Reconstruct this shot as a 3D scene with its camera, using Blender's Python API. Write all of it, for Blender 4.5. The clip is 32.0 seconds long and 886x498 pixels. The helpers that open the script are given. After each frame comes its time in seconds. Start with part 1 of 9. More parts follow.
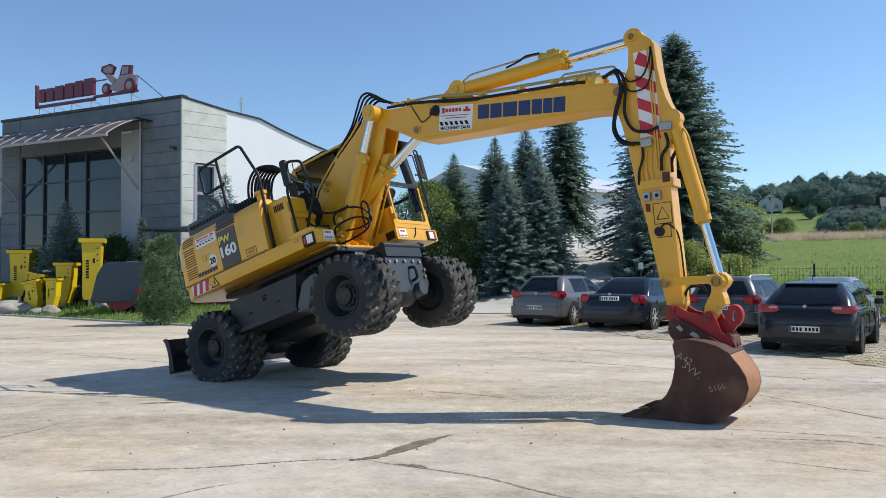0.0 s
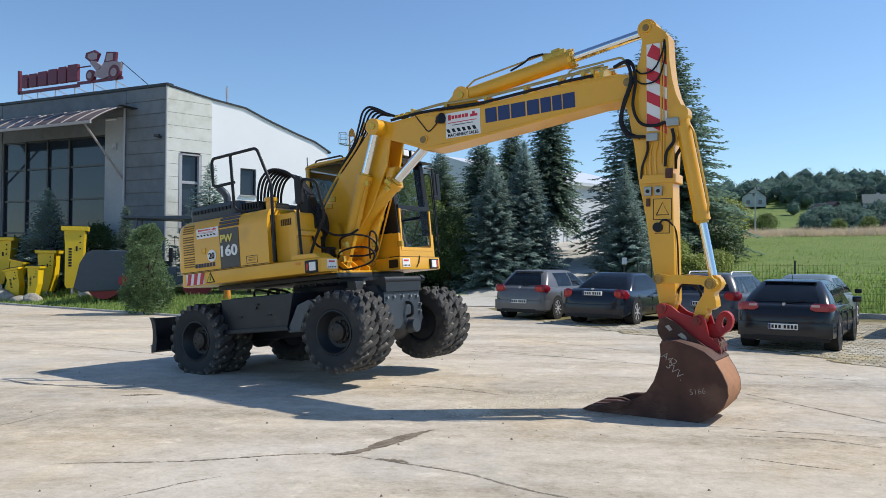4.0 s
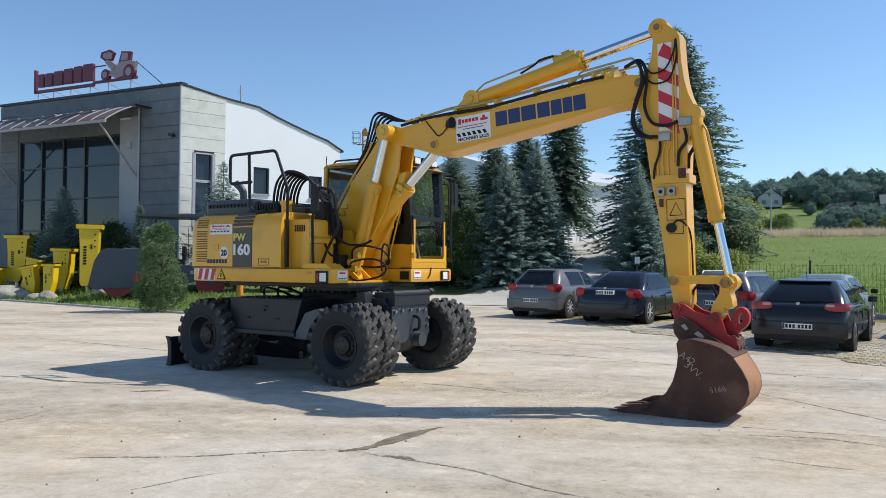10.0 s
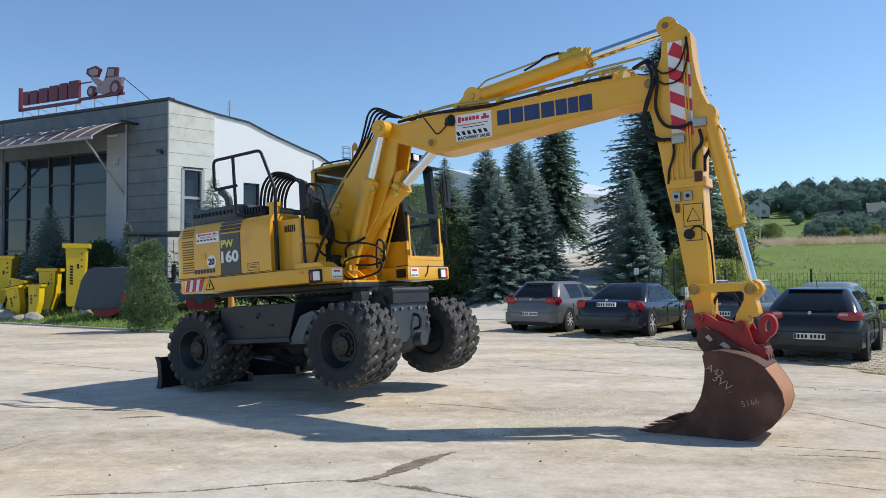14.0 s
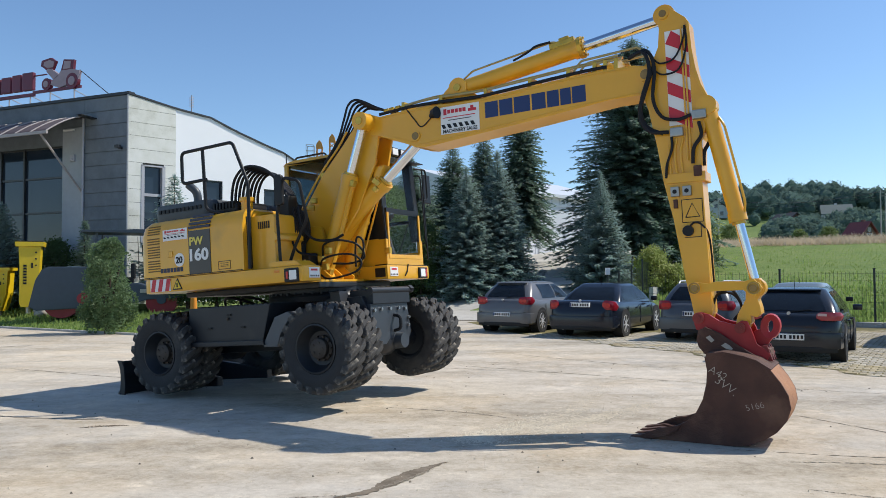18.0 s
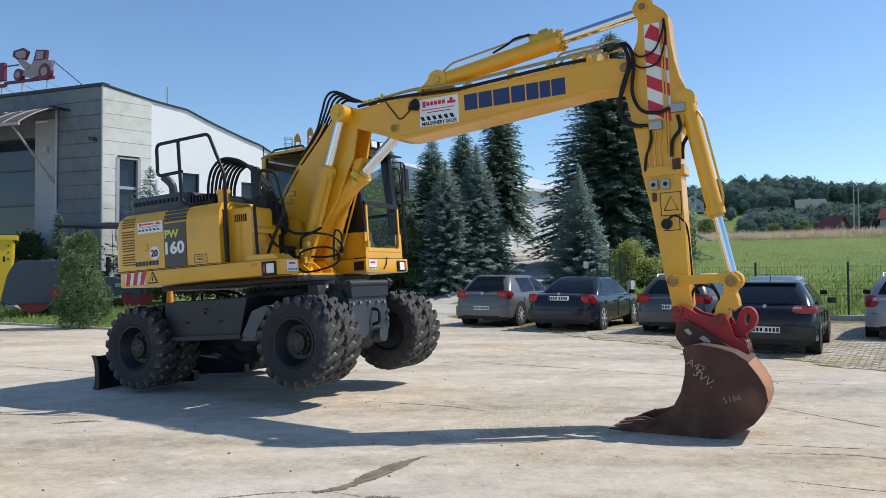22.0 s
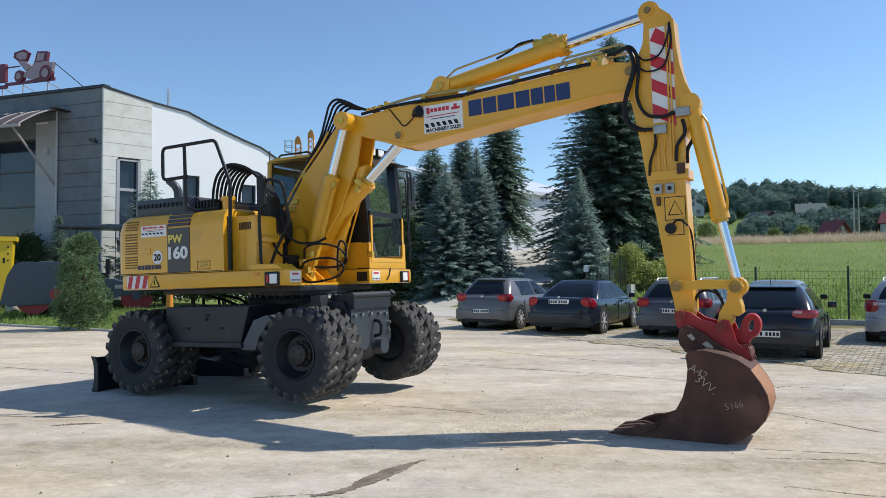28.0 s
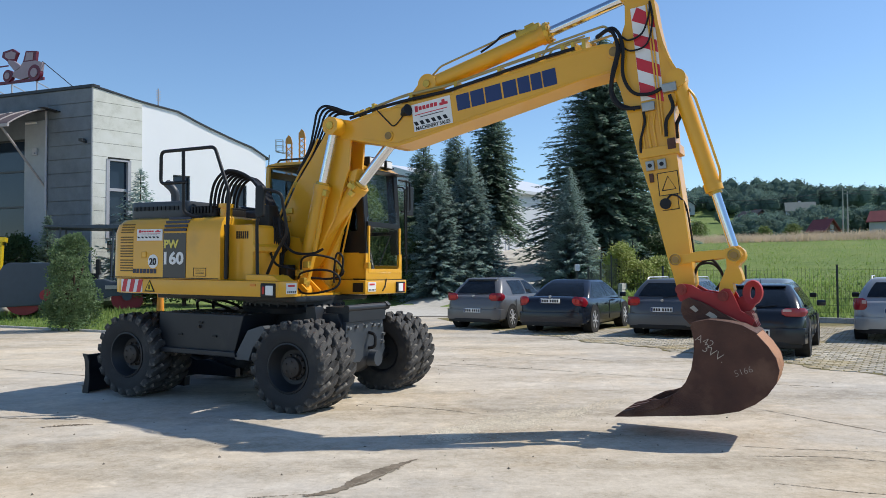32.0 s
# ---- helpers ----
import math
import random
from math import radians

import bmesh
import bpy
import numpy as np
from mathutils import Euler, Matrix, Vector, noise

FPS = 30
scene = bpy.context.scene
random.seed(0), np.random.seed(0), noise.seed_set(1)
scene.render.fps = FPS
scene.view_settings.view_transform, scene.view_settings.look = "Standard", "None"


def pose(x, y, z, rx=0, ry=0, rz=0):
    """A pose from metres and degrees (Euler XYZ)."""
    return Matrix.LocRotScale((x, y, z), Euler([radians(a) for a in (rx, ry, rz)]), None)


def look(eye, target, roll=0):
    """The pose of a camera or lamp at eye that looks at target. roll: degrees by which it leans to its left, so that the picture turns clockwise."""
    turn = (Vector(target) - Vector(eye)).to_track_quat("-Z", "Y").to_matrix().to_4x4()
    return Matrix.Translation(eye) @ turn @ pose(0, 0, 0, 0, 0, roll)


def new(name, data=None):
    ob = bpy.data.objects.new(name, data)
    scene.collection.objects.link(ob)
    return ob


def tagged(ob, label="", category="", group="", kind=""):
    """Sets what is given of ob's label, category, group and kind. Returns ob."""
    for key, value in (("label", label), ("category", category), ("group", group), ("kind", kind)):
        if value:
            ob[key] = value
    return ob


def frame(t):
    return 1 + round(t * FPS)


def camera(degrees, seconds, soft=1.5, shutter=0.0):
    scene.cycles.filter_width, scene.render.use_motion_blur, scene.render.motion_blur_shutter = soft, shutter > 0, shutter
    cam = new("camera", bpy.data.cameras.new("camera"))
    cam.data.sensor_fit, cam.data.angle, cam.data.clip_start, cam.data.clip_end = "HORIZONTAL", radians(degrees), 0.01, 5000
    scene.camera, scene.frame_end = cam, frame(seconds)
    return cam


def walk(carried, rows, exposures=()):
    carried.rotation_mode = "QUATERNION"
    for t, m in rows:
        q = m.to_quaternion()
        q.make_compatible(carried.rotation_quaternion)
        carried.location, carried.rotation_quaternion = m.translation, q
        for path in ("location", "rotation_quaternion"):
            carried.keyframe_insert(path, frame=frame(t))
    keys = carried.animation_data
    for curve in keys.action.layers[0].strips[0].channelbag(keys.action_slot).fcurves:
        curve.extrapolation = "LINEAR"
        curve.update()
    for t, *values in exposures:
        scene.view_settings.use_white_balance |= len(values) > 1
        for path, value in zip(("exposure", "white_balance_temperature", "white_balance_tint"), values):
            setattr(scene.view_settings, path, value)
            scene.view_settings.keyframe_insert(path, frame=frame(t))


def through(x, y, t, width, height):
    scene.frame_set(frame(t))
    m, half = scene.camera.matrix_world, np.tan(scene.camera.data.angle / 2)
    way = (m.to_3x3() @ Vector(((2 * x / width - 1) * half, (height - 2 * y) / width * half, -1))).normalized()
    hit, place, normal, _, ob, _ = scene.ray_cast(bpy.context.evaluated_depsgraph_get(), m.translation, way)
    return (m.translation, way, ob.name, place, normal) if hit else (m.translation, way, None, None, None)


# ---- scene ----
cam = camera(59.4, 32.0, soft=0.7)
PATH = [
    (0, (-0.075, 0.105, 1.583), (-0.247, 10.099, 1.873), -0.29),
    (0.5, (-0.076, 0.087, 1.588), (-0.207, 10.082, 1.862), -0.16),
    (1, (-0.079, 0.081, 1.590), (-0.167, 10.077, 1.845), -0.03),
    (1.5, (-0.070, 0.068, 1.603), (-0.118, 10.065, 1.836), 0.07),
    (2, (-0.060, 0.060, 1.614), (-0.080, 10.058, 1.831), 0.17),
    (2.5, (-0.056, 0.054, 1.624), (-0.055, 10.052, 1.828), 0.27),
    (3, (-0.063, 0.055, 1.632), (-0.049, 10.053, 1.825), 0.37),
    (3.5, (-0.062, 0.051, 1.636), (-0.046, 10.049, 1.822), 0.38),
    (5.5, (-0.032, 0.016, 1.644), (-0.050, 10.015, 1.755), 0.48),
    (6, (-0.018, 0.017, 1.644), (-0.059, 10.017, 1.726), 0.55),
    (6.5, (-0.011, 0.008, 1.640), (-0.080, 10.007, 1.693), 0.60),
    (7, (0.010, 0.007, 1.627), (-0.089, 10.006, 1.667), 0.54),
    (7.5, (0.017, 0.005, 1.613), (-0.102, 10.004, 1.660), 0.51),
    (8, (0.020, -0.013, 1.615), (-0.099, 9.986, 1.688), 0.44),
    (8.5, (0.005, -0.006, 1.626), (-0.101, 9.993, 1.731), 0.46),
    (9, (0.000, -0.000, 1.605), (-0.099, 9.998, 1.743), 0.55),
    (9.5, (0.007, 0.033, 1.600), (-0.112, 10.031, 1.758), 0.61),
    (10, (-0.009, 0.074, 1.610), (-0.168, 10.072, 1.780), 0.54),
    (10.5, (-0.026, 0.103, 1.615), (-0.220, 10.099, 1.800), 0.37),
    (11, (-0.035, 0.134, 1.617), (-0.266, 10.129, 1.820), 0.22),
    (11.5, (-0.034, 0.185, 1.608), (-0.286, 10.180, 1.827), 0.23),
    (12, (-0.029, 0.249, 1.603), (-0.279, 10.243, 1.843), 0.21),
    (12.5, (-0.050, 0.308, 1.592), (-0.258, 10.302, 1.859), 0.13),
    (13, (-0.118, 0.409, 1.590), (-0.258, 10.404, 1.886), -0.04),
    (13.5, (-0.180, 0.511, 1.595), (-0.251, 10.505, 1.932), -0.21),
    (14, (-0.209, 0.560, 1.591), (-0.235, 10.554, 1.950), -0.34),
    (14.5, (-0.235, 0.614, 1.593), (-0.240, 10.608, 1.962), -0.37),
    (16.5, (-0.314, 0.864, 1.582), (-0.105, 10.856, 1.941), 0.14),
    (17, (-0.374, 0.928, 1.582), (-0.089, 10.918, 1.935), 0.01),
    (17.5, (-0.427, 0.972, 1.580), (-0.055, 10.959, 1.930), -0.15),
    (18, (-0.452, 0.993, 1.584), (0.007, 10.976, 1.942), -0.29),
    (18.5, (-0.473, 1.008, 1.580), (0.076, 10.986, 1.945), -0.31),
    (19, (-0.487, 1.024, 1.578), (0.137, 10.998, 1.942), -0.26),
    (19.5, (-0.480, 1.035, 1.579), (0.210, 11.005, 1.923), -0.22),
    (20, (-0.458, 1.039, 1.577), (0.292, 11.005, 1.894), -0.23),
    (20.5, (-0.455, 1.043, 1.572), (0.339, 11.008, 1.848), -0.16),
    (21, (-0.446, 1.029, 1.575), (0.353, 10.994, 1.828), -0.18),
    (21.5, (-0.447, 1.027, 1.574), (0.324, 10.994, 1.830), -0.25),
    (22, (-0.451, 1.038, 1.577), (0.278, 11.008, 1.855), -0.32),
    (22.5, (-0.446, 1.040, 1.581), (0.231, 11.013, 1.884), -0.40),
    (23, (-0.445, 1.042, 1.575), (0.191, 11.017, 1.907), -0.43),
    (23.5, (-0.449, 1.042, 1.577), (0.162, 11.017, 1.928), -0.37),
    (24, (-0.448, 1.048, 1.576), (0.155, 11.023, 1.944), -0.32),
    (24.5, (-0.447, 1.050, 1.575), (0.166, 11.023, 1.959), -0.30),
    (25, (-0.443, 1.049, 1.580), (0.197, 11.021, 1.972), -0.31),
    (25.5, (-0.442, 1.048, 1.580), (0.232, 11.017, 1.974), -0.31),
    (27.5, (-0.444, 1.049, 1.580), (0.282, 11.017, 1.911), -0.19),
    (28, (-0.451, 1.051, 1.580), (0.278, 11.019, 1.895), -0.11),
    (28.5, (-0.447, 1.051, 1.584), (0.283, 11.020, 1.889), -0.11),
    (29, (-0.448, 1.046, 1.587), (0.299, 11.014, 1.892), -0.11),
    (29.5, (-0.446, 1.046, 1.583), (0.321, 11.012, 1.899), -0.15),
    (30, (-0.446, 1.043, 1.581), (0.339, 11.008, 1.896), -0.17),
    (30.5, (-0.446, 1.045, 1.582), (0.354, 11.008, 1.886), -0.22),
    (31, (-0.443, 1.047, 1.589), (0.366, 11.010, 1.875), -0.24),
    (31.5, (-0.438, 1.042, 1.584), (0.385, 11.004, 1.871), -0.26),
    (32, (-0.451, 1.030, 1.585), (0.387, 10.990, 1.892), -0.28),
]
walk(cam, [(t, look(eye, target, roll)) for t, eye, target, roll in PATH],
     exposures=[(0, 0.17), (32, 0.17)])

# ---- light: clear summer sky, sun from the side ----
SUN_ELEV, SUN_AZ = 48.5, 10.5          # azimuth from +x towards +y
world = bpy.data.worlds.new("world")
scene.world = world
world.use_nodes = True
_n = world.node_tree.nodes
_sky = _n.new("ShaderNodeTexSky")
_sky.sky_type, _sky.sun_disc = "NISHITA", False
_sky.sun_elevation, _sky.sun_rotation = radians(SUN_ELEV), radians(90 - SUN_AZ)
_sky.air_density, _sky.dust_density, _sky.ozone_density = 1.0, 0.15, 2.0
_tint = _n.new("ShaderNodeVectorMath")     # the deep blue of a clean, dry sky
_tint.operation, _tint.inputs[1].default_value = "MULTIPLY", (0.84, 0.98, 1.11)
world.node_tree.links.new(_sky.outputs[0], _tint.inputs[0])
world.node_tree.links.new(_tint.outputs[0], _n["Background"].inputs[0])
_n["Background"].inputs[1].default_value = 0.119
sun = new("sun", bpy.data.lights.new("sun", "SUN"))
sun.data.energy, sun.data.angle, sun.data.color = 3.95, radians(0.53), (1.0, 0.95, 0.87)
_d = Vector((math.cos(radians(SUN_AZ)) * math.cos(radians(SUN_ELEV)), math.sin(radians(SUN_AZ)) * math.cos(radians(SUN_ELEV)), math.sin(radians(SUN_ELEV))))
sun.matrix_world = look(_d * 60, (0, 0, 0))


# ---- materials ----
def mat(name, color, rough=0.6, metal=0.0, vary=0.12, scale=6.0, bump=0.0, bscale=40.0, dirt=None, dirt_at=0.55, coat=0.0, spec=0.5):
    """A surface with two scales of variation, optional dirt patches and fine relief."""
    m = bpy.data.materials.new(name)
    m.use_nodes = True
    nt = m.node_tree
    b = nt.nodes["Principled BSDF"]
    b.inputs["Roughness"].default_value, b.inputs["Metallic"].default_value = rough, metal
    b.inputs["Coat Weight"].default_value = coat
    b.inputs["Specular IOR Level"].default_value = spec
    geo = nt.nodes.new("ShaderNodeTexCoord")
    n1 = nt.nodes.new("ShaderNodeTexNoise")
    n1.inputs["Scale"].default_value, n1.inputs["Detail"].default_value = scale, 6
    n2 = nt.nodes.new("ShaderNodeTexNoise")
    n2.inputs["Scale"].default_value, n2.inputs["Detail"].default_value = scale * 0.13, 3
    for n in (n1, n2):
        nt.links.new(geo.outputs["Object"], n.inputs["Vector"])
    add = nt.nodes.new("ShaderNodeMath")
    add.operation = "ADD"
    nt.links.new(n1.outputs[0], add.inputs[0])
    nt.links.new(n2.outputs[0], add.inputs[1])
    ramp = nt.nodes.new("ShaderNodeMapRange")
    ramp.inputs[1].default_value, ramp.inputs[2].default_value = 0.6, 1.4
    ramp.inputs[3].default_value, ramp.inputs[4].default_value = 1 - vary, 1 + vary
    nt.links.new(add.outputs[0], ramp.inputs[0])
    mul = nt.nodes.new("ShaderNodeVectorMath")
    mul.operation = "SCALE"
    mul.inputs[0].default_value = color[:3]
    nt.links.new(ramp.outputs[0], mul.inputs["Scale"])
    out = mul.outputs[0]
    if dirt:
        n3 = nt.nodes.new("ShaderNodeTexNoise")
        n3.inputs["Scale"].default_value, n3.inputs["Detail"].default_value = scale * 0.5, 8
        nt.links.new(geo.outputs["Object"], n3.inputs["Vector"])
        r3 = nt.nodes.new("ShaderNodeMapRange")
        r3.inputs[1].default_value, r3.inputs[2].default_value = dirt_at, dirt_at + 0.16
        nt.links.new(n3.outputs[0], r3.inputs[0])
        mix = nt.nodes.new("ShaderNodeMix")
        mix.data_type = "RGBA"
        nt.links.new(r3.outputs[0], mix.inputs[0])
        nt.links.new(out, mix.inputs[6])
        mix.inputs[7].default_value = (*dirt, 1)
        out = mix.outputs[2]
    nt.links.new(out, b.inputs["Base Color"])
    if bump:
        n4 = nt.nodes.new("ShaderNodeTexNoise")
        n4.inputs["Scale"].default_value, n4.inputs["Detail"].default_value = bscale, 5
        nt.links.new(geo.outputs["Object"], n4.inputs["Vector"])
        bp = nt.nodes.new("ShaderNodeBump")
        bp.inputs["Strength"].default_value, bp.inputs["Distance"].default_value = bump, 0.02
        nt.links.new(n4.outputs[0], bp.inputs["Height"])
        nt.links.new(bp.outputs[0], b.inputs["Normal"])
    return m


def glass(name, tint=(0.93, 0.97, 0.96), rough=0.0):
    m = bpy.data.materials.new(name)
    m.use_nodes = True
    b = m.node_tree.nodes["Principled BSDF"]
    b.inputs["Base Color"].default_value = (*tint, 1)
    b.inputs["Roughness"].default_value, b.inputs["Transmission Weight"].default_value = rough, 1.0
    b.inputs["IOR"].default_value = 1.1
    return m


def leaf(name, color, vary=0.45, scale=1.0, through=0.4):
    """Needles and leaves: a rough surface that also lets light through."""
    m = mat(name, color, 0.55, vary=vary, scale=scale, spec=0.35)
    nt = m.node_tree
    b = nt.nodes["Principled BSDF"]
    src = b.inputs["Base Color"].links[0].from_socket
    tr = nt.nodes.new("ShaderNodeBsdfTranslucent")
    nt.links.new(src, tr.inputs[0])
    mix = nt.nodes.new("ShaderNodeMixShader")
    mix.inputs[0].default_value = through
    nt.links.new(b.outputs[0], mix.inputs[1])
    nt.links.new(tr.outputs[0], mix.inputs[2])
    nt.links.new(mix.outputs[0], nt.nodes["Material Output"].inputs[0])
    return m


M_YELLOW = mat("yellow_paint", (0.76, 0.382, 0.018), 0.34, vary=0.10, scale=2.0, dirt=(0.46, 0.26, 0.035), dirt_at=0.64, coat=0.25)
M_YELLOW2 = mat("bright_yellow_paint", (0.76, 0.52, 0.015), 0.35, vary=0.06, scale=3.0, dirt=(0.45, 0.34, 0.06), dirt_at=0.62)
M_DARK = mat("charcoal_frame_paint", (0.012, 0.015, 0.020), 0.48, vary=0.3, scale=4.0, dirt=(0.045, 0.042, 0.038), dirt_at=0.60)
M_BLACK = mat("black_plastic", (0.010, 0.011, 0.013), 0.45, vary=0.2, scale=8.0, spec=0.3)
M_RUBBER = mat("tyre_rubber", (0.026, 0.026, 0.027), 0.8, vary=0.3, scale=5.0, bump=0.3, bscale=60, dirt=(0.07, 0.066, 0.06), dirt_at=0.56)
M_LUG = mat("dusty_tread_rubber", (0.050, 0.048, 0.045), 0.85, vary=0.35, scale=9.0, bump=0.3, bscale=60, dirt=(0.36, 0.325, 0.27), dirt_at=0.49)
M_RIM = mat("black_wheel_paint", (0.012, 0.014, 0.017), 0.5, vary=0.25, scale=6.0)
M_HOSE = mat("hose_rubber", (0.008, 0.008, 0.010), 0.5, vary=0.2, spec=0.3)
M_CHROME = mat("chrome_rod", (0.75, 0.77, 0.8), 0.14, 1.0, vary=0.03)
M_STEEL = mat("bare_steel", (0.42, 0.42, 0.42), 0.4, 1.0, vary=0.2, scale=12)
M_GREY = mat("grey_enamel", (0.038, 0.047, 0.058), 0.45, vary=0.12)
M_RED = mat("red_coupler_paint", (0.36, 0.012, 0.014), 0.5, vary=0.2, scale=6, dirt=(0.10, 0.05, 0.035), dirt_at=0.6)
M_SIGNRED = mat("red_reflective", (0.55, 0.02, 0.035), 0.4, vary=0.05)
M_WHITE = mat("white_paint", (0.78, 0.78, 0.76), 0.5, vary=0.05)
M_RUST = mat("rusty_steel", (0.085, 0.038, 0.026), 0.78, 0.1, vary=0.4, scale=5, bump=0.5, bscale=60, dirt=(0.16, 0.085, 0.055), dirt_at=0.52)
M_BLUE = mat("dark_blue_lettering", (0.012, 0.03, 0.12), 0.4, vary=0.03)
M_GLASS = glass("cab_glass")
M_WALLWHITE = mat("white_render", (0.87, 0.88, 0.895), 0.85, vary=0.03, scale=0.8)
M_BARK = mat("bark", (0.09, 0.065, 0.045), 0.95, vary=0.3, scale=6)


# ---- mesh helpers ----
def part(name, bm, material, parent=None, label=""):
    """Links a bmesh as one mesh object under a thing or under a part."""
    me = bpy.data.meshes.new(name)
    bm.to_mesh(me)
    bm.free()
    me.materials.append(material)
    ob = new(name, me)
    if parent is not None:
        ob.parent = parent
    if label:
        ob["label"] = label
    return ob


def thing(name, label, category, group="", at=None, kind=""):
    ob = new(name)
    ob.empty_display_size = 0.2
    if at is not None:
        ob.matrix_world = at
    return tagged(ob, label, category, group, kind)


def smooth(bm, angle=40):
    lim = radians(angle)
    for f in bm.faces:
        f.smooth = True
    for e in bm.edges:
        if len(e.link_faces) != 2 or e.calc_face_angle(0) > lim:
            e.smooth = False
    return bm


def add_box(bm, x0, x1, y0, y1, z0, z1, bevel=0.0, m=None):
    made = bmesh.ops.create_cube(bm, size=1.0)["verts"]
    bmesh.ops.scale(bm, vec=(x1 - x0, y1 - y0, z1 - z0), verts=made)
    bmesh.ops.translate(bm, vec=((x0 + x1) / 2, (y0 + y1) / 2, (z0 + z1) / 2), verts=made)
    if bevel:
        edges = list({e for v in made for e in v.link_edges})
        made = list({v for f in bmesh.ops.bevel(bm, geom=edges, offset=bevel, segments=2, profile=0.7, affect="EDGES")["faces"] for v in f.verts} | {v for v in made if v.is_valid})
    if m is not None:
        bmesh.ops.transform(bm, matrix=m, verts=made)
    return bm


def box(*a, **k):
    return add_box(bmesh.new(), *a, **k)


def add_prism(bm, profile, y0, y1, bevel=0.0, axis="y"):
    """A polygon in x and z, drawn out along y (or in x and y, along z)."""
    if axis == "y":
        lo = [bm.verts.new((x, y0, z)) for x, z in profile]
        hi = [bm.verts.new((x, y1, z)) for x, z in profile]
    else:
        lo = [bm.verts.new((x, z, y0)) for x, z in profile]
        hi = [bm.verts.new((x, z, y1)) for x, z in profile]
    n = len(lo)
    faces = [bm.faces.new(lo[::-1]), bm.faces.new(hi)]
    faces += [bm.faces.new((lo[i], lo[(i + 1) % n], hi[(i + 1) % n], hi[i])) for i in range(n)]
    bmesh.ops.recalc_face_normals(bm, faces=faces)
    if bevel:
        edges = [e for f in faces[:2] for e in f.edges]
        bmesh.ops.bevel(bm, geom=edges, offset=bevel, segments=2, profile=0.7, affect="EDGES")
    return bm


def prism(profile, y0, y1, bevel=0.0, axis="y"):
    return add_prism(bmesh.new(), profile, y0, y1, bevel, axis)


def add_cyl(bm, p0, p1, r0, r1=None, seg=20, caps=True):
    r1 = r0 if r1 is None else r1
    a, b = Vector(p0), Vector(p1)
    d = b - a
    m = Matrix.Translation((a + b) / 2) @ d.to_track_quat("Z", "Y").to_matrix().to_4x4()
    bmesh.ops.create_cone(bm, cap_ends=caps, segments=seg, radius1=r0, radius2=r1, depth=d.length, matrix=m)
    return bm


def cyl(*a, **k):
    return add_cyl(bmesh.new(), *a, **k)


def add_tube(bm, pts, r, seg=8):
    """A bent round bar or hose along points."""
    pts = [Vector(p) for p in pts]
    rings = []
    up = Vector((0.13, 0.31, 0.94))
    for i, p in enumerate(pts):
        d = (pts[min(i + 1, len(pts) - 1)] - pts[max(i - 1, 0)]).normalized()
        a = d.cross(up)
        if a.length < 0.05:
            a = d.cross(Vector((1, 0, 0)))
        a.normalize()
        b = d.cross(a)
        rings.append([bm.verts.new(p + r * (math.cos(2 * math.pi * k / seg) * a + math.sin(2 * math.pi * k / seg) * b)) for k in range(seg)])
    for s, t in zip(rings, rings[1:]):
        for k in range(seg):
            bm.faces.new((s[k], s[(k + 1) % seg], t[(k + 1) % seg], t[k]))
    bm.faces.new(rings[0][::-1]), bm.faces.new(rings[-1])
    bmesh.ops.recalc_face_normals(bm, faces=bm.faces[:])
    return bm


def tube(*a, **k):
    return smooth(add_tube(bmesh.new(), *a, **k))


def curve(pts, n=8):
    """Catmull-Rom points through the given ones."""
    p = [Vector(q) for q in pts]
    p = [2 * p[0] - p[1]] + p + [2 * p[-1] - p[-2]]
    out = []
    for i in range(1, len(p) - 2):
        for k in range(n):
            t = k / n
            a, b, c, d = p[i - 1 : i + 3]
            out.append(0.5 * (2 * b + (c - a) * t + (2 * a - 5 * b + 4 * c - d) * t * t + (3 * b - a - 3 * c + d) * t ** 3))
    return out + [p[-2]]


def bent(pts, r, n=5):
    """Points of a bar with rounded corners of radius r."""
    p = [Vector(q) for q in pts]
    out = [p[0]]
    for a, b, c in zip(p, p[1:], p[2:]):
        u, v = (a - b).normalized() * r, (c - b).normalized() * r
        for k in range(n + 1):
            t = k / n
            out.append((b + u) * (1 - t) ** 2 + b * 2 * t * (1 - t) + (b + v) * t * t)
    return out + [p[-1]]


def add_lathe(bm, profile, centre=(0, 0, 0), seg=32, axis="y"):
    """A closed ring from (radius, height) pairs round an axis."""
    c = Vector(centre)
    rings = []
    for k in range(seg):
        a = 2 * math.pi * k / seg
        if axis == "y":
            rings.append([bm.verts.new(c + Vector((r * math.cos(a), h, r * math.sin(a)))) for r, h in profile])
        else:
            rings.append([bm.verts.new(c + Vector((r * math.cos(a), r * math.sin(a), h))) for r, h in profile])
    n = len(profile)
    for s, t in zip(rings, rings[1:] + rings[:1]):
        for j in range(n - 1):
            bm.faces.new((s[j], t[j], t[j + 1], s[j + 1]))
    bmesh.ops.remove_doubles(bm, verts=bm.verts[:], dist=1e-5)
    bmesh.ops.recalc_face_normals(bm, faces=bm.faces[:])
    return bm


def lathe(*a, **k):
    return smooth(add_lathe(bmesh.new(), *a, **k))


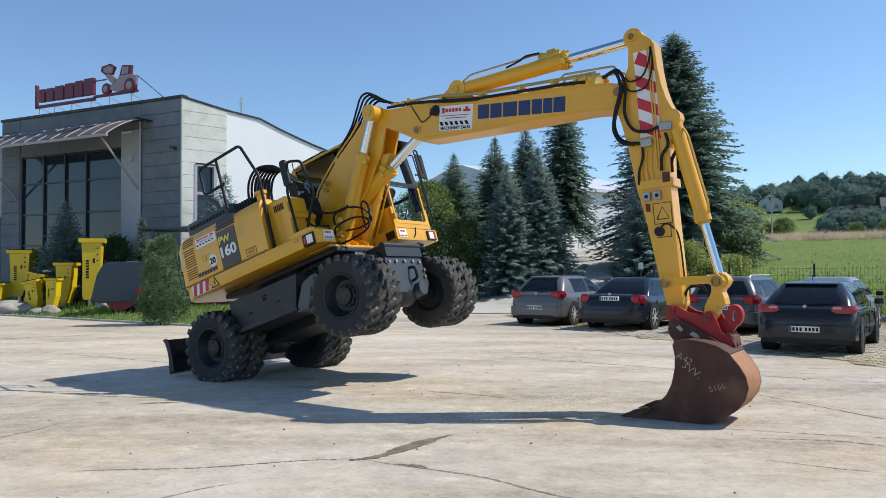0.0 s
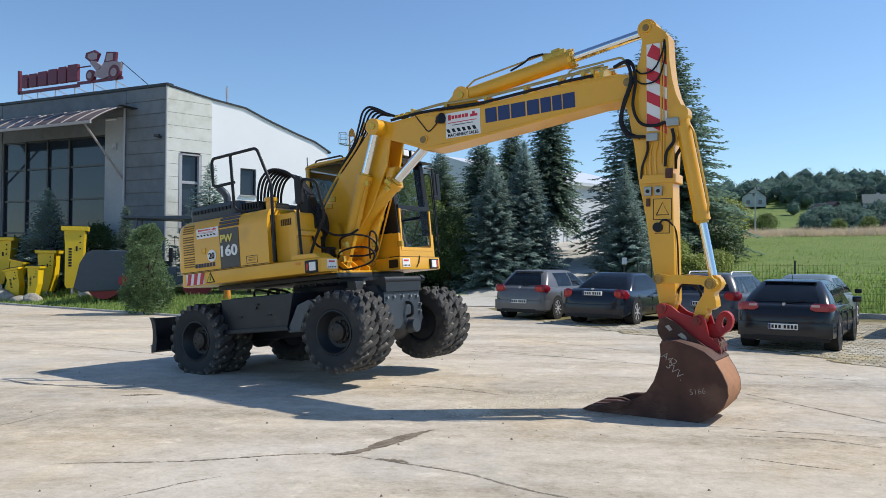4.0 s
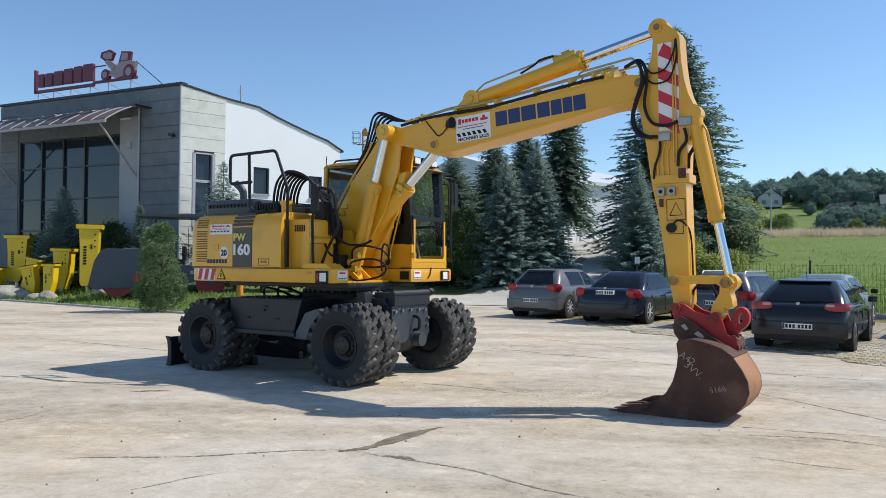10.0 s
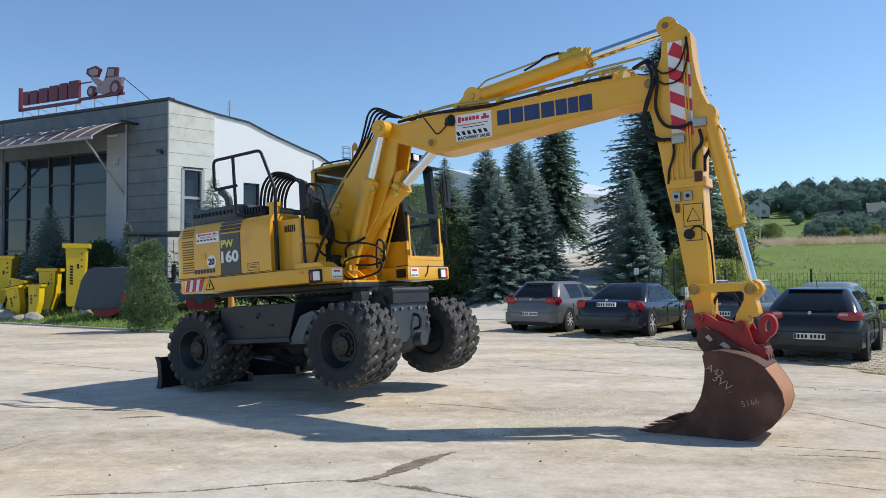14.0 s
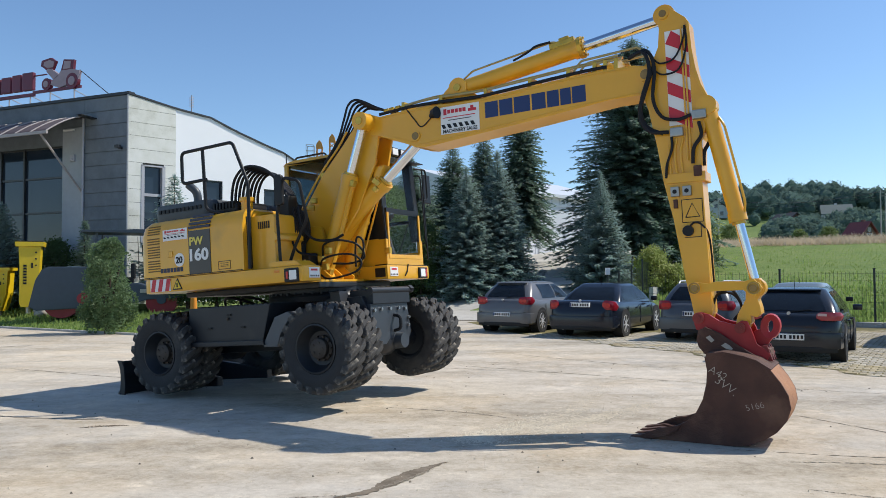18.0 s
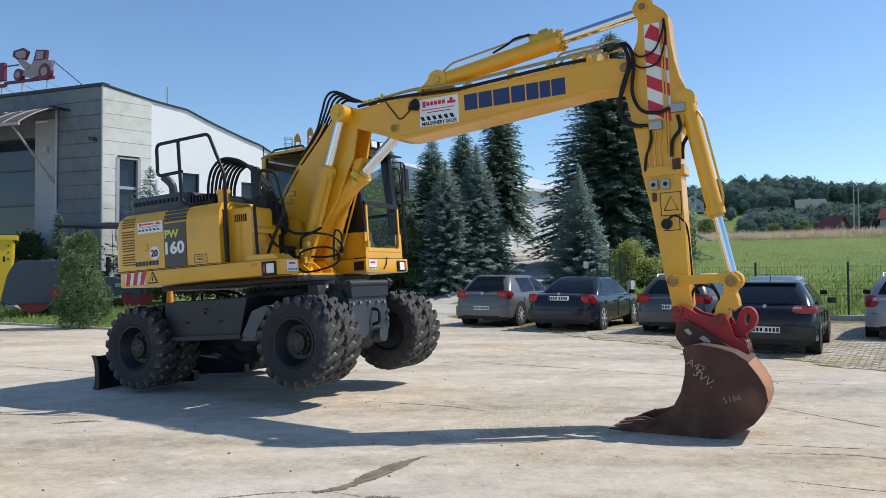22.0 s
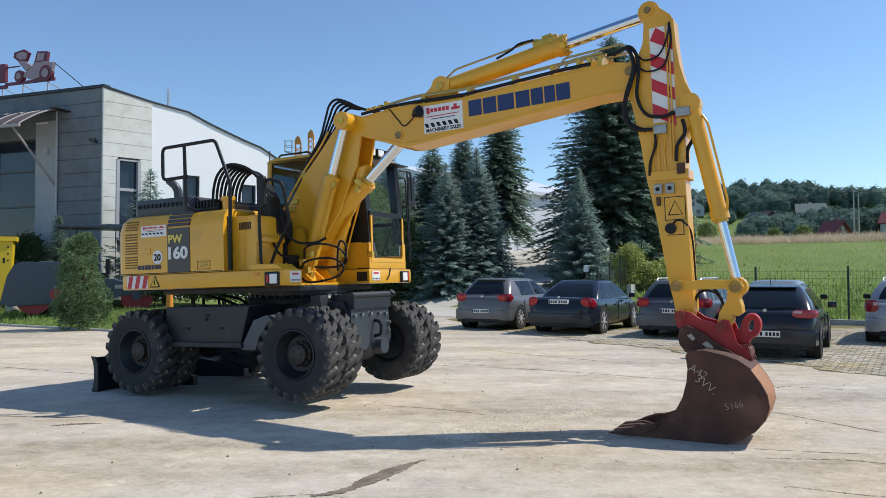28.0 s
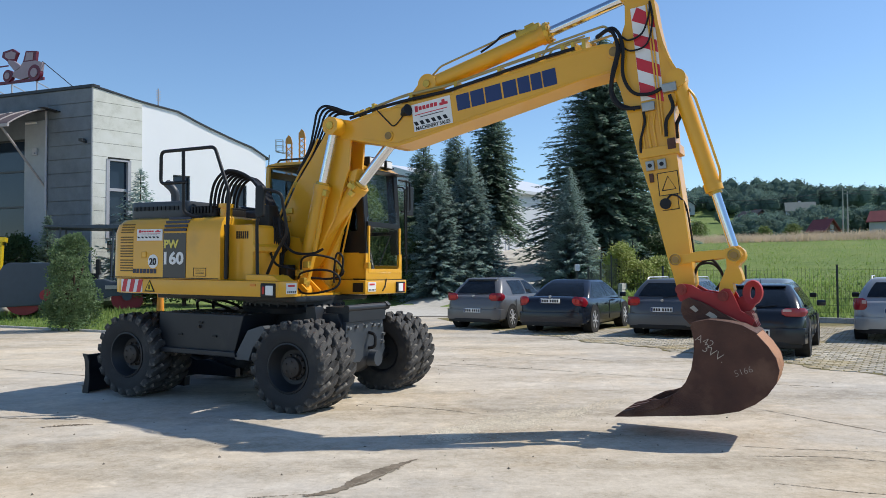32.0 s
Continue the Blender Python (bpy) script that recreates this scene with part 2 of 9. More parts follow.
def lettering(name, text, size, matrix, material, parent, thick=0.004, bold=0.0, width=None):
    """Raised letters from the built-in font; width: the length that they fill."""
    cu = bpy.data.curves.new(name, "FONT")
    cu.body, cu.size, cu.extrude, cu.offset, cu.resolution_u = text, size, thick, bold, 3
    tmp = new("tmp_text", cu)
    bpy.context.view_layer.update()
    me = bpy.data.meshes.new_from_object(tmp.evaluated_get(bpy.context.evaluated_depsgraph_get()))
    bpy.data.objects.remove(tmp)
    bpy.data.curves.remove(cu)
    xs = [v.co.x for v in me.vertices]
    k = width / (max(xs) - min(xs)) if width else 1.0
    me.transform(matrix @ Matrix.Diagonal((k, 1, 1, 1)) @ Matrix.Translation((-min(xs), 0, 0)))
    me.materials.append(material)
    ob = new(name, me)
    ob.parent = parent
    return ob


# ---- the excavator: x forward, y to its left, z up, origin on the ground between its axles ----
BASE_X, BASE_Y, BASE_YAW = -1.908, 11.813, -31.93
AXLE, WHEEL_R = 1.3, 0.54
# seconds; shift, lift and pitch of the machine; turn of lower boom, upper boom, arm and bucket from their drawn pose
JOINTS = [
    (0, 0.031, -0.053, 17.71, -21.51, -24.47, -13.39, -13.50),
    (0.5, 0.041, -0.052, 15.96, -19.61, -21.92, -12.46, -13.66),
    (1, 0.053, -0.050, 14.27, -17.58, -19.46, -11.59, -13.62),
    (1.5, 0.066, -0.052, 12.64, -15.46, -17.10, -10.71, -13.27),
    (2, 0.077, -0.058, 11.18, -13.56, -14.92, -9.84, -12.65),
    (2.5, 0.084, -0.060, 9.89, -11.97, -12.89, -9.02, -11.84),
    (3, 0.083, -0.060, 8.64, -10.41, -10.93, -8.13, -11.00),
    (3.5, 0.076, -0.060, 7.34, -8.62, -9.00, -7.05, -10.22),
    (5.5, 0.061, -0.060, 1.15, 0.06, -0.31, -0.52, -3.54),
    (6, 0.048, -0.025, 0.34, 1.43, 0.17, 0.40, -2.12),
    (6.5, 0.038, -0.012, 0.01, 1.93, 0.33, 0.89, -0.83),
    (7, 0.033, -0.025, 0.14, 1.57, 0.25, 0.73, 0.06),
    (7.5, 0.031, -0.052, 0.60, 0.64, 0.02, 0.18, -0.09),
    (8, 0.030, -0.060, 1.01, -0.12, -0.20, -0.21, -0.93),
    (8.5, 0.027, -0.060, 1.05, -0.25, -0.19, -0.27, -1.19),
    (9, 0.017, -0.060, 0.80, 0.03, -0.12, 0.05, -0.75),
    (9.5, 0.002, -0.046, 0.54, 0.44, -0.14, 0.54, -0.29),
    (10, -0.007, -0.029, 0.28, 0.89, -0.04, 0.91, 0.15),
    (10.5, -0.010, -0.016, 0.04, 1.28, 0.16, 1.10, 0.75),
    (11, -0.014, -0.003, 0.05, 1.29, -0.02, 1.04, 1.27),
    (11.5, -0.020, 0.009, 0.59, 0.51, -1.02, 0.57, 1.27),
    (12, -0.028, 0.022, 1.62, -1.00, -2.76, -0.17, 0.72),
    (12.5, -0.035, 0.036, 2.70, -2.65, -4.53, -0.89, 0.04),
    (13, -0.040, 0.045, 3.43, -3.91, -5.66, -1.41, -0.39),
    (13.5, -0.042, 0.050, 3.66, -4.44, -6.01, -1.54, -0.62),
    (14, -0.041, 0.051, 3.65, -4.55, -5.97, -1.48, -0.90),
    (14.5, -0.040, 0.051, 3.70, -4.71, -5.94, -1.56, -1.26),
    (16.5, -0.029, 0.053, 3.68, -5.21, -5.72, -1.33, -1.24),
    (17, -0.029, 0.053, 3.68, -5.21, -5.72, -1.33, -1.24),
    (17.5, -0.029, 0.053, 3.68, -5.21, -5.72, -1.33, -1.24),
    (18, -0.029, 0.053, 3.68, -5.21, -5.72, -1.33, -1.24),
    (18.5, -0.029, 0.053, 3.68, -5.21, -5.72, -1.33, -1.24),
    (19, -0.029, 0.053, 3.68, -5.21, -5.72, -1.33, -1.24),
    (19.5, -0.029, 0.053, 3.68, -5.21, -5.72, -1.33, -1.24),
    (20, -0.029, 0.053, 3.68, -5.21, -5.72, -1.33, -1.24),
    (20.5, -0.029, 0.053, 3.68, -5.21, -5.72, -1.33, -1.24),
    (21, -0.029, 0.053, 3.68, -5.21, -5.72, -1.33, -1.24),
    (21.5, -0.029, 0.053, 3.68, -5.21, -5.72, -1.33, -1.24),
    (22, -0.029, 0.053, 3.68, -5.21, -5.72, -1.33, -1.24),
    (22.5, -0.029, 0.053, 3.68, -5.21, -5.72, -1.33, -1.24),
    (23, -0.029, 0.053, 3.68, -5.21, -5.72, -1.33, -1.24),
    (23.5, -0.029, 0.053, 3.68, -5.21, -5.72, -1.33, -1.24),
    (24, -0.029, 0.053, 3.68, -5.21, -5.72, -1.33, -1.24),
    (24.5, -0.029, 0.053, 3.68, -5.21, -5.72, -1.33, -1.24),
    (25, -0.029, 0.053, 3.68, -5.21, -5.72, -1.33, -1.24),
    (25.5, -0.029, 0.053, 3.68, -5.21, -5.72, -1.33, -1.24),
    (27.5, -0.020, 0.044, 2.56, -3.75, -4.00, -0.31, -1.83),
    (28, -0.012, 0.037, 1.73, -2.55, -2.74, 0.33, -0.54),
    (28.5, -0.005, 0.028, 0.67, -1.07, -1.06, 1.60, 0.83),
    (29, 0.001, 0.017, -0.33, 0.44, 0.57, 3.20, 2.01),
    (29.5, 0.007, 0.010, -0.64, 1.01, 1.16, 3.77, 2.63),
    (30, 0.010, 0.007, -0.62, 1.08, 1.22, 3.71, 2.89),
    (30.5, 0.012, 0.006, -0.71, 1.46, 1.59, 4.03, 3.47),
    (31, 0.013, 0.006, -0.79, 2.39, 2.50, 4.89, 4.52),
    (31.5, 0.013, 0.009, -0.90, 3.64, 3.64, 6.03, 5.78),
    (32, 0.013, 0.011, -0.94, 4.45, 4.39, 6.78, 7.14),
]
BOOM_Y = -0.12
FOOT, KNUCKLE, ARM_PIN, TIP_PIN = (0.610, 1.863), (1.381, 3.398), (4.929, 3.676), (5.348, 1.117)
LINK_ARM, LINK_OUT, COUPLER_PIN = (5.329, 1.415), (5.880, 1.395), (5.733, 1.011)
# seconds and drop of the dozer blade
BLADE = [(0, 0.0), (6.5, 0.0), (7.5, -0.06), (8.2, -0.32), (9.0, -0.43), (10, -0.46), (11, -0.47), (13, -0.48), (28, -0.48), (29, -0.44), (30, -0.43), (32, -0.44)]


def put_text_plate(parent, x, z, w, h, y, label, tilt=0.0):
    """A white dealer plate with red and black bars on a flank that faces -y."""
    made = [part("plate", box(x, x + w, y - 0.006, y, z, z + h), M_WHITE, parent, label)]
    for k in range(6):
        x0 = x + w * (0.08 + 0.1 * k)
        made.append(part("red_mark", box(x0, x0 + w * 0.08, y - 0.009, y - 0.005, z + h * (0.74 if k else 0.70), z + h * (0.88 if k else 0.92)), M_SIGNRED, parent))
    made.append(part("red_emblem", add_box(box(x + 0.72 * w, x + 0.93 * w, y - 0.009, y - 0.005, z + h * 0.72, z + h * 0.82), x + 0.78 * w, x + 0.86 * w, y - 0.008, y - 0.005, z + h * 0.82, z + h * 0.92), M_SIGNRED, parent))
    n = 6
    for k in range(n):
        a = x + w * (0.06 + 0.90 * k / n)
        d = w * 0.92 / n * 0.55
        made.append(part("hazard_bar", prism([(a, z + h * 0.21), (a + d, z + h * 0.21), (a + d - 0.05 * w, z + h * 0.36), (a - 0.05 * w, z + h * 0.36)], y - 0.009, y - 0.005), M_BLACK, parent))
    for k, (a, b) in enumerate(((0.06, 0.9), (0.2, 0.8))):
        made.append(part("text_bar", box(x + a * w, x + b * w, y - 0.009, y - 0.005, z + h * (0.58 - 0.1 * k), z + h * (0.61 - 0.1 * k)), M_SIGNRED if k == 0 else M_DECAL, parent))
    if w > 0.5:
        made.append(lettering("plate_letters", "MACHINERY SALES", 0.06, Matrix.Translation((x + 0.03, y - 0.010, z + 0.012)) @ pose(0, 0, 0, 90), M_BLACK, parent, 0.002, 0.001, width=w - 0.06))
    c = Vector((x + w / 2, 0, z + h / 2))
    for ob in made:
        ob.data.transform(Matrix.Translation(c) @ Matrix.Rotation(-tilt, 4, "Y") @ Matrix.Translation(-c))


def make_wheel(ex, x, side, tyre_me, rim_me, hub_me, lugs):
    w = new("wheel")
    w.parent = ex
    w.empty_display_size = 0.1
    for off in (1.165, 0.81):
        t = new("tyre", tyre_me)
        t.parent, t.location = w, (x, side * off, WHEEL_R)
        t.rotation_euler = (0, 0, 0 if side < 0 else math.pi)
        for k in range(20):
            for j, me in enumerate(lugs):
                g = new("lug", me)
                g.parent, g.location = w, t.location
                g.rotation_euler = (0, -2 * math.pi * (k + 0.5 * j + 0.3 * x + off) / 20, 0)
        r = new("rim", rim_me)
        r.parent, r.location = w, (x, side * off, WHEEL_R)
        r.rotation_euler = (0, 0, 0 if side < 0 else math.pi)
    h = new("hub", hub_me)
    h.parent, h.location = w, (x, side * 1.165, WHEEL_R)
    h.rotation_euler = (0, 0, 0 if side < 0 else math.pi)
    nut = bpy.data.meshes.get("wheel_nut")
    if nut is None:
        nut = bpy.data.meshes.new("wheel_nut")
        bm = cyl((0, -0.028, 0), (0, 0.028, 0), 0.013, seg=6)
        bm.to_mesh(nut)
        bm.free()
        nut.materials.append(M_HUB)
    for n, rad, out in ((10, 0.14, 0.008), (5, 0.070, 0.066)):
        for k in range(n):
            a = 2 * math.pi * k / n
            b = new("wheel_nut", nut)
            b.parent, b.location = w, (x + rad * math.cos(a), side * (1.165 + out), WHEEL_R + rad * math.sin(a))
    return w


def wheel_meshes():
    R = WHEEL_R
    prof = [(0.275, -0.10), (0.30, -0.128), (0.36, -0.148), (0.43, -0.150), (0.478, -0.138), (0.496, -0.108), (0.500, 0.0),
            (0.496, 0.108), (0.478, 0.138), (0.43, 0.150), (0.36, 0.148), (0.30, 0.128), (0.275, 0.10)]
    bm = add_lathe(bmesh.new(), prof, seg=44)
    lugs = []
    for s in (-1, 1):
        lb = bmesh.new()
        # a slanted lug from the middle of the tread over the shoulder
        pts = [(0.490, s * -0.014, -0.066, 0.042), (0.488, s * 0.085, -0.010, 0.050), (0.470, s * 0.146, 0.036, 0.052), (0.440, s * 0.150, 0.046, 0.040)]
        top = [(R, -0.062, 0.030), (R - 0.001, -0.004, 0.040), (R - 0.014, 0.040, 0.043), (0.462, 0.047, 0.034)]
        rows = []
        for (r0, h, c, hw), (r1, c1, hw1) in zip(pts, top):
            q = []
            for rr, cc, ww, hh in ((r0, c, hw, h), (r1, c1, hw1, h + s * (0.004 if r1 > 0.47 else 0.010))):
                for sg in (-1, 1):
                    ang = (cc * s + sg * ww) / rr
                    q.append(lb.verts.new((rr * math.cos(ang), hh, rr * math.sin(ang))))
            rows.append(q)
        for u, v in zip(rows, rows[1:]):
            for i, j in ((0, 1), (1, 3), (3, 2), (2, 0)):
                lb.faces.new((u[i], u[j], v[j], v[i]))
        lb.faces.new((rows[0][0], rows[0][1], rows[0][3], rows[0][2]))
        lb.faces.new((rows[-1][0], rows[-1][1], rows[-1][3], rows[-1][2]))
        bmesh.ops.recalc_face_normals(lb, faces=lb.faces[:])
        bmesh.ops.bevel(lb, geom=[e for e in lb.edges if max(v.co.xz.length for v in e.verts) > R - 0.03], offset=0.008, segments=1, affect="EDGES")
        me = bpy.data.meshes.new("lug")
        lb.to_mesh(me)
        lb.free()
        me.materials.append(M_LUG)
        lugs.append(me)
    smooth(bm, 28)
    tyre = bpy.data.meshes.new("tyre")
    bm.to_mesh(tyre)
    bm.free()
    tyre.materials.append(M_RUBBER)
    bm = lathe([(0.292, -0.10), (0.290, -0.132), (0.272, -0.136), (0.262, -0.12), (0.245, -0.06), (0.20, 0.0), (0.10, 0.02), (0.02, 0.02), (0.02, 0.05), (0.24, 0.06), (0.27, 0.10), (0.285, 0.10)], seg=36)
    rim = bpy.data.meshes.new("rim")
    bm.to_mesh(rim)
    bm.free()
    rim.materials.append(M_RIM)
    bm = lathe([(0.001, -0.085), (0.105, -0.083), (0.118, -0.072), (0.122, -0.02), (0.15, -0.005), (0.155, 0.03), (0.001, 0.03)], seg=28)
    hub = bpy.data.meshes.new("hub")
    bm.to_mesh(hub)
    bm.free()
    hub.materials.append(M_HUB)
    return tyre, rim, hub, lugs


M_HUB = mat("greasy_hub", (0.055, 0.045, 0.038), 0.6, 0.3, vary=0.3, scale=10)
M_DECAL = mat("dark_grey_decal", (0.06, 0.055, 0.05), 0.4, vary=0.05)
M_NAVY = mat("navy_decal", (0.012, 0.016, 0.05), 0.4, vary=0.05)
M_PALEYEL = mat("pale_yellow_lettering", (0.75, 0.62, 0.12), 0.45, vary=0.03)
M_CABIN = mat("cab_inside", (0.03, 0.03, 0.032), 0.7, vary=0.2)
M_SEAT = mat("grey_seat_cloth", (0.12, 0.12, 0.125), 0.9, vary=0.2)
M_LENS = mat("lamp_lens", (0.8, 0.8, 0.78), 0.15, vary=0.05)
M_LENSRED = mat("red_lamp_lens", (0.5, 0.02, 0.02), 0.2, vary=0.05)
M_AMBER = mat("amber_lens", (0.75, 0.25, 0.02), 0.3, vary=0.05)
M_GALV = mat("zinc_fitting", (0.36, 0.36, 0.34), 0.4, 0.7, vary=0.2, scale=15)
M_BRASS = mat("greasy_yellow_fitting", (0.62, 0.38, 0.05), 0.25, 0.4, vary=0.3, scale=14)


def build_undercarriage(ex):
    body = part("chassis_frame", prism([(-1.55, 0.55), (-1.35, 1.00), (-0.9, 1.10), (0.85, 1.12), (1.40, 1.12), (1.46, 0.98), (1.45, 0.62), (1.1, 0.50), (-1.2, 0.46)], -0.46, 0.46, 0.02), M_DARK, ex)
    bm = bmesh.new()
    for s in (-1, 1):
        add_box(bm, 0.2, 0.27, s * 0.2 - 0.02, s * 0.2 + 0.02, 1.11, 1.25)
    part("lug_plate", bm, M_DARK, body)
    for s in (-1, 1):
        y0, y1 = sorted((s * 0.47, s * 1.13))
        tb = part("toolbox", prism([(-0.90, 0.68), (-0.90, 1.10), (0.50, 1.10), (0.36, 0.64), (-0.84, 0.64)], y0, y1, 0.018), M_DARK, ex, "charcoal steel side toolbox")
        yy = s * 1.135
        for x, z in ((-0.52, 0.83), (0.05, 0.83), (-0.18, 0.99)):
            part("catch", box(x - 0.035, x + 0.035, min(yy, yy + s * 0.012), max(yy, yy + s * 0.012), z - 0.012, z + 0.012, 0.004), M_BLACK, tb)
        part("lock", cyl((-0.2, s * 1.12, 0.94), (-0.2, s * 1.16, 0.94), 0.018, seg=12), M_HUB, tb)
        bm = bmesh.new()
        for k in range(16):
            x = -0.82 + k * 0.085
            add_box(bm, x, x + 0.05, s * 0.75 - 0.25, s * 0.75 + 0.25, 1.10, 1.112)
        part("tread_strip", bm, M_DARK, tb)
        part("side_step", prism([(-0.95, 0.60), (-0.93, 0.66), (0.42, 0.66), (0.44, 0.60)], *sorted((s * 0.55, s * 1.20)), 0.01), M_DARK, ex)
        part("mudguard", prism([(0.42, 0.57), (0.40, 0.60), (0.60, 0.93), (0.80, 0.99), (0.86, 0.96), (0.84, 0.92), (0.68, 0.72), (0.62, 0.57)], *sorted((s * 0.60, s * 1.17)), 0.012), M_GREYPLATE, ex, "bare grey steel mudguard")
    # front carrier plate with a bar over it
    fp = part("front_plate", prism([(-0.44, 0.50), (-0.42, 1.02), (0.44, 1.02), (0.50, 0.62), (0.40, 0.48), (0.22, 0.48), (0.16, 0.56), (-0.02, 0.56), (-0.10, 0.50)], 1.44, 1.50, 0.012), M_GREY, ex, "grey steel plate with a tow hook")
    fp.data.transform(Matrix(((0, 1, 0, 0), (1, 0, 0, 0), (0, 0, 1, 0), (0, 0, 0, 1))))
    fp.data.flip_normals()
    for y, z in ((-0.36, 0.94), (-0.20, 0.95), (0.0, 0.95), (0.2, 0.95), (0.36, 0.94), (-0.38, 0.72), (0.42, 0.72), (0.44, 0.82)):
        part("bolt", cyl((1.49, y, z), (1.53, y, z), 0.022, seg=8), M_STEEL, fp)
    part("tow_hook", tube(bent([(1.50, 0.10, 0.86), (1.60, 0.10, 0.84), (1.60, 0.10, 0.68), (1.50, 0.10, 0.66)], 0.05), 0.022), M_BLACK, fp)
    part("front_box", prism([(1.18, 0.99), (1.18, 1.20), (1.50, 1.20), (1.53, 1.16), (1.53, 1.02)], -0.40, 0.46, 0.012), M_DARK, ex)
    part("cross_bar", cyl((1.50, -0.42, 1.185), (1.50, 0.55, 1.185), 0.045, seg=16), M_DARK, ex)
    part("bumper_arm", prism([(1.10, 0.99), (1.06, 1.20), (1.52, 1.245), (1.57, 1.20), (1.50, 1.14), (1.36, 1.02)], 0.46, 0.54, 0.01), M_DARK, ex)
    part("bracket", prism([(1.02, 0.98), (1.02, 1.20), (1.16, 1.20), (1.20, 0.98)], -0.60, -0.42, 0.01), M_DARK, ex)
    for x in (AXLE, -AXLE):
        ax = part("axle", smooth(cyl((x, -1.02, WHEEL_R), (x, 1.02, WHEEL_R), 0.11, seg=20)), M_DARK, ex)
        part("differential", lathe([(0.001, -0.25), (0.12, -0.22), (0.20, -0.10), (0.20, 0.10), (0.12, 0.22), (0.001, 0.25)], (x, 0.05, WHEEL_R), 24), M_DARK, ax)
        part("axle_nose", smooth(cyl((x + 0.1, 0.18, 0.53), (x + 0.30 if x > 0 else x + 0.2, 0.18, 0.53), 0.115, 0.10, seg=20)), M_GREY, ax)
    meshes = wheel_meshes()
    for x in (AXLE, -AXLE):
        for s in (-1, 1):
            make_wheel(ex, x, s, *meshes)
    ring = part("slew_ring", lathe([(0.50, 1.10), (0.66, 1.10), (0.68, 1.16), (0.66, 1.20), (0.64, 1.21), (0.64, 1.30), (0.50, 1.30)], (0.38, 0, 0), 48, "z"), M_DARK, ex)
    for k in range(36):
        a = 2 * math.pi * k / 36
        part("ring_bolt", cyl((0.38 + 0.655 * math.cos(a), 0.655 * math.sin(a), 1.19), (0.38 + 0.655 * math.cos(a), 0.655 * math.sin(a), 1.225), 0.018, seg=6), M_DARK, ring)
    # rear tool carrier and hoses
    part("rear_frame", prism([(-1.75, 0.55), (-1.60, 1.00), (-1.30, 1.02), (-1.30, 0.55)], -0.42, 0.42, 0.02), M_DARK, ex)
    for k in (1, 3):
        part("frame_hose", tube(curve([(-1.2 + 0.05 * k, -0.3 + 0.1 * k, 1.05), (-1.0 + 0.05 * k, -0.5 + 0.1 * k, 1.22), (-0.75 + 0.06 * k, -0.45 + 0.1 * k, 1.18), (-0.5, -0.3 + 0.1 * k, 1.08)], 5), 0.02, 6), M_HOSE, ex)
    blade = new("dozer_blade")
    blade.parent = ex
    prof = []
    for k in range(7):
        z = 0.425 + 0.50 * k / 6
        prof.append((-2.30 + 0.06 * math.sin(math.pi * k / 6) + (0.02 if k == 6 else 0), z))
    back = [(x - 0.035, z) for x, z in prof[::-1]]
    part("mouldboard", prism(prof + back, -1.26, 1.26, 0.006), M_DARK, blade, "black curved dozer blade")
    part("cutting_edge", prism([(-2.335, 0.40), (-2.34, 0.52), (-2.32, 0.52), (-2.315, 0.40)], -1.27, 1.27, 0.003), M_STEEL, blade)
    for s in (-1, 1):
        part("push_arm", prism([(-2.28, 0.48), (-2.28, 0.78), (-1.6, 0.70), (-1.2, 0.62), (-1.2, 0.50)], s * 0.5 - 0.05, s * 0.5 + 0.05, 0.01), M_DARK, blade)
    part("blade_end", prism([(-2.335, 0.415), (-2.30, 0.52), (-2.278, 0.63), (-2.275, 0.75), (-2.292, 0.86), (-2.335, 0.94), (-2.25, 0.935), (-2.20, 0.84), (-2.19, 0.60), (-2.215, 0.42)], -1.27, -1.245, 0.004), M_DARK, blade)
    part("blade_end", prism([(-2.335, 0.415), (-2.30, 0.52), (-2.278, 0.63), (-2.275, 0.75), (-2.292, 0.86), (-2.335, 0.94), (-2.25, 0.935), (-2.20, 0.84), (-2.19, 0.60), (-2.215, 0.42)], 1.245, 1.27, 0.004), M_DARK, blade)
    return blade


M_GREYPLATE = mat("grey_steel_plate", (0.085, 0.095, 0.105), 0.5, 0.2, vary=0.15, scale=5)


def rounded_rect(x0, x1, y0, y1, r, n=5):
    out = []
    for cx, cy, a0 in ((x1 - r, y1 - r, 0), (x0 + r, y1 - r, 90), (x0 + r, y0 + r, 180), (x1 - r, y0 + r, 270)):
        for k in range(n + 1):
            a = radians(a0 + 90 * k / n)
            out.append((cx + r * math.cos(a), cy + r * math.sin(a)))
    return out


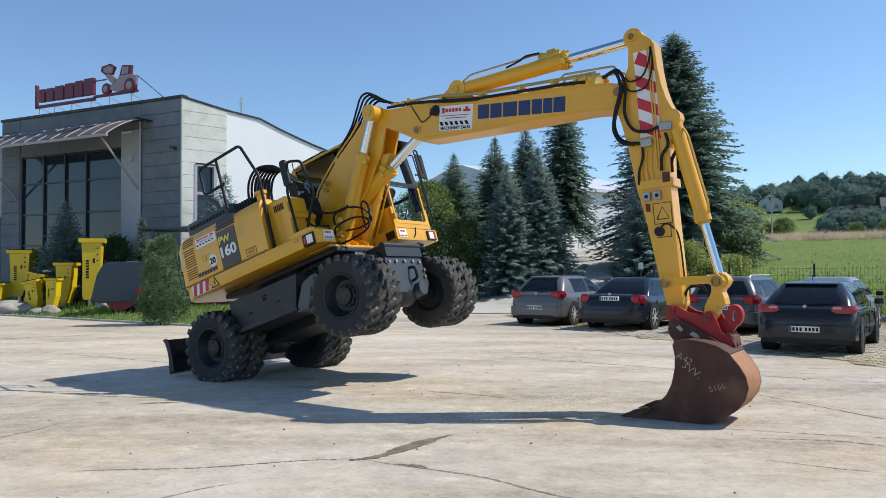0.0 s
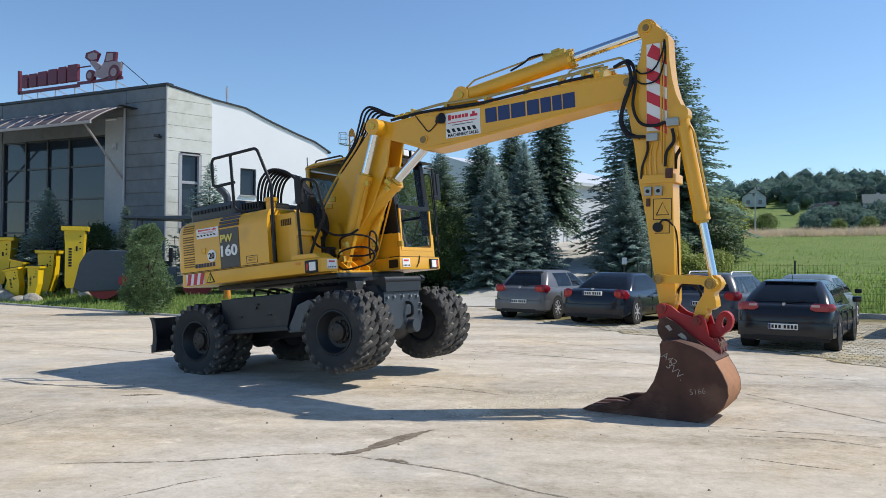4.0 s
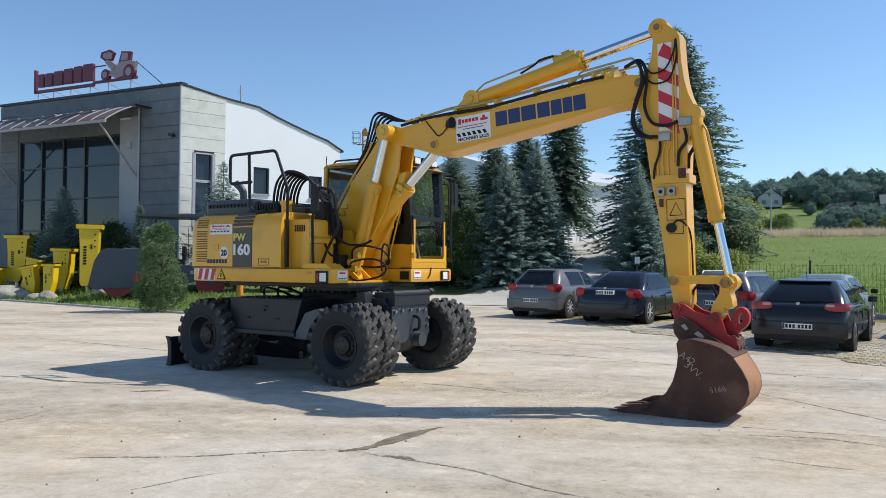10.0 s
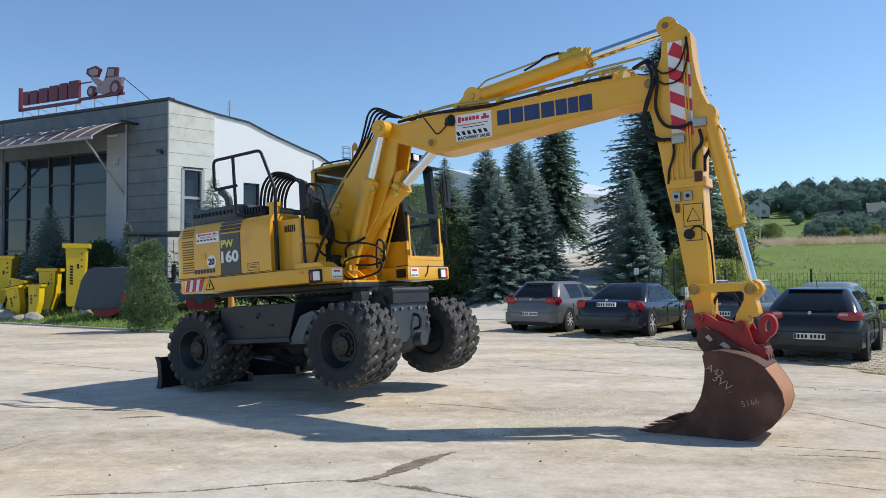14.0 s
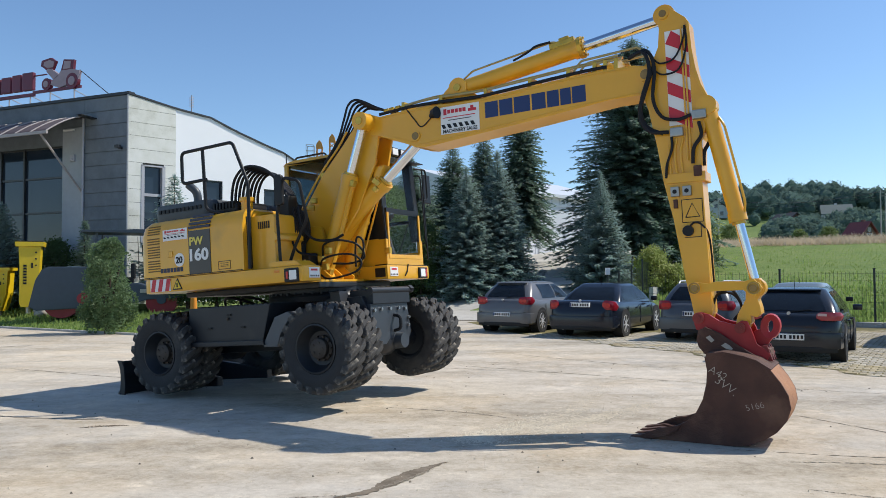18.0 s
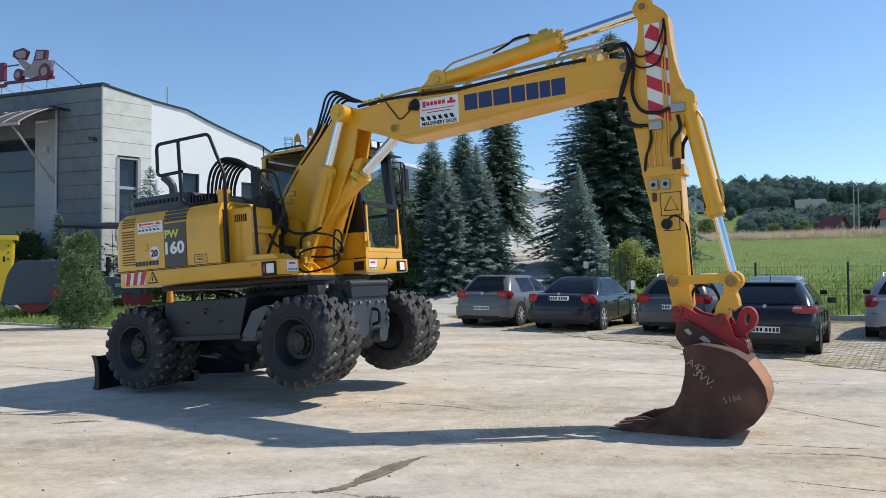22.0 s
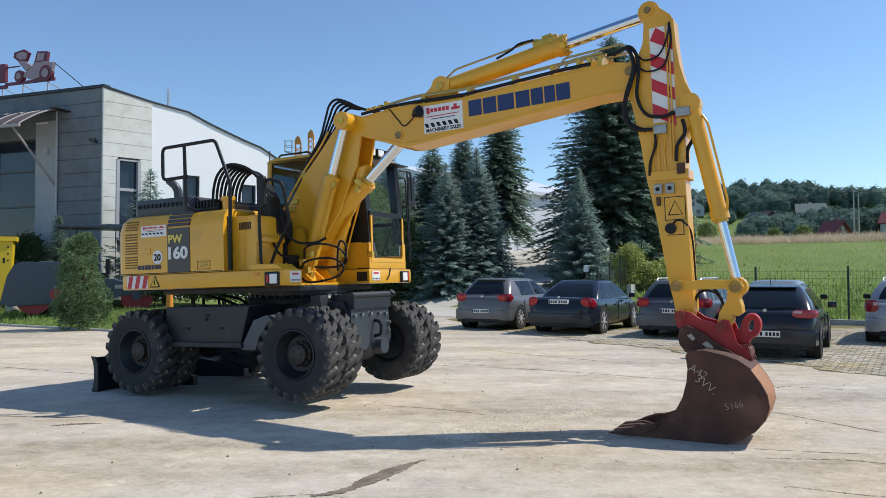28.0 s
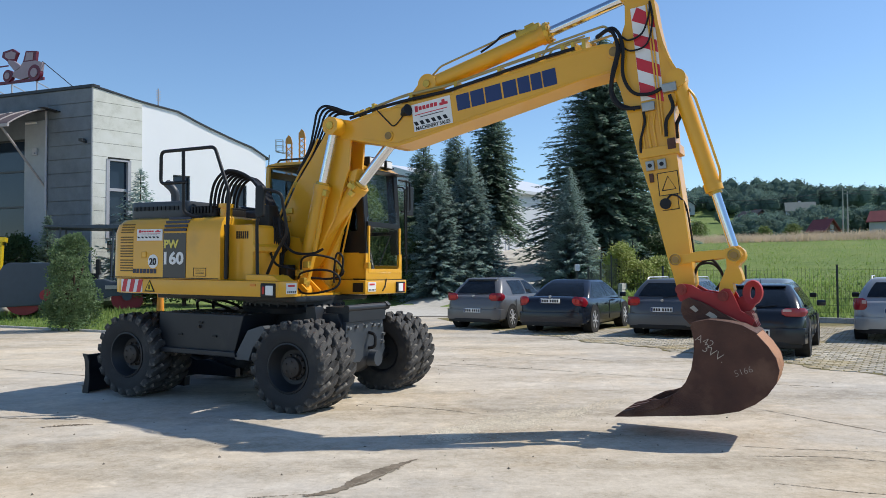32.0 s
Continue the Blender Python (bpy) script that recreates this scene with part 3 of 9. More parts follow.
def build_superstructure(ex):
    Y = 1.27
    # turntable skirt with rounded tail corners
    tail = [(1.07, -Y), (1.125, -Y + 0.025), (1.15, -Y + 0.09), (1.15, -0.93), (0.62, -0.93), (0.62, 0.20), (1.375, 0.20), (1.375, Y)]   # open in front of the boom
    for k in range(7):
        a = radians(90 + 90 * k / 6)
        tail.append((-1.42 + 0.30 * math.cos(a), Y - 0.30 + 0.30 * math.sin(a)))
    for k in range(7):
        a = radians(180 + 90 * k / 6)
        tail.append((-1.42 + 0.30 * math.cos(a), -Y + 0.30 + 0.30 * math.sin(a)))
    skirt = part("skirt", smooth(prism(tail, 1.335, 1.525, 0.03, "z"), 35), M_YELLOW, ex)
    part("turntable", box(-1.3, 1.02, -0.8, 0.8, 1.26, 1.33, 0.02), M_DARK, ex)
    part("boom_floor", box(0.58, 1.0, -0.92, 0.19, 1.331, 1.36, 0.006), M_YELLOW, ex)
    # red and white stripes at the tail
    board = part("warning_stripes", box(-1.44, -1.06, -Y - 0.006, -Y + 0.001, 1.35, 1.515), M_WHITE, skirt, "red and white reflective tail stripes")
    for k in range(3):
        a = -1.43 + 0.135 * k
        part("red_stripe", prism([(a, 1.352), (a + 0.07, 1.352), (a + 0.11, 1.513), (a + 0.04, 1.513)], -Y - 0.010, -Y - 0.004), M_SIGNRED, skirt)
    tri = part("warning_triangle", prism([(-1.02, 1.36), (-0.84, 1.36), (-0.93, 1.51)], -Y - 0.006, -Y + 0.001), M_BLACK, skirt)
    part("triangle_field", prism([(-0.995, 1.375), (-0.865, 1.375), (-0.93, 1.485)], -Y - 0.010, -Y - 0.002), M_YELLOW2, skirt)
    part("triangle_mark", prism([(-0.94, 1.39), (-0.92, 1.39), (-0.92, 1.45), (-0.94, 1.45)], -Y - 0.013, -Y - 0.004), M_BLACK, skirt)
    # engine hood and counterweight: rounded in plan, shouldered on top
    hood = []
    sec = [(1.53, 0.0), (2.10, 0.0), (2.22, 0.03), (2.285, 0.09), (2.31, 0.20)]
    bm = bmesh.new()
    loops = []
    for z, inset in sec:
        loop = [(0.24 - inset * 0.2, -Y + inset), (0.24 - inset * 0.2, Y - inset)]
        r = 0.22
        x0 = -1.71 + inset * 0.8
        for k in range(7):
            a = radians(90 + 90 * k / 6)
            loop.append((x0 + r + r * math.cos(a), Y - inset - r + r * math.sin(a)))
        for k in range(7):
            a = radians(180 + 90 * k / 6)
            loop.append((x0 + r + r * math.cos(a), -Y + inset + r + r * math.sin(a)))
        loops.append([bm.verts.new((x, y, z)) for x, y in loop])
    n = len(loops[0])
    for a, b in zip(loops, loops[1:]):
        for k in range(n):
            bm.faces.new((a[k], a[(k + 1) % n], b[(k + 1) % n], b[k]))
    bm.faces.new(loops[-1]), bm.faces.new(loops[0][::-1])
    bmesh.ops.recalc_face_normals(bm, faces=bm.faces[:])
    hood = part("engine_hood", smooth(bm, 30), M_YELLOW, ex, "yellow rounded engine hood")
    # seams
    bm = bmesh.new()
    for x in (-0.70, -1.66):
        add_box(bm, x - 0.004, x + 0.004, -Y - 0.002, -Y + 0.002, 1.54, 2.12)
    add_box(bm, -1.66, 0.22, -Y - 0.002, -Y + 0.002, 1.535, 1.545)
    add_box(bm, 0.235, 0.243, -1.2, 1.2, 1.55, 2.2)
    part("panel_seam", bm, M_BLACK, hood)
    # louvres: three banks of slots
    for bank, (z0, z1) in enumerate(((2.11, 2.24), (1.98, 2.095), (1.80, 1.96), (1.615, 1.78))):
        k = 0
        z = z0
        while z < z1 - 0.02:
            ins = 0.0 if z < 2.10 else (z - 2.10) * 0.27
            part("louvre", box(-1.47, -1.24, -Y + ins - 0.005, -Y + ins + 0.004, z, z + 0.016), M_DARKSLOT, hood)
            z += 0.034
    put_text_plate(hood, -1.17, 2.01, 0.45, 0.145, -Y, "white dealer plate with red mark and hazard bars")
    # model panel
    panel = part("model_panel", box(-0.695, -0.315, -Y - 0.008, -Y + 0.002, 1.545, 2.10), M_DECAL, hood, "dark grey decal with the model number")
    lettering("model_letters", "PW", 0.145, Matrix.Translation((-0.675, -Y - 0.010, 1.915)) @ pose(0, 0, 0, 90), M_PALEYEL, hood, bold=0.004, width=0.24)
    lettering("model_number", "160", 0.21, Matrix.Translation((-0.675, -Y - 0.010, 1.715)) @ pose(0, 0, 0, 90), M_WHITE, hood, bold=0.007, width=0.33)
    for k in range(4):
        z = 2.125 + 0.05 * k
        ins = (0, 0.012, 0.036, 0.085)[k] + 0.004
        part("navy_bar", box(-0.695, -0.315, -Y + ins - 0.012, -Y + ins + 0.03, z, z + 0.034, 0.004), M_NAVY, hood)
    disc = part("speed_disc", cyl((-0.877, -Y - 0.006, 1.745), (-0.877, -Y + 0.002, 1.745), 0.088, seg=32), M_WHITE, hood, "white round speed sticker")
    lettering("speed_number", "20", 0.12, Matrix.Translation((-0.938, -Y - 0.008, 1.703)) @ pose(0, 0, 0, 90), M_BLACK, hood, bold=0.003, width=0.12)
    for k in range(7):
        part("maker_mark", box(-1.235 + 0.061 * k, -1.235 + 0.061 * k + 0.050, -Y - 0.004, -Y + 0.002, 1.592, 1.65, 0.003), M_NAVY, hood)
    bm = bmesh.new()
    for a in ((-0.19, 0.02, 1.565, 1.572), (-0.19, 0.02, 1.663, 1.67), (-0.19, -0.183, 1.565, 1.67), (0.013, 0.02, 1.565, 1.67)):
        add_box(bm, a[0], a[1], -Y - 0.003, -Y + 0.002, a[2], a[3])
    for z in (1.64, 1.60, 1.615):
        add_box(bm, -0.15, -0.02, -Y - 0.003, -Y + 0.002, z, z + 0.006)
    part("caution_frame", bm, M_BLACK, hood)
    bm = bmesh.new()
    add_box(bm, -1.08, -1.00, -Y - 0.008, -Y + 0.002, 1.79, 1.87, 0.01)
    part("door_latch", bm, M_YELLOW, hood)
    # black engine cover, air intake and exhaust
    cov = part("engine_cover", smooth(prism(rounded_rect(-1.56, -0.50, -1.08, 0.5, 0.12), 2.28, 2.53, 0.06, "z"), 45), M_GREY, ex, "dark grey plastic engine cover with vents")
    for k in range(11):
        x = -1.44 + 0.075 * k
        part("cover_vent", box(x, x + 0.045, -1.095, -1.07, 2.41, 2.46), M_BLACK, cov)
    part("exhaust_pipe", smooth(add_tube(bmesh.new(), curve([(-0.95, -0.85, 2.45), (-0.95, -0.85, 2.62), (-0.97, -0.87, 2.70), (-1.06, -0.90, 2.79)], 5), 0.055, 14)), M_GREY, ex)
    part("air_filter", smooth(prism(rounded_rect(-0.46, -0.05, -1.05, -0.45, 0.06), 2.30, 2.42, 0.04, "z"), 45), M_BLACK, ex)
    for k in range(7):
        part("cooling_fin", box(-0.45 + 0.055 * k, -0.42 + 0.055 * k, -1.07, -0.45, 2.36, 2.45, 0.008), M_BLACK, ex)
    part("filler_neck", smooth(add_cyl(cyl((0.08, -1.0, 2.28), (0.08, -1.0, 2.42), 0.075, seg=20), (0.08, -1.0, 2.42), (0.08, -1.0, 2.47), 0.095, seg=20)), M_YELLOW, ex)
    part("tail_deck", box(-0.45, 0.20, -0.3, 1.1, 2.30, 2.44, 0.03), M_GREY, ex)
    # right front: stepped box and deck
    fb = part("front_box", prism([(0.24, 1.525), (0.24, 2.20), (0.60, 2.20), (0.62, 2.17), (0.62, 1.97), (0.66, 1.93), (0.66, 1.88), (0.62, 1.86), (0.62, 1.525)], -1.12, -0.62, 0.015), M_YELLOW, ex)
    for k in range(6):
        part("vent_slot", box(0.36 + 0.033 * k, 0.38 + 0.033 * k, -1.125, -1.115, 2.03, 2.12), M_BLACK, fb)
    part("deck_step", prism([(0.62, 1.525), (0.62, 1.60), (1.02, 1.59), (1.12, 1.525)], -1.24, -0.95, 0.015), M_YELLOW, ex)
    bm = bmesh.new()
    for k in range(6):
        for j in range(2):
            add_cyl(bm, (0.68 + 0.065 * k, -1.15 + 0.11 * j, 1.58), (0.68 + 0.065 * k, -1.15 + 0.11 * j, 1.60), 0.014, seg=8)
    tagged(part("grip_stud", bm, M_YELLOW, ex), "small raised grip studs on the deck", kind="stuff")
    # lamps in the skirt front
    lamp = part("head_lamp", box(0.885, 1.09, -Y - 0.022, -Y + 0.05, 1.335, 1.50, 0.016), M_BLACK, ex, "black framed corner lamp")
    part("lens", box(0.965, 1.075, -Y - 0.030, -Y + 0.0, 1.36, 1.475, 0.012), M_LENS, lamp)
    part("red_lens", box(0.915, 0.948, -Y - 0.028, -Y + 0.0, 1.372, 1.462, 0.008), M_LENSRED, lamp)
    lamp = part("head_lamp", box(1.335, 1.40, 0.98, 1.20, 1.345, 1.497, 0.012), M_BLACK, ex, "black framed corner lamp")
    part("lens", box(1.385, 1.408, 1.01, 1.13, 1.365, 1.478, 0.008), M_LENS, lamp)
    part("red_lens", box(1.385, 1.407, 1.14, 1.18, 1.365, 1.478, 0.006), M_LENSRED, lamp)
    part("marker_lamp", box(0.72, 0.80, -Y - 0.012, -Y + 0.002, 1.46, 1.49, 0.004), M_AMBER, ex)
    for xf, y0 in ((1.15, -1.15), (1.375, 0.26)):
        pl = part("plate", box(xf, xf + 0.007, y0, y0 + 0.19, 1.375, 1.50), M_WHITE, ex, "small white dealer plate")
        bm = bmesh.new()
        for k in range(5):
            add_box(bm, xf + 0.006, xf + 0.010, y0 + 0.015 + 0.035 * k, y0 + 0.033 + 0.035 * k, 1.388, 1.408)
        part("black_mark", bm, M_BLACK, pl)
        part("red_mark", box(xf + 0.006, xf + 0.010, y0 + 0.03, y0 + 0.15, 1.458, 1.482), M_SIGNRED, pl)
    part("maker_badge", box(1.18, 1.34, 0.192, 0.204, 1.37, 1.49, 0.004), M_BLACK, ex)
    # hand rails
    part("hand_rail", tube(bent([(0.32, -1.25, 1.54), (0.345, -1.25, 2.60), (0.11, -1.25, 3.15), (-0.79, -1.25, 3.14), (-0.79, -1.25, 2.73), (-0.44, -1.24, 2.74), (-0.42, -1.24, 2.74)], 0.07), 0.022, seg=10), M_BLACK, ex, "black tubular hand rail")
    part("hand_rail_post", tube(bent([(-0.42, -1.24, 3.14), (-0.42, -1.22, 2.36), (-0.28, -1.16, 2.30), (-0.20, -1.12, 2.30)], 0.07), 0.022, seg=10), M_BLACK, ex)
    part("access_rail", tube(bent([(0.88, -1.15, 1.54), (0.72, -1.15, 1.58), (0.70, -1.15, 2.20), (0.82, -1.15, 2.62), (1.02, -1.10, 2.56), (1.04, -1.0, 2.10), (0.80, -0.95, 1.80), (0.70, -0.95, 1.60)], 0.06), 0.02, seg=10), M_BLACK, ex, "black bent grab rail")
    part("mirror", prism(rounded_rect(0.70, 0.82, 2.28, 2.66, 0.04), -1.19, -1.14, 0.015), M_BLACK, ex)
    # valve bank with hoses
    part("valve_bank", box(0.44, 0.60, -0.82, -0.64, 1.98, 2.46, 0.02), M_BLACK, ex)
    part("swivel_block", box(0.50, 0.72, -0.60, -0.42, 1.54, 1.72, 0.02), M_DARK, ex)
    for k in range(8):
        y = -0.80 + 0.038 * k
        part("hose", tube(curve([(-0.36 + 0.03 * k, y, 2.30), (-0.37 + 0.03 * k, y, 2.56), (-0.29 + 0.034 * k, y, 2.80 - 0.004 * k), (-0.08 + 0.032 * k, y, 2.92 - 0.014 * k), (0.24 + 0.022 * k, y, 2.83 - 0.034 * k), (0.46 + 0.010 * k, y + 0.02, 2.60 - 0.042 * k), (0.58 + 0.006 * k, y + 0.06, 2.33 - 0.022 * k), (0.62, y + 0.08, 2.06 - 0.015 * k), (0.56, y + 0.06, 1.85), (0.56, y + 0.04, 1.58)], 6), 0.0185, 8), M_HOSE, ex)
    part("hose", tube(curve([(0.66, -0.70, 2.30), (0.72, -0.72, 2.05), (0.86, -0.66, 1.88), (1.04, -0.52, 1.86), (1.16, -0.44, 1.92)], 6), 0.017, 7), M_HOSE, ex)
    part("hose", tube(curve([(0.60, -0.72, 2.10), (0.62, -0.80, 1.90), (0.74, -0.82, 1.72), (0.92, -0.70, 1.66)], 6), 0.015, 7), M_HOSE, ex)


M_DARKSLOT = mat("slot_shadow", (0.16, 0.085, 0.006), 0.6, vary=0.1)


def build_cab(ex):
    cab = new("cab")
    cab.parent, cab.scale, cab.location = ex, (0.95, 1, 1), (-0.0225, 0, 0)
    y0, y1 = 0.30, 1.24
    part("side_panel", box(-0.43, 1.40, y0, y0 + 0.05, 1.525, 1.89, 0.01), M_YELLOW, cab, "yellow lower cab panel")
    part("side_band", box(-0.40, 1.31, y0 + 0.004, y0 + 0.05, 1.892, 2.18, 0.006), M_BLACK, cab, "black band below the side window")
    part("door_panel", box(-0.43, 1.40, y1 - 0.05, y1, 1.525, 1.72, 0.01), M_YELLOW, cab)
    part("door_rear_panel", box(-0.43, 0.50, y1 - 0.05, y1, 1.722, 2.17, 0.01), M_YELLOW, cab)
    part("door_window", box(0.52, 1.32, y1 - 0.03, y1 - 0.022, 1.73, 2.17), M_GLASS, cab).visible_shadow = False
    part("door_bar", box(0.50, 1.36, y1 - 0.045, y1 - 0.005, 2.15, 2.20, 0.006), M_BLACK, cab)
    part("back_panel", box(-0.45, -0.40, y0, y1, 1.525, 2.20, 0.01), M_YELLOW, cab)
    part("front_panel", box(1.36, 1.41, y0, y1, 1.525, 1.65, 0.01), M_YELLOW, cab)
    for ya, yb in ((y0, y0 + 0.075), (y1 - 0.06, y1)):
        part("front_corner", box(1.355, 1.408, ya, yb, 1.64, 1.89, 0.01), M_YELLOW, cab)
    part("side_lining", box(-0.40, 1.34, y0 + 0.052, y0 + 0.06, 1.66, 2.17), M_CABIN, cab)
    part("base_seam", box(1.2, 1.405, y0 - 0.004, y1 + 0.004, 1.527, 1.545), M_BLACK, cab)
    # posts
    def post(name, x0, x1, ya, yb, za, zb, lean=0.0, m=None):
        bm = bmesh.new()
        lo = [bm.verts.new((x, y, za)) for x, y in ((x0, ya), (x1, ya), (x1, yb), (x0, yb))]
        hi = [bm.verts.new((x + lean, y, zb)) for x, y in ((x0, ya), (x1, ya), (x1, yb), (x0, yb))]
        bm.faces.new(lo[::-1]), bm.faces.new(hi)
        for k in range(4):
            bm.faces.new((lo[k], lo[(k + 1) % 4], hi[(k + 1) % 4], hi[k]))
        bmesh.ops.recalc_face_normals(bm, faces=bm.faces[:])
        bmesh.ops.bevel(bm, geom=bm.edges[:], offset=0.01, segments=2, affect="EDGES")
        return part(name, bm, m or M_BLACK, cab)
    for ya, yb in ((y0, y0 + 0.07), (y1 - 0.07, y1)):
        post("front_post", 1.28, 1.41, ya - (0.0 if ya < 0.5 else 0.05), yb + (0.05 if ya < 0.5 else 0.0), 1.87, 3.02, -0.10)
        post("rear_post", -0.45, -0.37, ya, yb, 1.90, 3.11, 0.06, M_YELLOW)
        post("middle_post", 0.52, 0.60, ya, yb, 2.17, 3.10, 0.0)
    part("roof", smooth(prism([(-0.42, 3.095), (-0.36, 3.14), (-0.20, 3.165), (0.9, 3.16), (1.22, 3.10), (1.36, 3.03), (1.34, 3.0), (1.15, 3.05), (0.9, 3.09), (-0.38, 3.09)], y0 + 0.0, y1, 0.03), 30), M_YELLOW, cab)
    part("roof_visor", prism([(1.20, 3.0), (1.24, 3.05), (1.50, 3.0), (1.50, 2.985)], y0 + 0.05, y1, 0.004), M_BLACK, cab)
    part("rear_panel", box(-0.36, -0.33, y0 + 0.05, y1 - 0.05, 2.95, 3.05), M_YELLOW, cab)
    part("windscreen_upper", prism([(1.375, 2.30), (1.385, 2.30), (1.30, 2.98), (1.29, 2.98)], y0 + 0.07, y1 - 0.07), M_GLASS, cab, "clear upper windscreen").visible_shadow = False
    part("windscreen_bar", box(1.352, 1.40, y0 + 0.05, y1 - 0.05, 2.24, 2.31, 0.008), M_BLACK, cab)
    part("windscreen_lower", box(1.395, 1.405, y0 + 0.09, y1 - 0.09, 1.68, 2.24), M_GLASS, cab, "clear lower windscreen").visible_shadow = False
    part("lower_frame", _yz(prism([(y0 + 0.05, 1.62), (y0 + 0.05, 2.25), (y0 + 0.085, 2.25), (y0 + 0.085, 1.71), (y0 + 0.115, 1.675), (y1 - 0.115, 1.675), (y1 - 0.085, 1.71), (y1 - 0.085, 2.25), (y1 - 0.05, 2.25), (y1 - 0.05, 1.62)], 1.392, 1.416, 0.004)), M_YELLOW, cab)
    for ya in (y0 + 0.02, y1 - 0.03):
        part("side_window_front", prism([(0.60, 2.18), (1.34, 2.18), (1.26, 3.0), (1.10, 3.06), (0.60, 3.09)], ya, ya + 0.008), M_TINT if ya < 0.5 else M_GLASS, cab)
        part("side_window_rear", prism([(-0.37, 2.18), (0.52, 2.18), (0.52, 3.09), (-0.31, 3.09)], ya, ya + 0.008), M_TINT if ya < 0.5 else M_GLASS, cab)
    part("rear_window", prism([(-0.40, 2.20), (-0.39, 2.20), (-0.32, 2.95), (-0.33, 2.95)], y0 + 0.08, y1 - 0.08), M_TINT, cab, "dark tinted rear window")
    part("cab_floor", box(-0.35, 1.33, y0 + 0.06, y1 - 0.06, 1.60, 1.66), M_CABIN, cab)
    seat = part("operator_seat", add_box(box(0.10, 0.60, 0.52, 1.02, 1.92, 2.05, 0.04), 0.02, 0.14, 0.54, 1.0, 2.0, 2.62, 0.05), M_SEAT, cab, "empty grey cloth seat")
    part("head_rest", box(0.02, 0.12, 0.66, 0.88, 2.66, 2.82, 0.03), M_SEAT, cab)
    part("console", box(0.35, 0.95, 0.38, 0.50, 1.66, 2.15, 0.03), M_CABIN, cab)
    part("steering_column", add_cyl(cyl((1.20, 0.77, 1.66), (1.05, 0.77, 2.20), 0.035, seg=12), (1.06, 0.77, 2.19), (1.045, 0.77, 2.215), 0.17, seg=24), M_CABIN, cab)
    part("wiper", tube([(1.41, 0.62, 1.72), (1.412, 0.85, 2.05), (1.412, 0.93, 2.15)], 0.008, 6), M_BLACK, cab)
    part("floor_wiper", tube([(1.475, 0.72, 1.54), (1.48, 0.68, 1.44), (1.48, 0.62, 1.38)], 0.010, 6), M_BLACK, cab)
    # work lamps on the roof, rails, mirrors
    for k in range(3):
        y = 0.42 + 0.22 * k
        l = part("work_lamp", box(1.26, 1.36, y, y + 0.17, 3.07, 3.19, 0.015), M_BLACK, cab, "square roof work lamp")
        part("lens", box(1.352, 1.368, y + 0.015, y + 0.155, 3.085, 3.175, 0.006), M_LENS, cab)
    part("lamp_rail", tube([(1.24, y0, 3.12), (1.24, y1, 3.12)], 0.015, 8), M_BLACK, cab)
    part("roof_rail", tube(bent([(-0.25, y0 + 0.08, 3.13), (-0.22, y0 + 0.08, 3.21), (0.35, y0 + 0.08, 3.21), (0.38, y0 + 0.08, 3.13)], 0.05), 0.014, 8), M_BLACK, cab)
    part("aerial", tube([(-0.40, y0 + 0.1, 3.02), (-0.43, y0 + 0.1, 3.10), (-0.42, y0 + 0.1, 3.30)], 0.008, 6), M_BLACK, cab)
    part("mirror_arm", tube(bent([(1.34, y1, 2.95), (1.40, y1 + 0.22, 2.95), (1.40, y1 + 0.24, 2.50), (1.38, y1 + 0.02, 2.50)], 0.06), 0.014, 8), M_BLACK, cab)
    part("mirror_arm", tube(bent([(1.40, y1 + 0.12, 2.95), (1.42, y1 + 0.12, 1.62)], 0.06), 0.012, 8), M_BLACK, cab)
    part("side_mirror", prism(rounded_rect(1.36, 1.40, 2.45, 2.88, 0.015), y1 + 0.16, y1 + 0.34, 0.01), M_BLACK, cab, "black side mirror")
    part("door_rail", tube(bent([(1.37, y1 + 0.02, 1.85), (1.44, y1 + 0.06, 1.85), (1.40, y1 + 0.06, 2.85), (1.30, y1 + 0.02, 2.85)], 0.05), 0.012, 8), M_BLACK, cab)
    part("step_lip", box(-0.45, 1.46, y0 - 0.02, y1 + 0.03, 1.525, 1.53), M_BLACK, cab)
    return cab


def _yz(bm):
    """Lays a profile drawn in x and z across y and z instead."""
    bmesh.ops.transform(bm, matrix=Matrix(((0, 1, 0, 0), (1, 0, 0, 0), (0, 0, 1, 0), (0, 0, 0, 1))), verts=bm.verts[:])
    bmesh.ops.reverse_faces(bm, faces=bm.faces[:])
    return bm


M_TINT = glass("smoked_cab_glass", (0.20, 0.25, 0.28))


def slim(ob, k, far=1.0):
    """Draws a member and its fittings in towards its middle plane."""
    for o in (ob, *ob.children_recursive):
        for v in o.data.vertices:
            v.co.y *= k if v.co.y < 0 else k * far


BOOM_TOP = [(1.56, 3.465), (1.97, 3.525), (2.30, 3.55), (2.61, 3.56), (2.98, 3.58), (3.35, 3.628), (3.83, 3.695), (4.16, 3.74), (4.48, 3.771), (4.79, 3.789)]


def boom_top(x):
    """Height of the upper boom's top plate."""
    for (a, za), (b, zb) in zip(BOOM_TOP, BOOM_TOP[1:]):
        if x <= b:
            return za + (zb - za) * (x - a) / (b - a)
    return BOOM_TOP[-1][1]


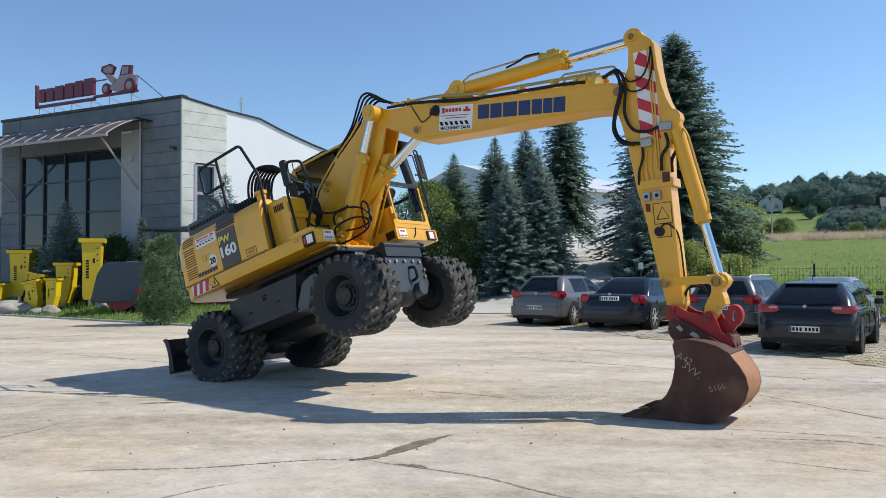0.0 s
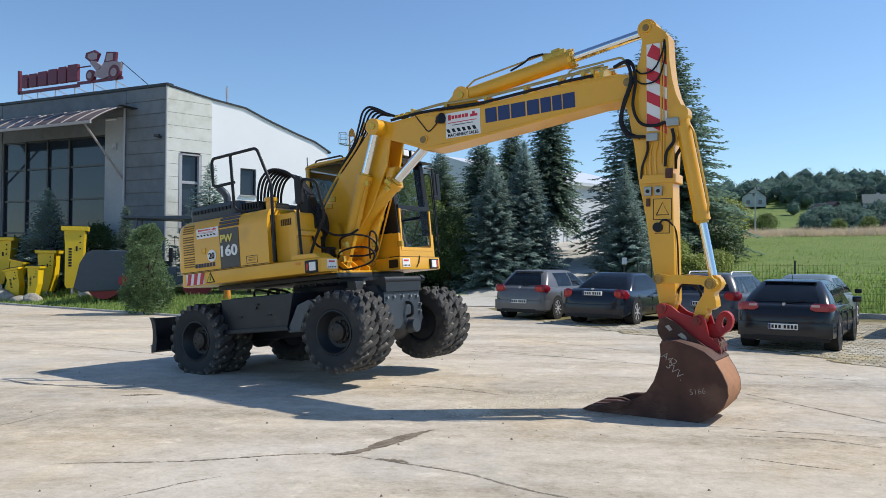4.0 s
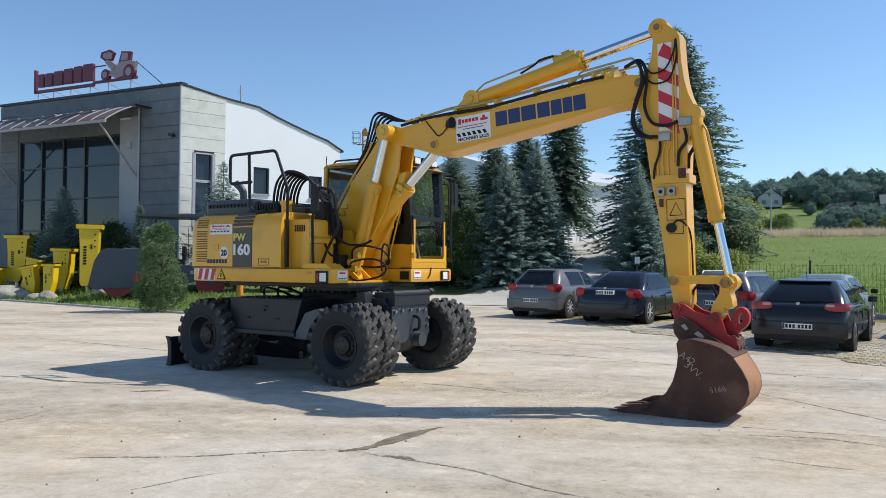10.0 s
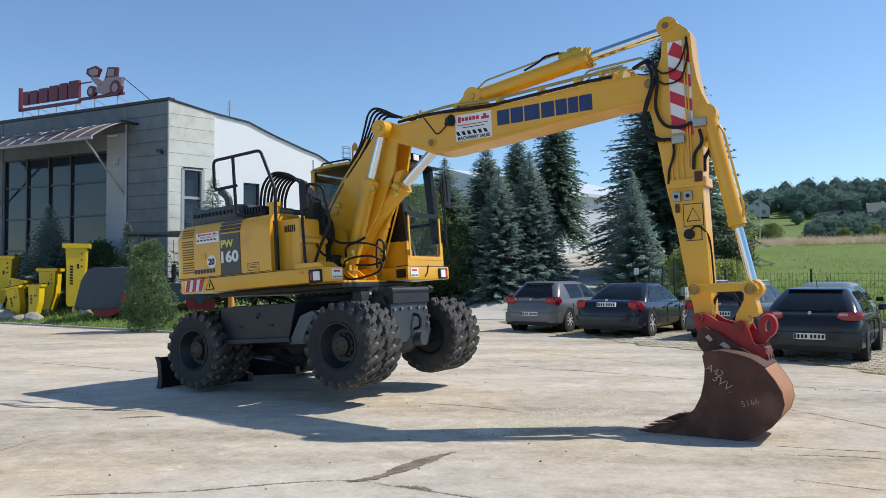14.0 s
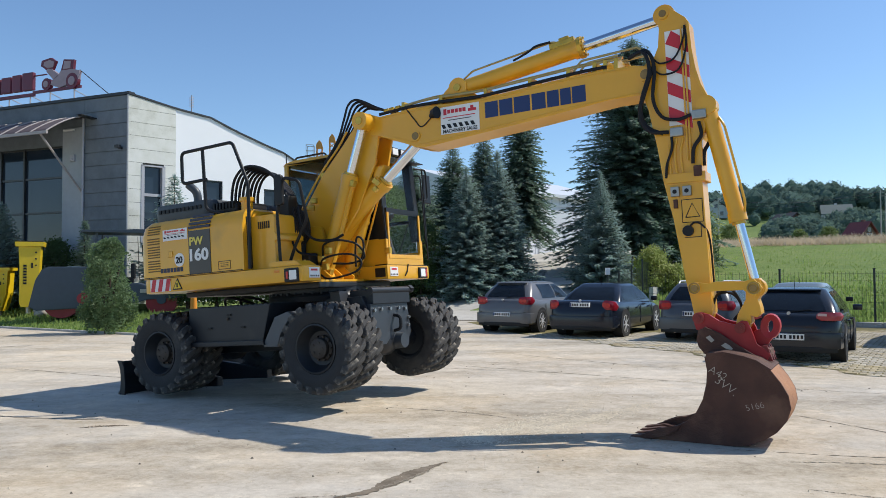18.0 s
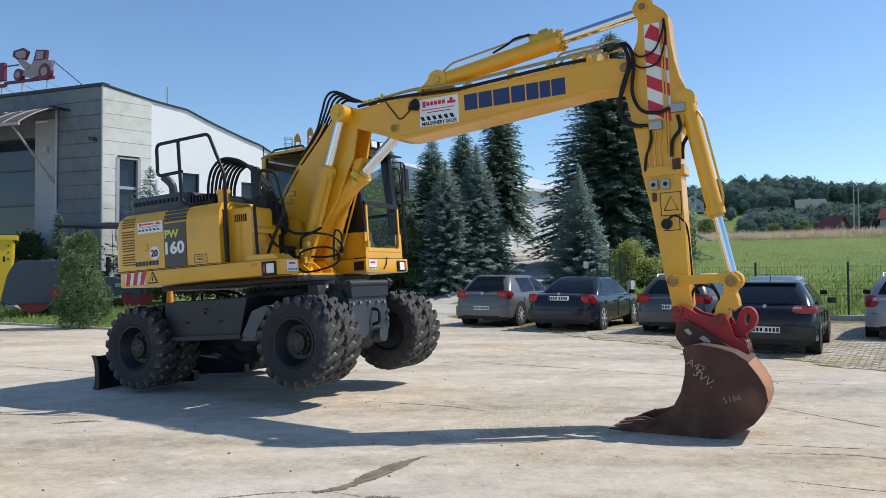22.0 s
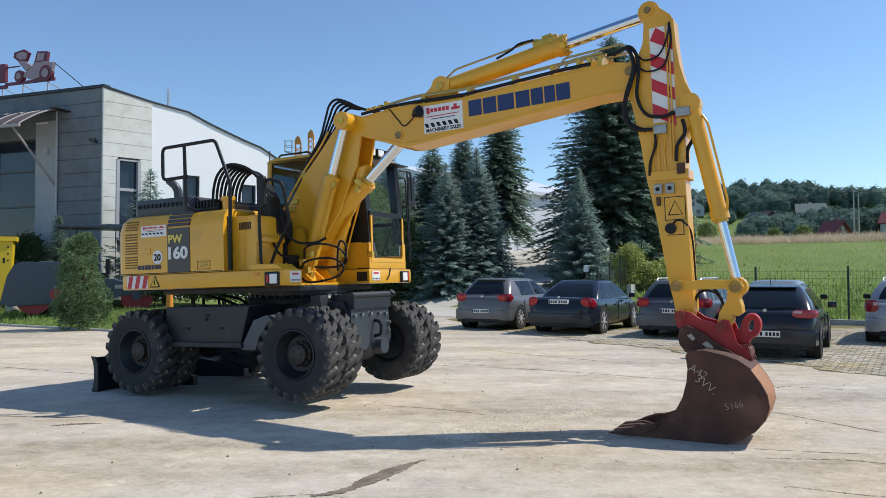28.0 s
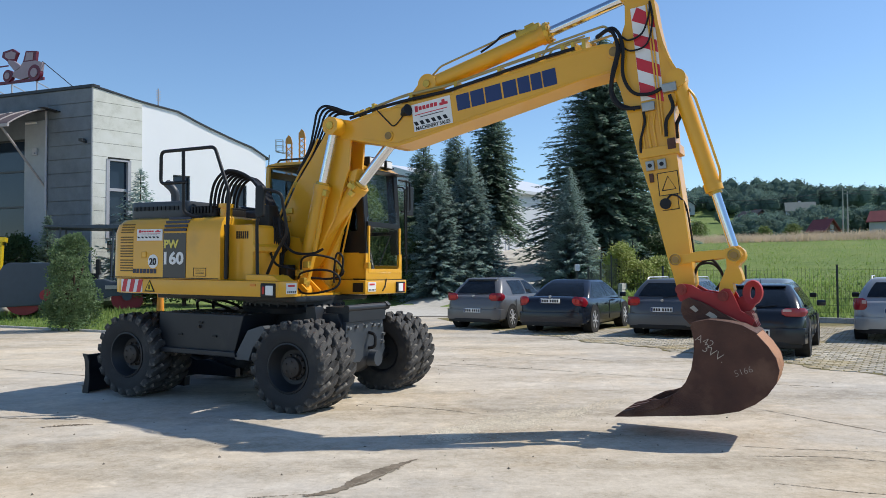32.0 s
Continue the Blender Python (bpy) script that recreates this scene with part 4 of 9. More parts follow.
def build_boom(ex):
    lo = part("lower_boom", prism([(0.38, 1.68), (0.29, 1.92), (0.37, 2.30), (0.67, 2.777), (0.92, 3.09), (1.10, 3.28), (1.26, 3.20), (1.34, 2.95), (1.30, 2.60), (1.14, 2.22), (0.86, 1.80), (0.72, 1.66)], -0.20, 0.20, 0.012), M_YELLOW, ex, "yellow lower boom section")
    for y in (-0.26, 0.202):
        part("boom_cheek", prism([(0.38, 1.68), (0.29, 1.92), (0.37, 2.30), (0.68, 2.777), (0.95, 3.09), (1.19, 3.39), (1.28, 3.49), (1.40, 3.52), (1.50, 3.44), (1.545, 3.22), (1.49, 2.85), (1.25, 2.30), (0.90, 1.78), (0.72, 1.66)], y, y + 0.058, 0.012), M_YELLOW, lo)
    part("boom_pin", smooth(add_cyl(cyl((1.381, -0.53, 3.398), (1.381, 0.50, 3.398), 0.068, seg=24), (1.381, -0.545, 3.398), (1.381, 0.52, 3.398), 0.045, seg=18)), M_YELLOW, lo)
    for y in (-0.55, 0.525):
        part("pin_cap", lathe([(0.001, -0.008), (0.034, -0.008), (0.04, 0.008), (0.001, 0.008)], (1.381, y, 3.398), 20), M_PINEND, lo, "dark steel pin end")
    part("foot_pin", cyl((0.61, -0.29, 1.863), (0.61, 0.29, 1.863), 0.09, seg=20), M_YELLOW, lo)
    part("foot_collar", lathe([(0.13, -0.275), (0.15, -0.27), (0.15, 0.27), (0.13, 0.275)], (0.61, 0, 1.863), 24), M_YELLOW, lo)
    part("boom_step", prism([(1.50, 2.62), (1.44, 2.60), (1.46, 2.84), (1.60, 2.86)], -0.18, 0.18, 0.01), M_YELLOW, lo)
    for k in range(4):
        y = -0.20 + 0.12 * k
        part("boom_pipe", tube(curve([(0.26, y, 2.02), (0.32, y, 2.34), (0.62, y, 2.80), (0.88, y, 3.11), (1.02, y, 3.32)], 6), 0.016, 8), M_HOSE if k % 2 else M_YELLOW, lo)
    for k in range(5):
        y = -0.20 + 0.07 * k
        part("knuckle_hose", tube(curve([(0.66, y, 2.90), (0.88, y, 3.22), (0.97 + 0.022 * k, y, 3.48), (1.03 + 0.03 * k, y, 3.66 - 0.016 * k), (1.14 + 0.024 * k, y, 3.725 - 0.022 * k), (1.30 + 0.014 * k, y, 3.68 - 0.016 * k), (1.46, y, 3.605), (1.60, y, 3.555), (1.70, y, 3.55)], 6), 0.017, 8), M_HOSE, lo)
    part("clamp", box(0.62, 0.72, -0.24, 0.24, 2.72, 2.80, 0.01), M_BRASS, lo)
    for x, z in ((0.50, 2.32), (0.55, 2.42)):
        part("pipe_elbow", box(x - 0.06, x + 0.05, -0.30, -0.20, z - 0.03, z + 0.04, 0.01), M_BRASS, lo)

    up = part("upper_boom", prism([(1.29, 3.34), (1.285, 3.44), (1.34, 3.50), (1.44, 3.50), (1.56, 3.465)] + BOOM_TOP[1:] + [(4.915, 3.772), (4.97, 3.735), (4.992, 3.65), (4.975, 3.56), (4.93, 3.49), (4.86, 3.462), (4.55, 3.44), (4.17, 3.37), (3.50, 3.252), (3.21, 3.205), (2.77, 3.132), (2.39, 3.068), (2.22, 3.046), (2.12, 3.055), (1.98, 3.10), (1.78, 3.16), (1.57, 3.215), (1.44, 3.24)], -0.25, 0.25, 0.012), M_YELLOW, ex, "long yellow upper boom section")
    wds = [0.20, 0.20, 0.24, 0.20, 0.17, 0.15, 0.19]
    x, L, tot = 0.0, 1.245, sum(wds)
    sheet = Matrix.Translation((3.06, -0.252, 3.345)) @ Matrix.Rotation(-math.atan2(0.105, 1.24), 4, "Y")
    for w in wds:
        w *= L / tot
        mk = box(x, x + w * 0.90, -0.003, 0.003, 0.0, 0.185, 0.0025)
        bmesh.ops.transform(mk, matrix=sheet, verts=mk.verts[:])
        part("maker_mark", mk, M_BLUE, up, "dark blue block of the maker mark")
        x += w
    put_text_plate(up, 2.46, 3.20, 0.52, 0.33, -0.252, "white dealer plate with hazard bars and lettering", 0.07)
    part("cylinder_pin", smooth(cyl((2.11, -0.275, 3.19), (2.11, 0.275, 3.19), 0.065, seg=20)), M_YELLOW, up)
    part("arm_pin", smooth(cyl((4.929, -0.29, 3.676), (4.929, 0.29, 3.676), 0.075, seg=20)), M_YELLOW, up)
    for x, z, y, r in ((2.11, 3.19, -0.278, 0.045), (4.929, 3.676, -0.294, 0.05)):
        part("pin_cap", lathe([(0.001, -0.006), (r, -0.006), (r + 0.004, 0.006), (0.001, 0.006)], (x, y, z), 20), M_PINEND, up, "dark steel pin end")
    part("weld_seam", tube([(1.75, -0.252, 3.20), (2.2, -0.252, 3.085), (2.77, -0.252, 3.165), (3.5, -0.252, 3.285), (4.17, -0.252, 3.40), (4.86, -0.252, 3.49)], 0.006, 5), M_YELLOW, up)
    part("weld_seam", tube([(x, -0.252, z - 0.03) for x, z in BOOM_TOP], 0.006, 5), M_YELLOW, up)
    part("work_lamp", add_cyl(cyl((2.36, -0.30, 3.44), (2.43, -0.33, 3.45), 0.055, 0.075, seg=16), (2.32, -0.26, 3.42), (2.37, -0.30, 3.44), 0.03, seg=10), M_BLACK, up)
    part("lamp_wire", tube(curve([(2.35, -0.27, 3.42), (2.20, -0.262, 3.30), (2.10, -0.262, 3.38), (1.95, -0.262, 3.55)], 5), 0.008, 6), M_HOSE, up)
    for y in (-0.15, 0.11):
        part("cylinder_bracket", prism([(2.20, 3.53), (2.36, 3.62), (2.54, 3.79), (2.62, 3.83), (2.70, 3.81), (2.76, 3.72), (3.02, 3.57)], y, y + 0.04, 0.008), M_YELLOW, up)
    part("bracket_pin", smooth(cyl((2.64, -0.19, 3.755), (2.64, 0.19, 3.755), 0.045, seg=16)), M_BRASS, up)
    # oil pipes in two layers along the top plate, with a hose beside them
    along_x = [1.62, 1.85, 2.10, 2.35, 2.60, 2.98, 3.35, 3.83, 4.16, 4.48, 4.66]
    for y, dz, mt in ((-0.21, 0.10, M_STEELPIPE), (-0.15, 0.12, M_YELLOW), (0.15, 0.12, M_STEELPIPE), (0.21, 0.10, M_YELLOW)):
        part("steel_pipe", tube(curve([(x, y, boom_top(x) + dz * min(1.0, 0.45 + (x - 1.6) * 0.7)) for x in along_x], 3), 0.017, 8), mt, up)
    part("pipe_hose", tube(curve([(x, -0.245, boom_top(x) + 0.03) for x in (1.56, 1.9, 2.3, 2.7, 2.98, 3.35, 3.83, 4.2, 4.5)], 5), 0.020, 8), M_HOSE, up)
    part("pipe_hose", tube(curve([(x, -0.20, boom_top(x) + 0.045) for x in (1.58, 1.9, 2.3, 2.7, 2.98, 3.35, 3.7)], 5), 0.014, 7), M_HOSE, up)
    for x in (1.90, 2.44, 3.04, 3.60, 4.06, 4.36, 4.48, 4.60):
        part("pipe_clamp", box(x - 0.022, x + 0.022, -0.23, 0.23, boom_top(x) - 0.005, boom_top(x) + 0.115, 0.006), M_BRASS, up)
    for x in (1.66, 1.74, 1.83):
        part("pipe_union", smooth(cyl((x - 0.03, -0.235, boom_top(x) + 0.055), (x + 0.03, -0.235, boom_top(x) + 0.065), 0.026, seg=8)), M_BRASS, up)
    for y in (-0.22, 0.22):
        part("pipe_guard", tube(bent([(4.12, y, 3.78), (4.20, y, 3.90), (4.84, y, 3.985), (4.90, y, 3.90)], 0.04), 0.013, 6), M_STEELPIPE, up)
        part("pipe_guard", tube(bent([(4.20, y, 3.79), (4.27, y, 3.87), (4.62, y, 3.92)], 0.04), 0.012, 6), M_STEELPIPE, up)

    arm = part("arm", prism([(5.085, 4.14), (5.062, 4.28), (5.08, 4.34), (5.13, 4.375), (5.19, 4.355), (5.36, 4.21), (5.385, 4.16), (5.40, 3.87), (5.425, 3.66), (5.468, 3.49), (5.525, 3.36), (5.55, 3.26), (5.545, 3.17), (5.50, 3.04), (5.455, 2.93), (5.435, 2.52), (5.46, 1.17), (5.43, 1.06), (5.36, 1.02), (5.29, 1.05), (5.255, 1.28), (5.215, 1.48), (5.125, 2.13), (5.045, 2.53), (5.0, 2.90), (4.93, 3.30), (4.87, 3.50), (4.86, 3.72), (4.93, 3.80), (5.01, 3.83), (5.065, 3.95)], -0.20, 0.20, 0.012), M_YELLOW, ex, "yellow dipper arm")
    st = part("warning_stripes", box(5.142, 5.375, -0.207, -0.199, 3.10, 4.095), M_WHITE, arm, "red and white warning stripes")
    for k in range(4):
        z = 3.965 - 0.262 * k
        top = min(4.094, z + 0.13)
        part("red_stripe", prism([(5.144, z), (5.373, z - 0.13), (5.373, z), (5.21 if top < z + 0.13 else 5.144, top)], -0.211, -0.204), M_SIGNRED, arm)
    part("top_pin", smooth(cyl((5.135, -0.225, 4.29), (5.135, 0.225, 4.29), 0.06, seg=20)), M_YELLOW, arm)
    for x, z, y in ((5.135, 4.29, -0.228), (5.49, 3.27, -0.224)):
        part("pin_cap", lathe([(0.001, -0.006), (0.036, -0.006), (0.04, 0.006), (0.001, 0.006)], (x, y, z), 20), M_PINEND, arm, "dark steel pin end")
    part("cylinder_boss", smooth(cyl((5.49, -0.22, 3.27), (5.49, 0.22, 3.27), 0.055, seg=18)), M_YELLOW, arm)
    part("front_flange", prism([(5.365, 4.19), (5.395, 4.15), (5.41, 3.87), (5.437, 3.66), (5.48, 3.49), (5.537, 3.36), (5.56, 3.26), (5.53, 3.26), (5.505, 3.35), (5.45, 3.48), (5.40, 3.66), (5.375, 3.87)], -0.23, -0.20, 0.005), M_YELLOW, arm)
    col = part("clamp_collar", box(5.06, 5.47, -0.225, 0.225, 2.50, 2.60, 0.01), M_YELLOW, arm)
    for x in (5.12, 5.24):
        part("coupling_block", box(x, x + 0.085, -0.26, -0.20, 2.36, 2.46, 0.008), M_GALV, arm, "zinc quick-coupler block")
        part("dark_cap", cyl((x + 0.042, -0.27, 2.41), (x + 0.042, -0.255, 2.41), 0.022, seg=12), M_BLACK, arm)
    part("dark_cap", cyl((5.27, -0.25, 2.00), (5.27, -0.195, 2.00), 0.055, seg=18), M_BLACK, arm)
    part("rust_coupling", box(5.14, 5.18, -0.24, -0.195, 2.24, 2.33, 0.006), M_RUST, arm)
    part("rust_coupling", box(5.36, 5.44, -0.25, -0.195, 2.55, 2.66, 0.01), M_RUST, arm)
    lab = part("caution_label", box(5.22, 5.42, -0.204, -0.2, 2.09, 2.32), M_YELLOW, arm)
    bm = bmesh.new()
    for a in ((5.215, 5.425, 2.085, 2.092), (5.215, 5.425, 2.318, 2.325), (5.215, 5.222, 2.09, 2.32), (5.418, 5.425, 2.09, 2.32), (5.23, 5.40, 1.93, 1.937), (5.393, 5.40, 1.93, 2.08)):
        add_box(bm, a[0], a[1], -0.207, -0.201, a[2], a[3])
    add_tube(bm, [(5.25, -0.206, 2.14), (5.32, -0.206, 2.28), (5.39, -0.206, 2.14), (5.25, -0.206, 2.14)], 0.006, 5)
    part("caution_frame", bm, M_BLACK, arm)
    part("distributor", box(5.38, 5.52, -0.29, -0.19, 3.13, 3.22, 0.012), M_GALV, arm, "zinc valve block")
    part("distributor", box(5.15, 5.28, -0.27, -0.20, 2.98, 3.07, 0.012), M_GALV, arm, "zinc valve block")
    for i, (pts, r) in enumerate((
        ([(4.76, -0.20, 3.89), (4.92, -0.27, 3.91), (4.98, -0.29, 3.70), (4.90, -0.30, 3.45), (4.86, -0.30, 3.22), (4.95, -0.29, 3.06), (5.14, -0.26, 3.03)], 0.021),
        ([(4.74, -0.14, 3.90), (4.95, -0.25, 3.92), (5.03, -0.27, 3.72), (5.00, -0.28, 3.40), (5.08, -0.27, 3.20), (5.24, -0.26, 3.15), (5.37, -0.26, 3.18)], 0.019),
        ([(4.74, -0.08, 3.91), (4.93, -0.22, 3.94), (5.02, -0.26, 3.78), (4.95, -0.28, 3.55), (4.87, -0.28, 3.3), (4.92, -0.27, 3.12), (5.08, -0.26, 3.02)], 0.018),
        ([(5.35, -0.23, 4.12), (5.33, -0.24, 3.98), (5.24, -0.25, 3.80), (5.10, -0.25, 3.76), (5.02, -0.24, 3.82)], 0.010),
        ([(5.35, -0.23, 4.12), (5.36, -0.24, 3.92), (5.28, -0.25, 3.68), (5.12, -0.25, 3.64), (5.02, -0.24, 3.70)], 0.010),
        ([(5.44, -0.25, 3.10), (5.46, -0.26, 2.96), (5.38, -0.26, 2.84), (5.36, -0.25, 2.68)], 0.019),
        ([(5.50, -0.05, 3.05), (5.52, -0.10, 2.92), (5.46, -0.12, 2.80), (5.45, -0.12, 2.66)], 0.020),
        ([(5.16, -0.24, 2.98), (5.16, -0.25, 2.86), (5.10, -0.24, 2.70), (5.08, -0.22, 2.56)], 0.014),
        ([(5.28, -0.24, 2.03), (5.34, -0.23, 2.08), (5.42, -0.22, 2.04), (5.46, -0.10, 1.90), (5.475, -0.08, 1.40)], 0.010))):
        part("arm_hose", tube(curve(pts, 6), r, 8), M_HOSE, arm)
    for x in (5.31, 5.34):
        part("steel_pipe", tube([(x, -0.215, 4.10), (x, -0.22, 3.60), (x, -0.22, 2.72)], 0.010, 6), M_YELLOW, arm)
    for x in (5.12, 5.18, 5.24):
        part("branch_pipe", tube(curve([(x + 0.03, -0.215, 2.96), (x, -0.22, 2.82), (x + 0.01, -0.22, 2.60)], 4), 0.012, 6), M_YELLOW, arm)
    part("link_pin", smooth(cyl((*LINK_ARM[:1], -0.30, LINK_ARM[1]), (LINK_ARM[0], 0.30, LINK_ARM[1]), 0.05, seg=18)), M_YELLOW, arm)
    for k in range(2):
        part("coupler_hose", tube(curve([(5.42, -0.05 + 0.08 * k, 1.18), (5.50, -0.06, 1.34), (5.64, -0.06 + 0.06 * k, 1.38 - 0.04 * k), (5.72, -0.05, 1.20), (5.64, -0.04, 1.08)], 6), 0.014, 7), M_HOSE, arm)

    # bucket, with its red quick coupler
    B0, B1 = -0.66, 0.0
    bk = new("bucket")
    bk.parent = ex
    back = [(4.72, -0.050), (5.00, -0.066), (5.37, -0.072), (5.61, -0.068), (5.79, -0.045), (5.93, 0.010), (6.045, 0.085), (6.135, 0.19), (6.175, 0.305), (6.16, 0.42), (6.105, 0.53), (6.022, 0.648), (5.91, 0.725), (5.80, 0.762)]
    mouth = [(5.62, 0.80), (5.45, 0.765), (5.466, 0.639), (5.453, 0.517), (5.41, 0.362), (5.342, 0.241), (5.248, 0.153), (5.11, 0.095), (5.03, 0.085), (4.88, 0.035), (4.76, -0.01)]
    for y in (B0, B1 - 0.025):
        part("side_plate", prism(back + mouth, y, y + 0.025, 0.004), M_RUST, bk, "rusty bucket side plate")
    bm = bmesh.new()
    ctr = Vector((5.7, 0, 0.35))
    outer, inner = [], []
    for i, (x, z) in enumerate(back):
        a, b = back[max(i - 1, 0)], back[min(i + 1, len(back) - 1)]
        nrm = Vector((-(b[1] - a[1]), 0, b[0] - a[0])).normalized() * 0.022
        outer.append((x, z)), inner.append((x + nrm.x, z + nrm.z))
    add_prism(bm, outer + inner[::-1], B0 + 0.026, B1 - 0.026)
    # shell rust is coloured lighter than the side plates, as if sunlit
    part("bucket_shell", smooth(bm, 30), M_RUST_LIT, bk, "rusty curved bucket shell in a sunlit orange tone")
    for i in range(4):
        y = B0 + 0.01 + (B1 - B0 - 0.11) / 3 * i
        part("tooth", prism([(4.62, -0.06), (4.70, -0.01), (4.90, 0.02), (5.02, 0.0), (5.02, -0.068), (4.80, -0.066)], y, y + 0.09, 0.006), M_RUST, bk)
    for y in (B0 - 0.024, B1):
        part("side_cutter", prism([(4.82, -0.03), (4.87, 0.035), (5.0, 0.085), (5.11, 0.10), (5.20, 0.125), (5.15, 0.06), (5.02, 0.0)], y, y + 0.024, 0.004), M_RUST, bk)
    ear = [(5.40, 0.765), (5.345, 0.84), (5.33, 0.91), (5.35, 1.0), (5.42, 1.03), (5.55, 0.97), (5.70, 0.86), (5.86, 0.755), (5.80, 0.735), (5.62, 0.78)]
    for y in (-0.375, -0.03):
        part("top_ear", prism(ear, y, y + 0.035, 0.006), M_RUST, bk)
    part("top_tube", smooth(cyl((5.42, -0.37, 0.90), (5.42, 0.0, 0.90), 0.085, seg=20)), M_RUST, bk)
    part("top_plate", prism([(5.45, 0.74), (5.47, 0.80), (5.62, 0.815), (5.80, 0.775), (5.91, 0.737), (6.03, 0.655), (6.02, 0.63), (5.80, 0.74), (5.62, 0.78)], B0 - 0.004, B1 + 0.004, 0.005), M_RUST, bk)
    for text, x, z, size, turn in (("A42", 5.475, 0.63, 0.105, 32), ("3VV.", 5.53, 0.53, 0.115, 38), ("5166", 5.80, 0.27, 0.085, -14)):
        lettering("chalk_mark", text, size, Matrix.Translation((x, B0 - 0.002, z)) @ Matrix.Rotation(radians(turn), 4, "Y") @ pose(0, 0, 0, 90), M_CHALK, bk, 0.001, -0.002)
    cheek = [(5.30, 1.06), (5.315, 1.145), (5.37, 1.172), (5.45, 1.15), (5.54, 1.085), (5.68, 1.045), (5.75, 1.085), (5.80, 1.075), (5.83, 1.0), (5.875, 0.855), (5.94, 0.81), (5.99, 0.755), (5.95, 0.69), (5.82, 0.72), (5.69, 0.81), (5.535, 0.92), (5.38, 0.985), (5.32, 1.0)]
    for y in (-0.30, 0.05):
        part("quick_coupler", prism(cheek, y, y + 0.045, 0.008), M_RED, bk, "red painted quick coupler cheek")
    part("coupler_body", prism([(5.40, 1.0), (5.60, 0.98), (5.80, 0.86), (5.90, 0.74), (5.80, 0.72), (5.60, 0.82), (5.44, 0.92)], -0.255, 0.05, 0.01), M_RED, bk)
    part("coupler_latch", prism([(5.86, 0.79), (5.93, 0.84), (5.985, 0.80), (5.995, 0.70), (5.90, 0.66), (5.85, 0.70)], -0.25, 0.04, 0.01), M_RUST, bk)
    for y in (-0.29, -0.16, -0.03):
        part("latch_rib", prism([(5.865, 0.70), (5.92, 0.845), (5.965, 0.84), (6.01, 0.69)], y, y + 0.03, 0.004), M_REDPIN, bk)
    for (x, z), r in ((TIP_PIN, 0.055), (COUPLER_PIN, 0.05)):
        part("coupler_pin", smooth(add_cyl(cyl((x, -0.33, z), (x, 0.12, z), r, seg=18), (x, -0.345, z), (x, 0.135, z), r * 0.45, seg=10)), M_REDPIN, bk)
    part("wear_patch", prism([(5.56, 0.85), (5.60, 0.877), (5.64, 0.85), (5.665, 0.82), (5.65, 0.795), (5.61, 0.815)], -0.386, -0.374, 0.003), M_CHALK, bk)
    part("wear_patch", prism([(5.42, 0.93), (5.46, 0.95), (5.50, 0.90), (5.47, 0.88)], -0.386, -0.374, 0.003), M_CHALK, bk)
    hook = bmesh.new()
    rows = []
    for k in range(20):
        a = 2 * math.pi * k / 20
        c, e = math.cos(a), math.sin(a)
        rows.append([hook.verts.new((5.985 + rx * c + 0.01 * e, y, 1.015 + rz * e)) for rx, rz, y in ((0.026, 0.058, -0.05), (0.026, 0.058, -0.13), (0.088, 0.115, -0.145), (0.098, 0.125, -0.09), (0.088, 0.115, -0.035))])
    for u, v in zip(rows, rows[1:] + rows[:1]):
        for j in range(5):
            hook.faces.new((u[j], u[(j + 1) % 5], v[(j + 1) % 5], v[j]))
    bmesh.ops.recalc_face_normals(hook, faces=hook.faces[:])
    part("lifting_eye", smooth(hook, 35), M_RED, bk, "red lifting eye")
    part("eye_root", prism([(5.80, 0.85), (5.83, 0.97), (5.91, 1.0), (5.96, 0.93), (6.0, 0.90), (5.96, 0.85), (5.90, 0.82)], -0.14, -0.04, 0.012), M_RED, bk)

    # bucket linkage
    la = part("link_bar", prism([(0.0, -0.06), (-0.06, 0.0), (0.0, 0.06), (0.12, 0.045), (0.20, 0.065), (0.38, 0.065), (0.45, 0.06), (0.551, 0.09), (0.63, 0.0), (0.551, -0.08), (0.45, -0.02), (0.20, -0.03), (0.12, -0.04)], -0.27, -0.215, 0.006), M_YELLOW, ex, "yellow bucket link")
    part("link_side", prism([(0.0, -0.06), (-0.06, 0.0), (0.0, 0.06), (0.12, 0.045), (0.20, 0.065), (0.38, 0.065), (0.45, 0.06), (0.551, 0.09), (0.63, 0.0), (0.551, -0.08), (0.45, -0.02), (0.20, -0.03), (0.12, -0.04)], 0.215, 0.27, 0.006), M_YELLOW, la)
    for s in (0.0, 0.551):
        part("link_boss", smooth(add_cyl(cyl((s, -0.295, 0), (s, 0.295, 0), 0.065 if s else 0.05, seg=18), (s, -0.31, 0), (s, 0.31, 0), 0.03, seg=12)), M_BRASS, la)
    for s in (0.0, 0.551):
        for y in (-0.325, 0.312):
            part("pin_cap", lathe([(0.001, 0.0), (0.034, 0.0), (0.036, 0.013), (0.001, 0.013)], (s, y, 0), 18), M_PINEND, la, "dark steel pin end")
            part("keeper_ring", lathe([(0.046, -0.003), (0.056, -0.003), (0.056, 0.016), (0.046, 0.016), (0.046, -0.003)], (s, y, 0), 20), M_PINEND, la)
    lp = part("push_link", prism([(-0.02, -0.10), (-0.10, 0.0), (-0.02, 0.08), (0.10, 0.055), (0.16, 0.10), (0.22, 0.13), (0.27, 0.10), (0.27, 0.04), (0.33, 0.07), (0.41, 0.055), (0.46, 0.0), (0.41, -0.06), (0.30, -0.075), (0.14, -0.05)], -0.14, 0.14, 0.01), M_YELLOW, ex, "yellow push link")
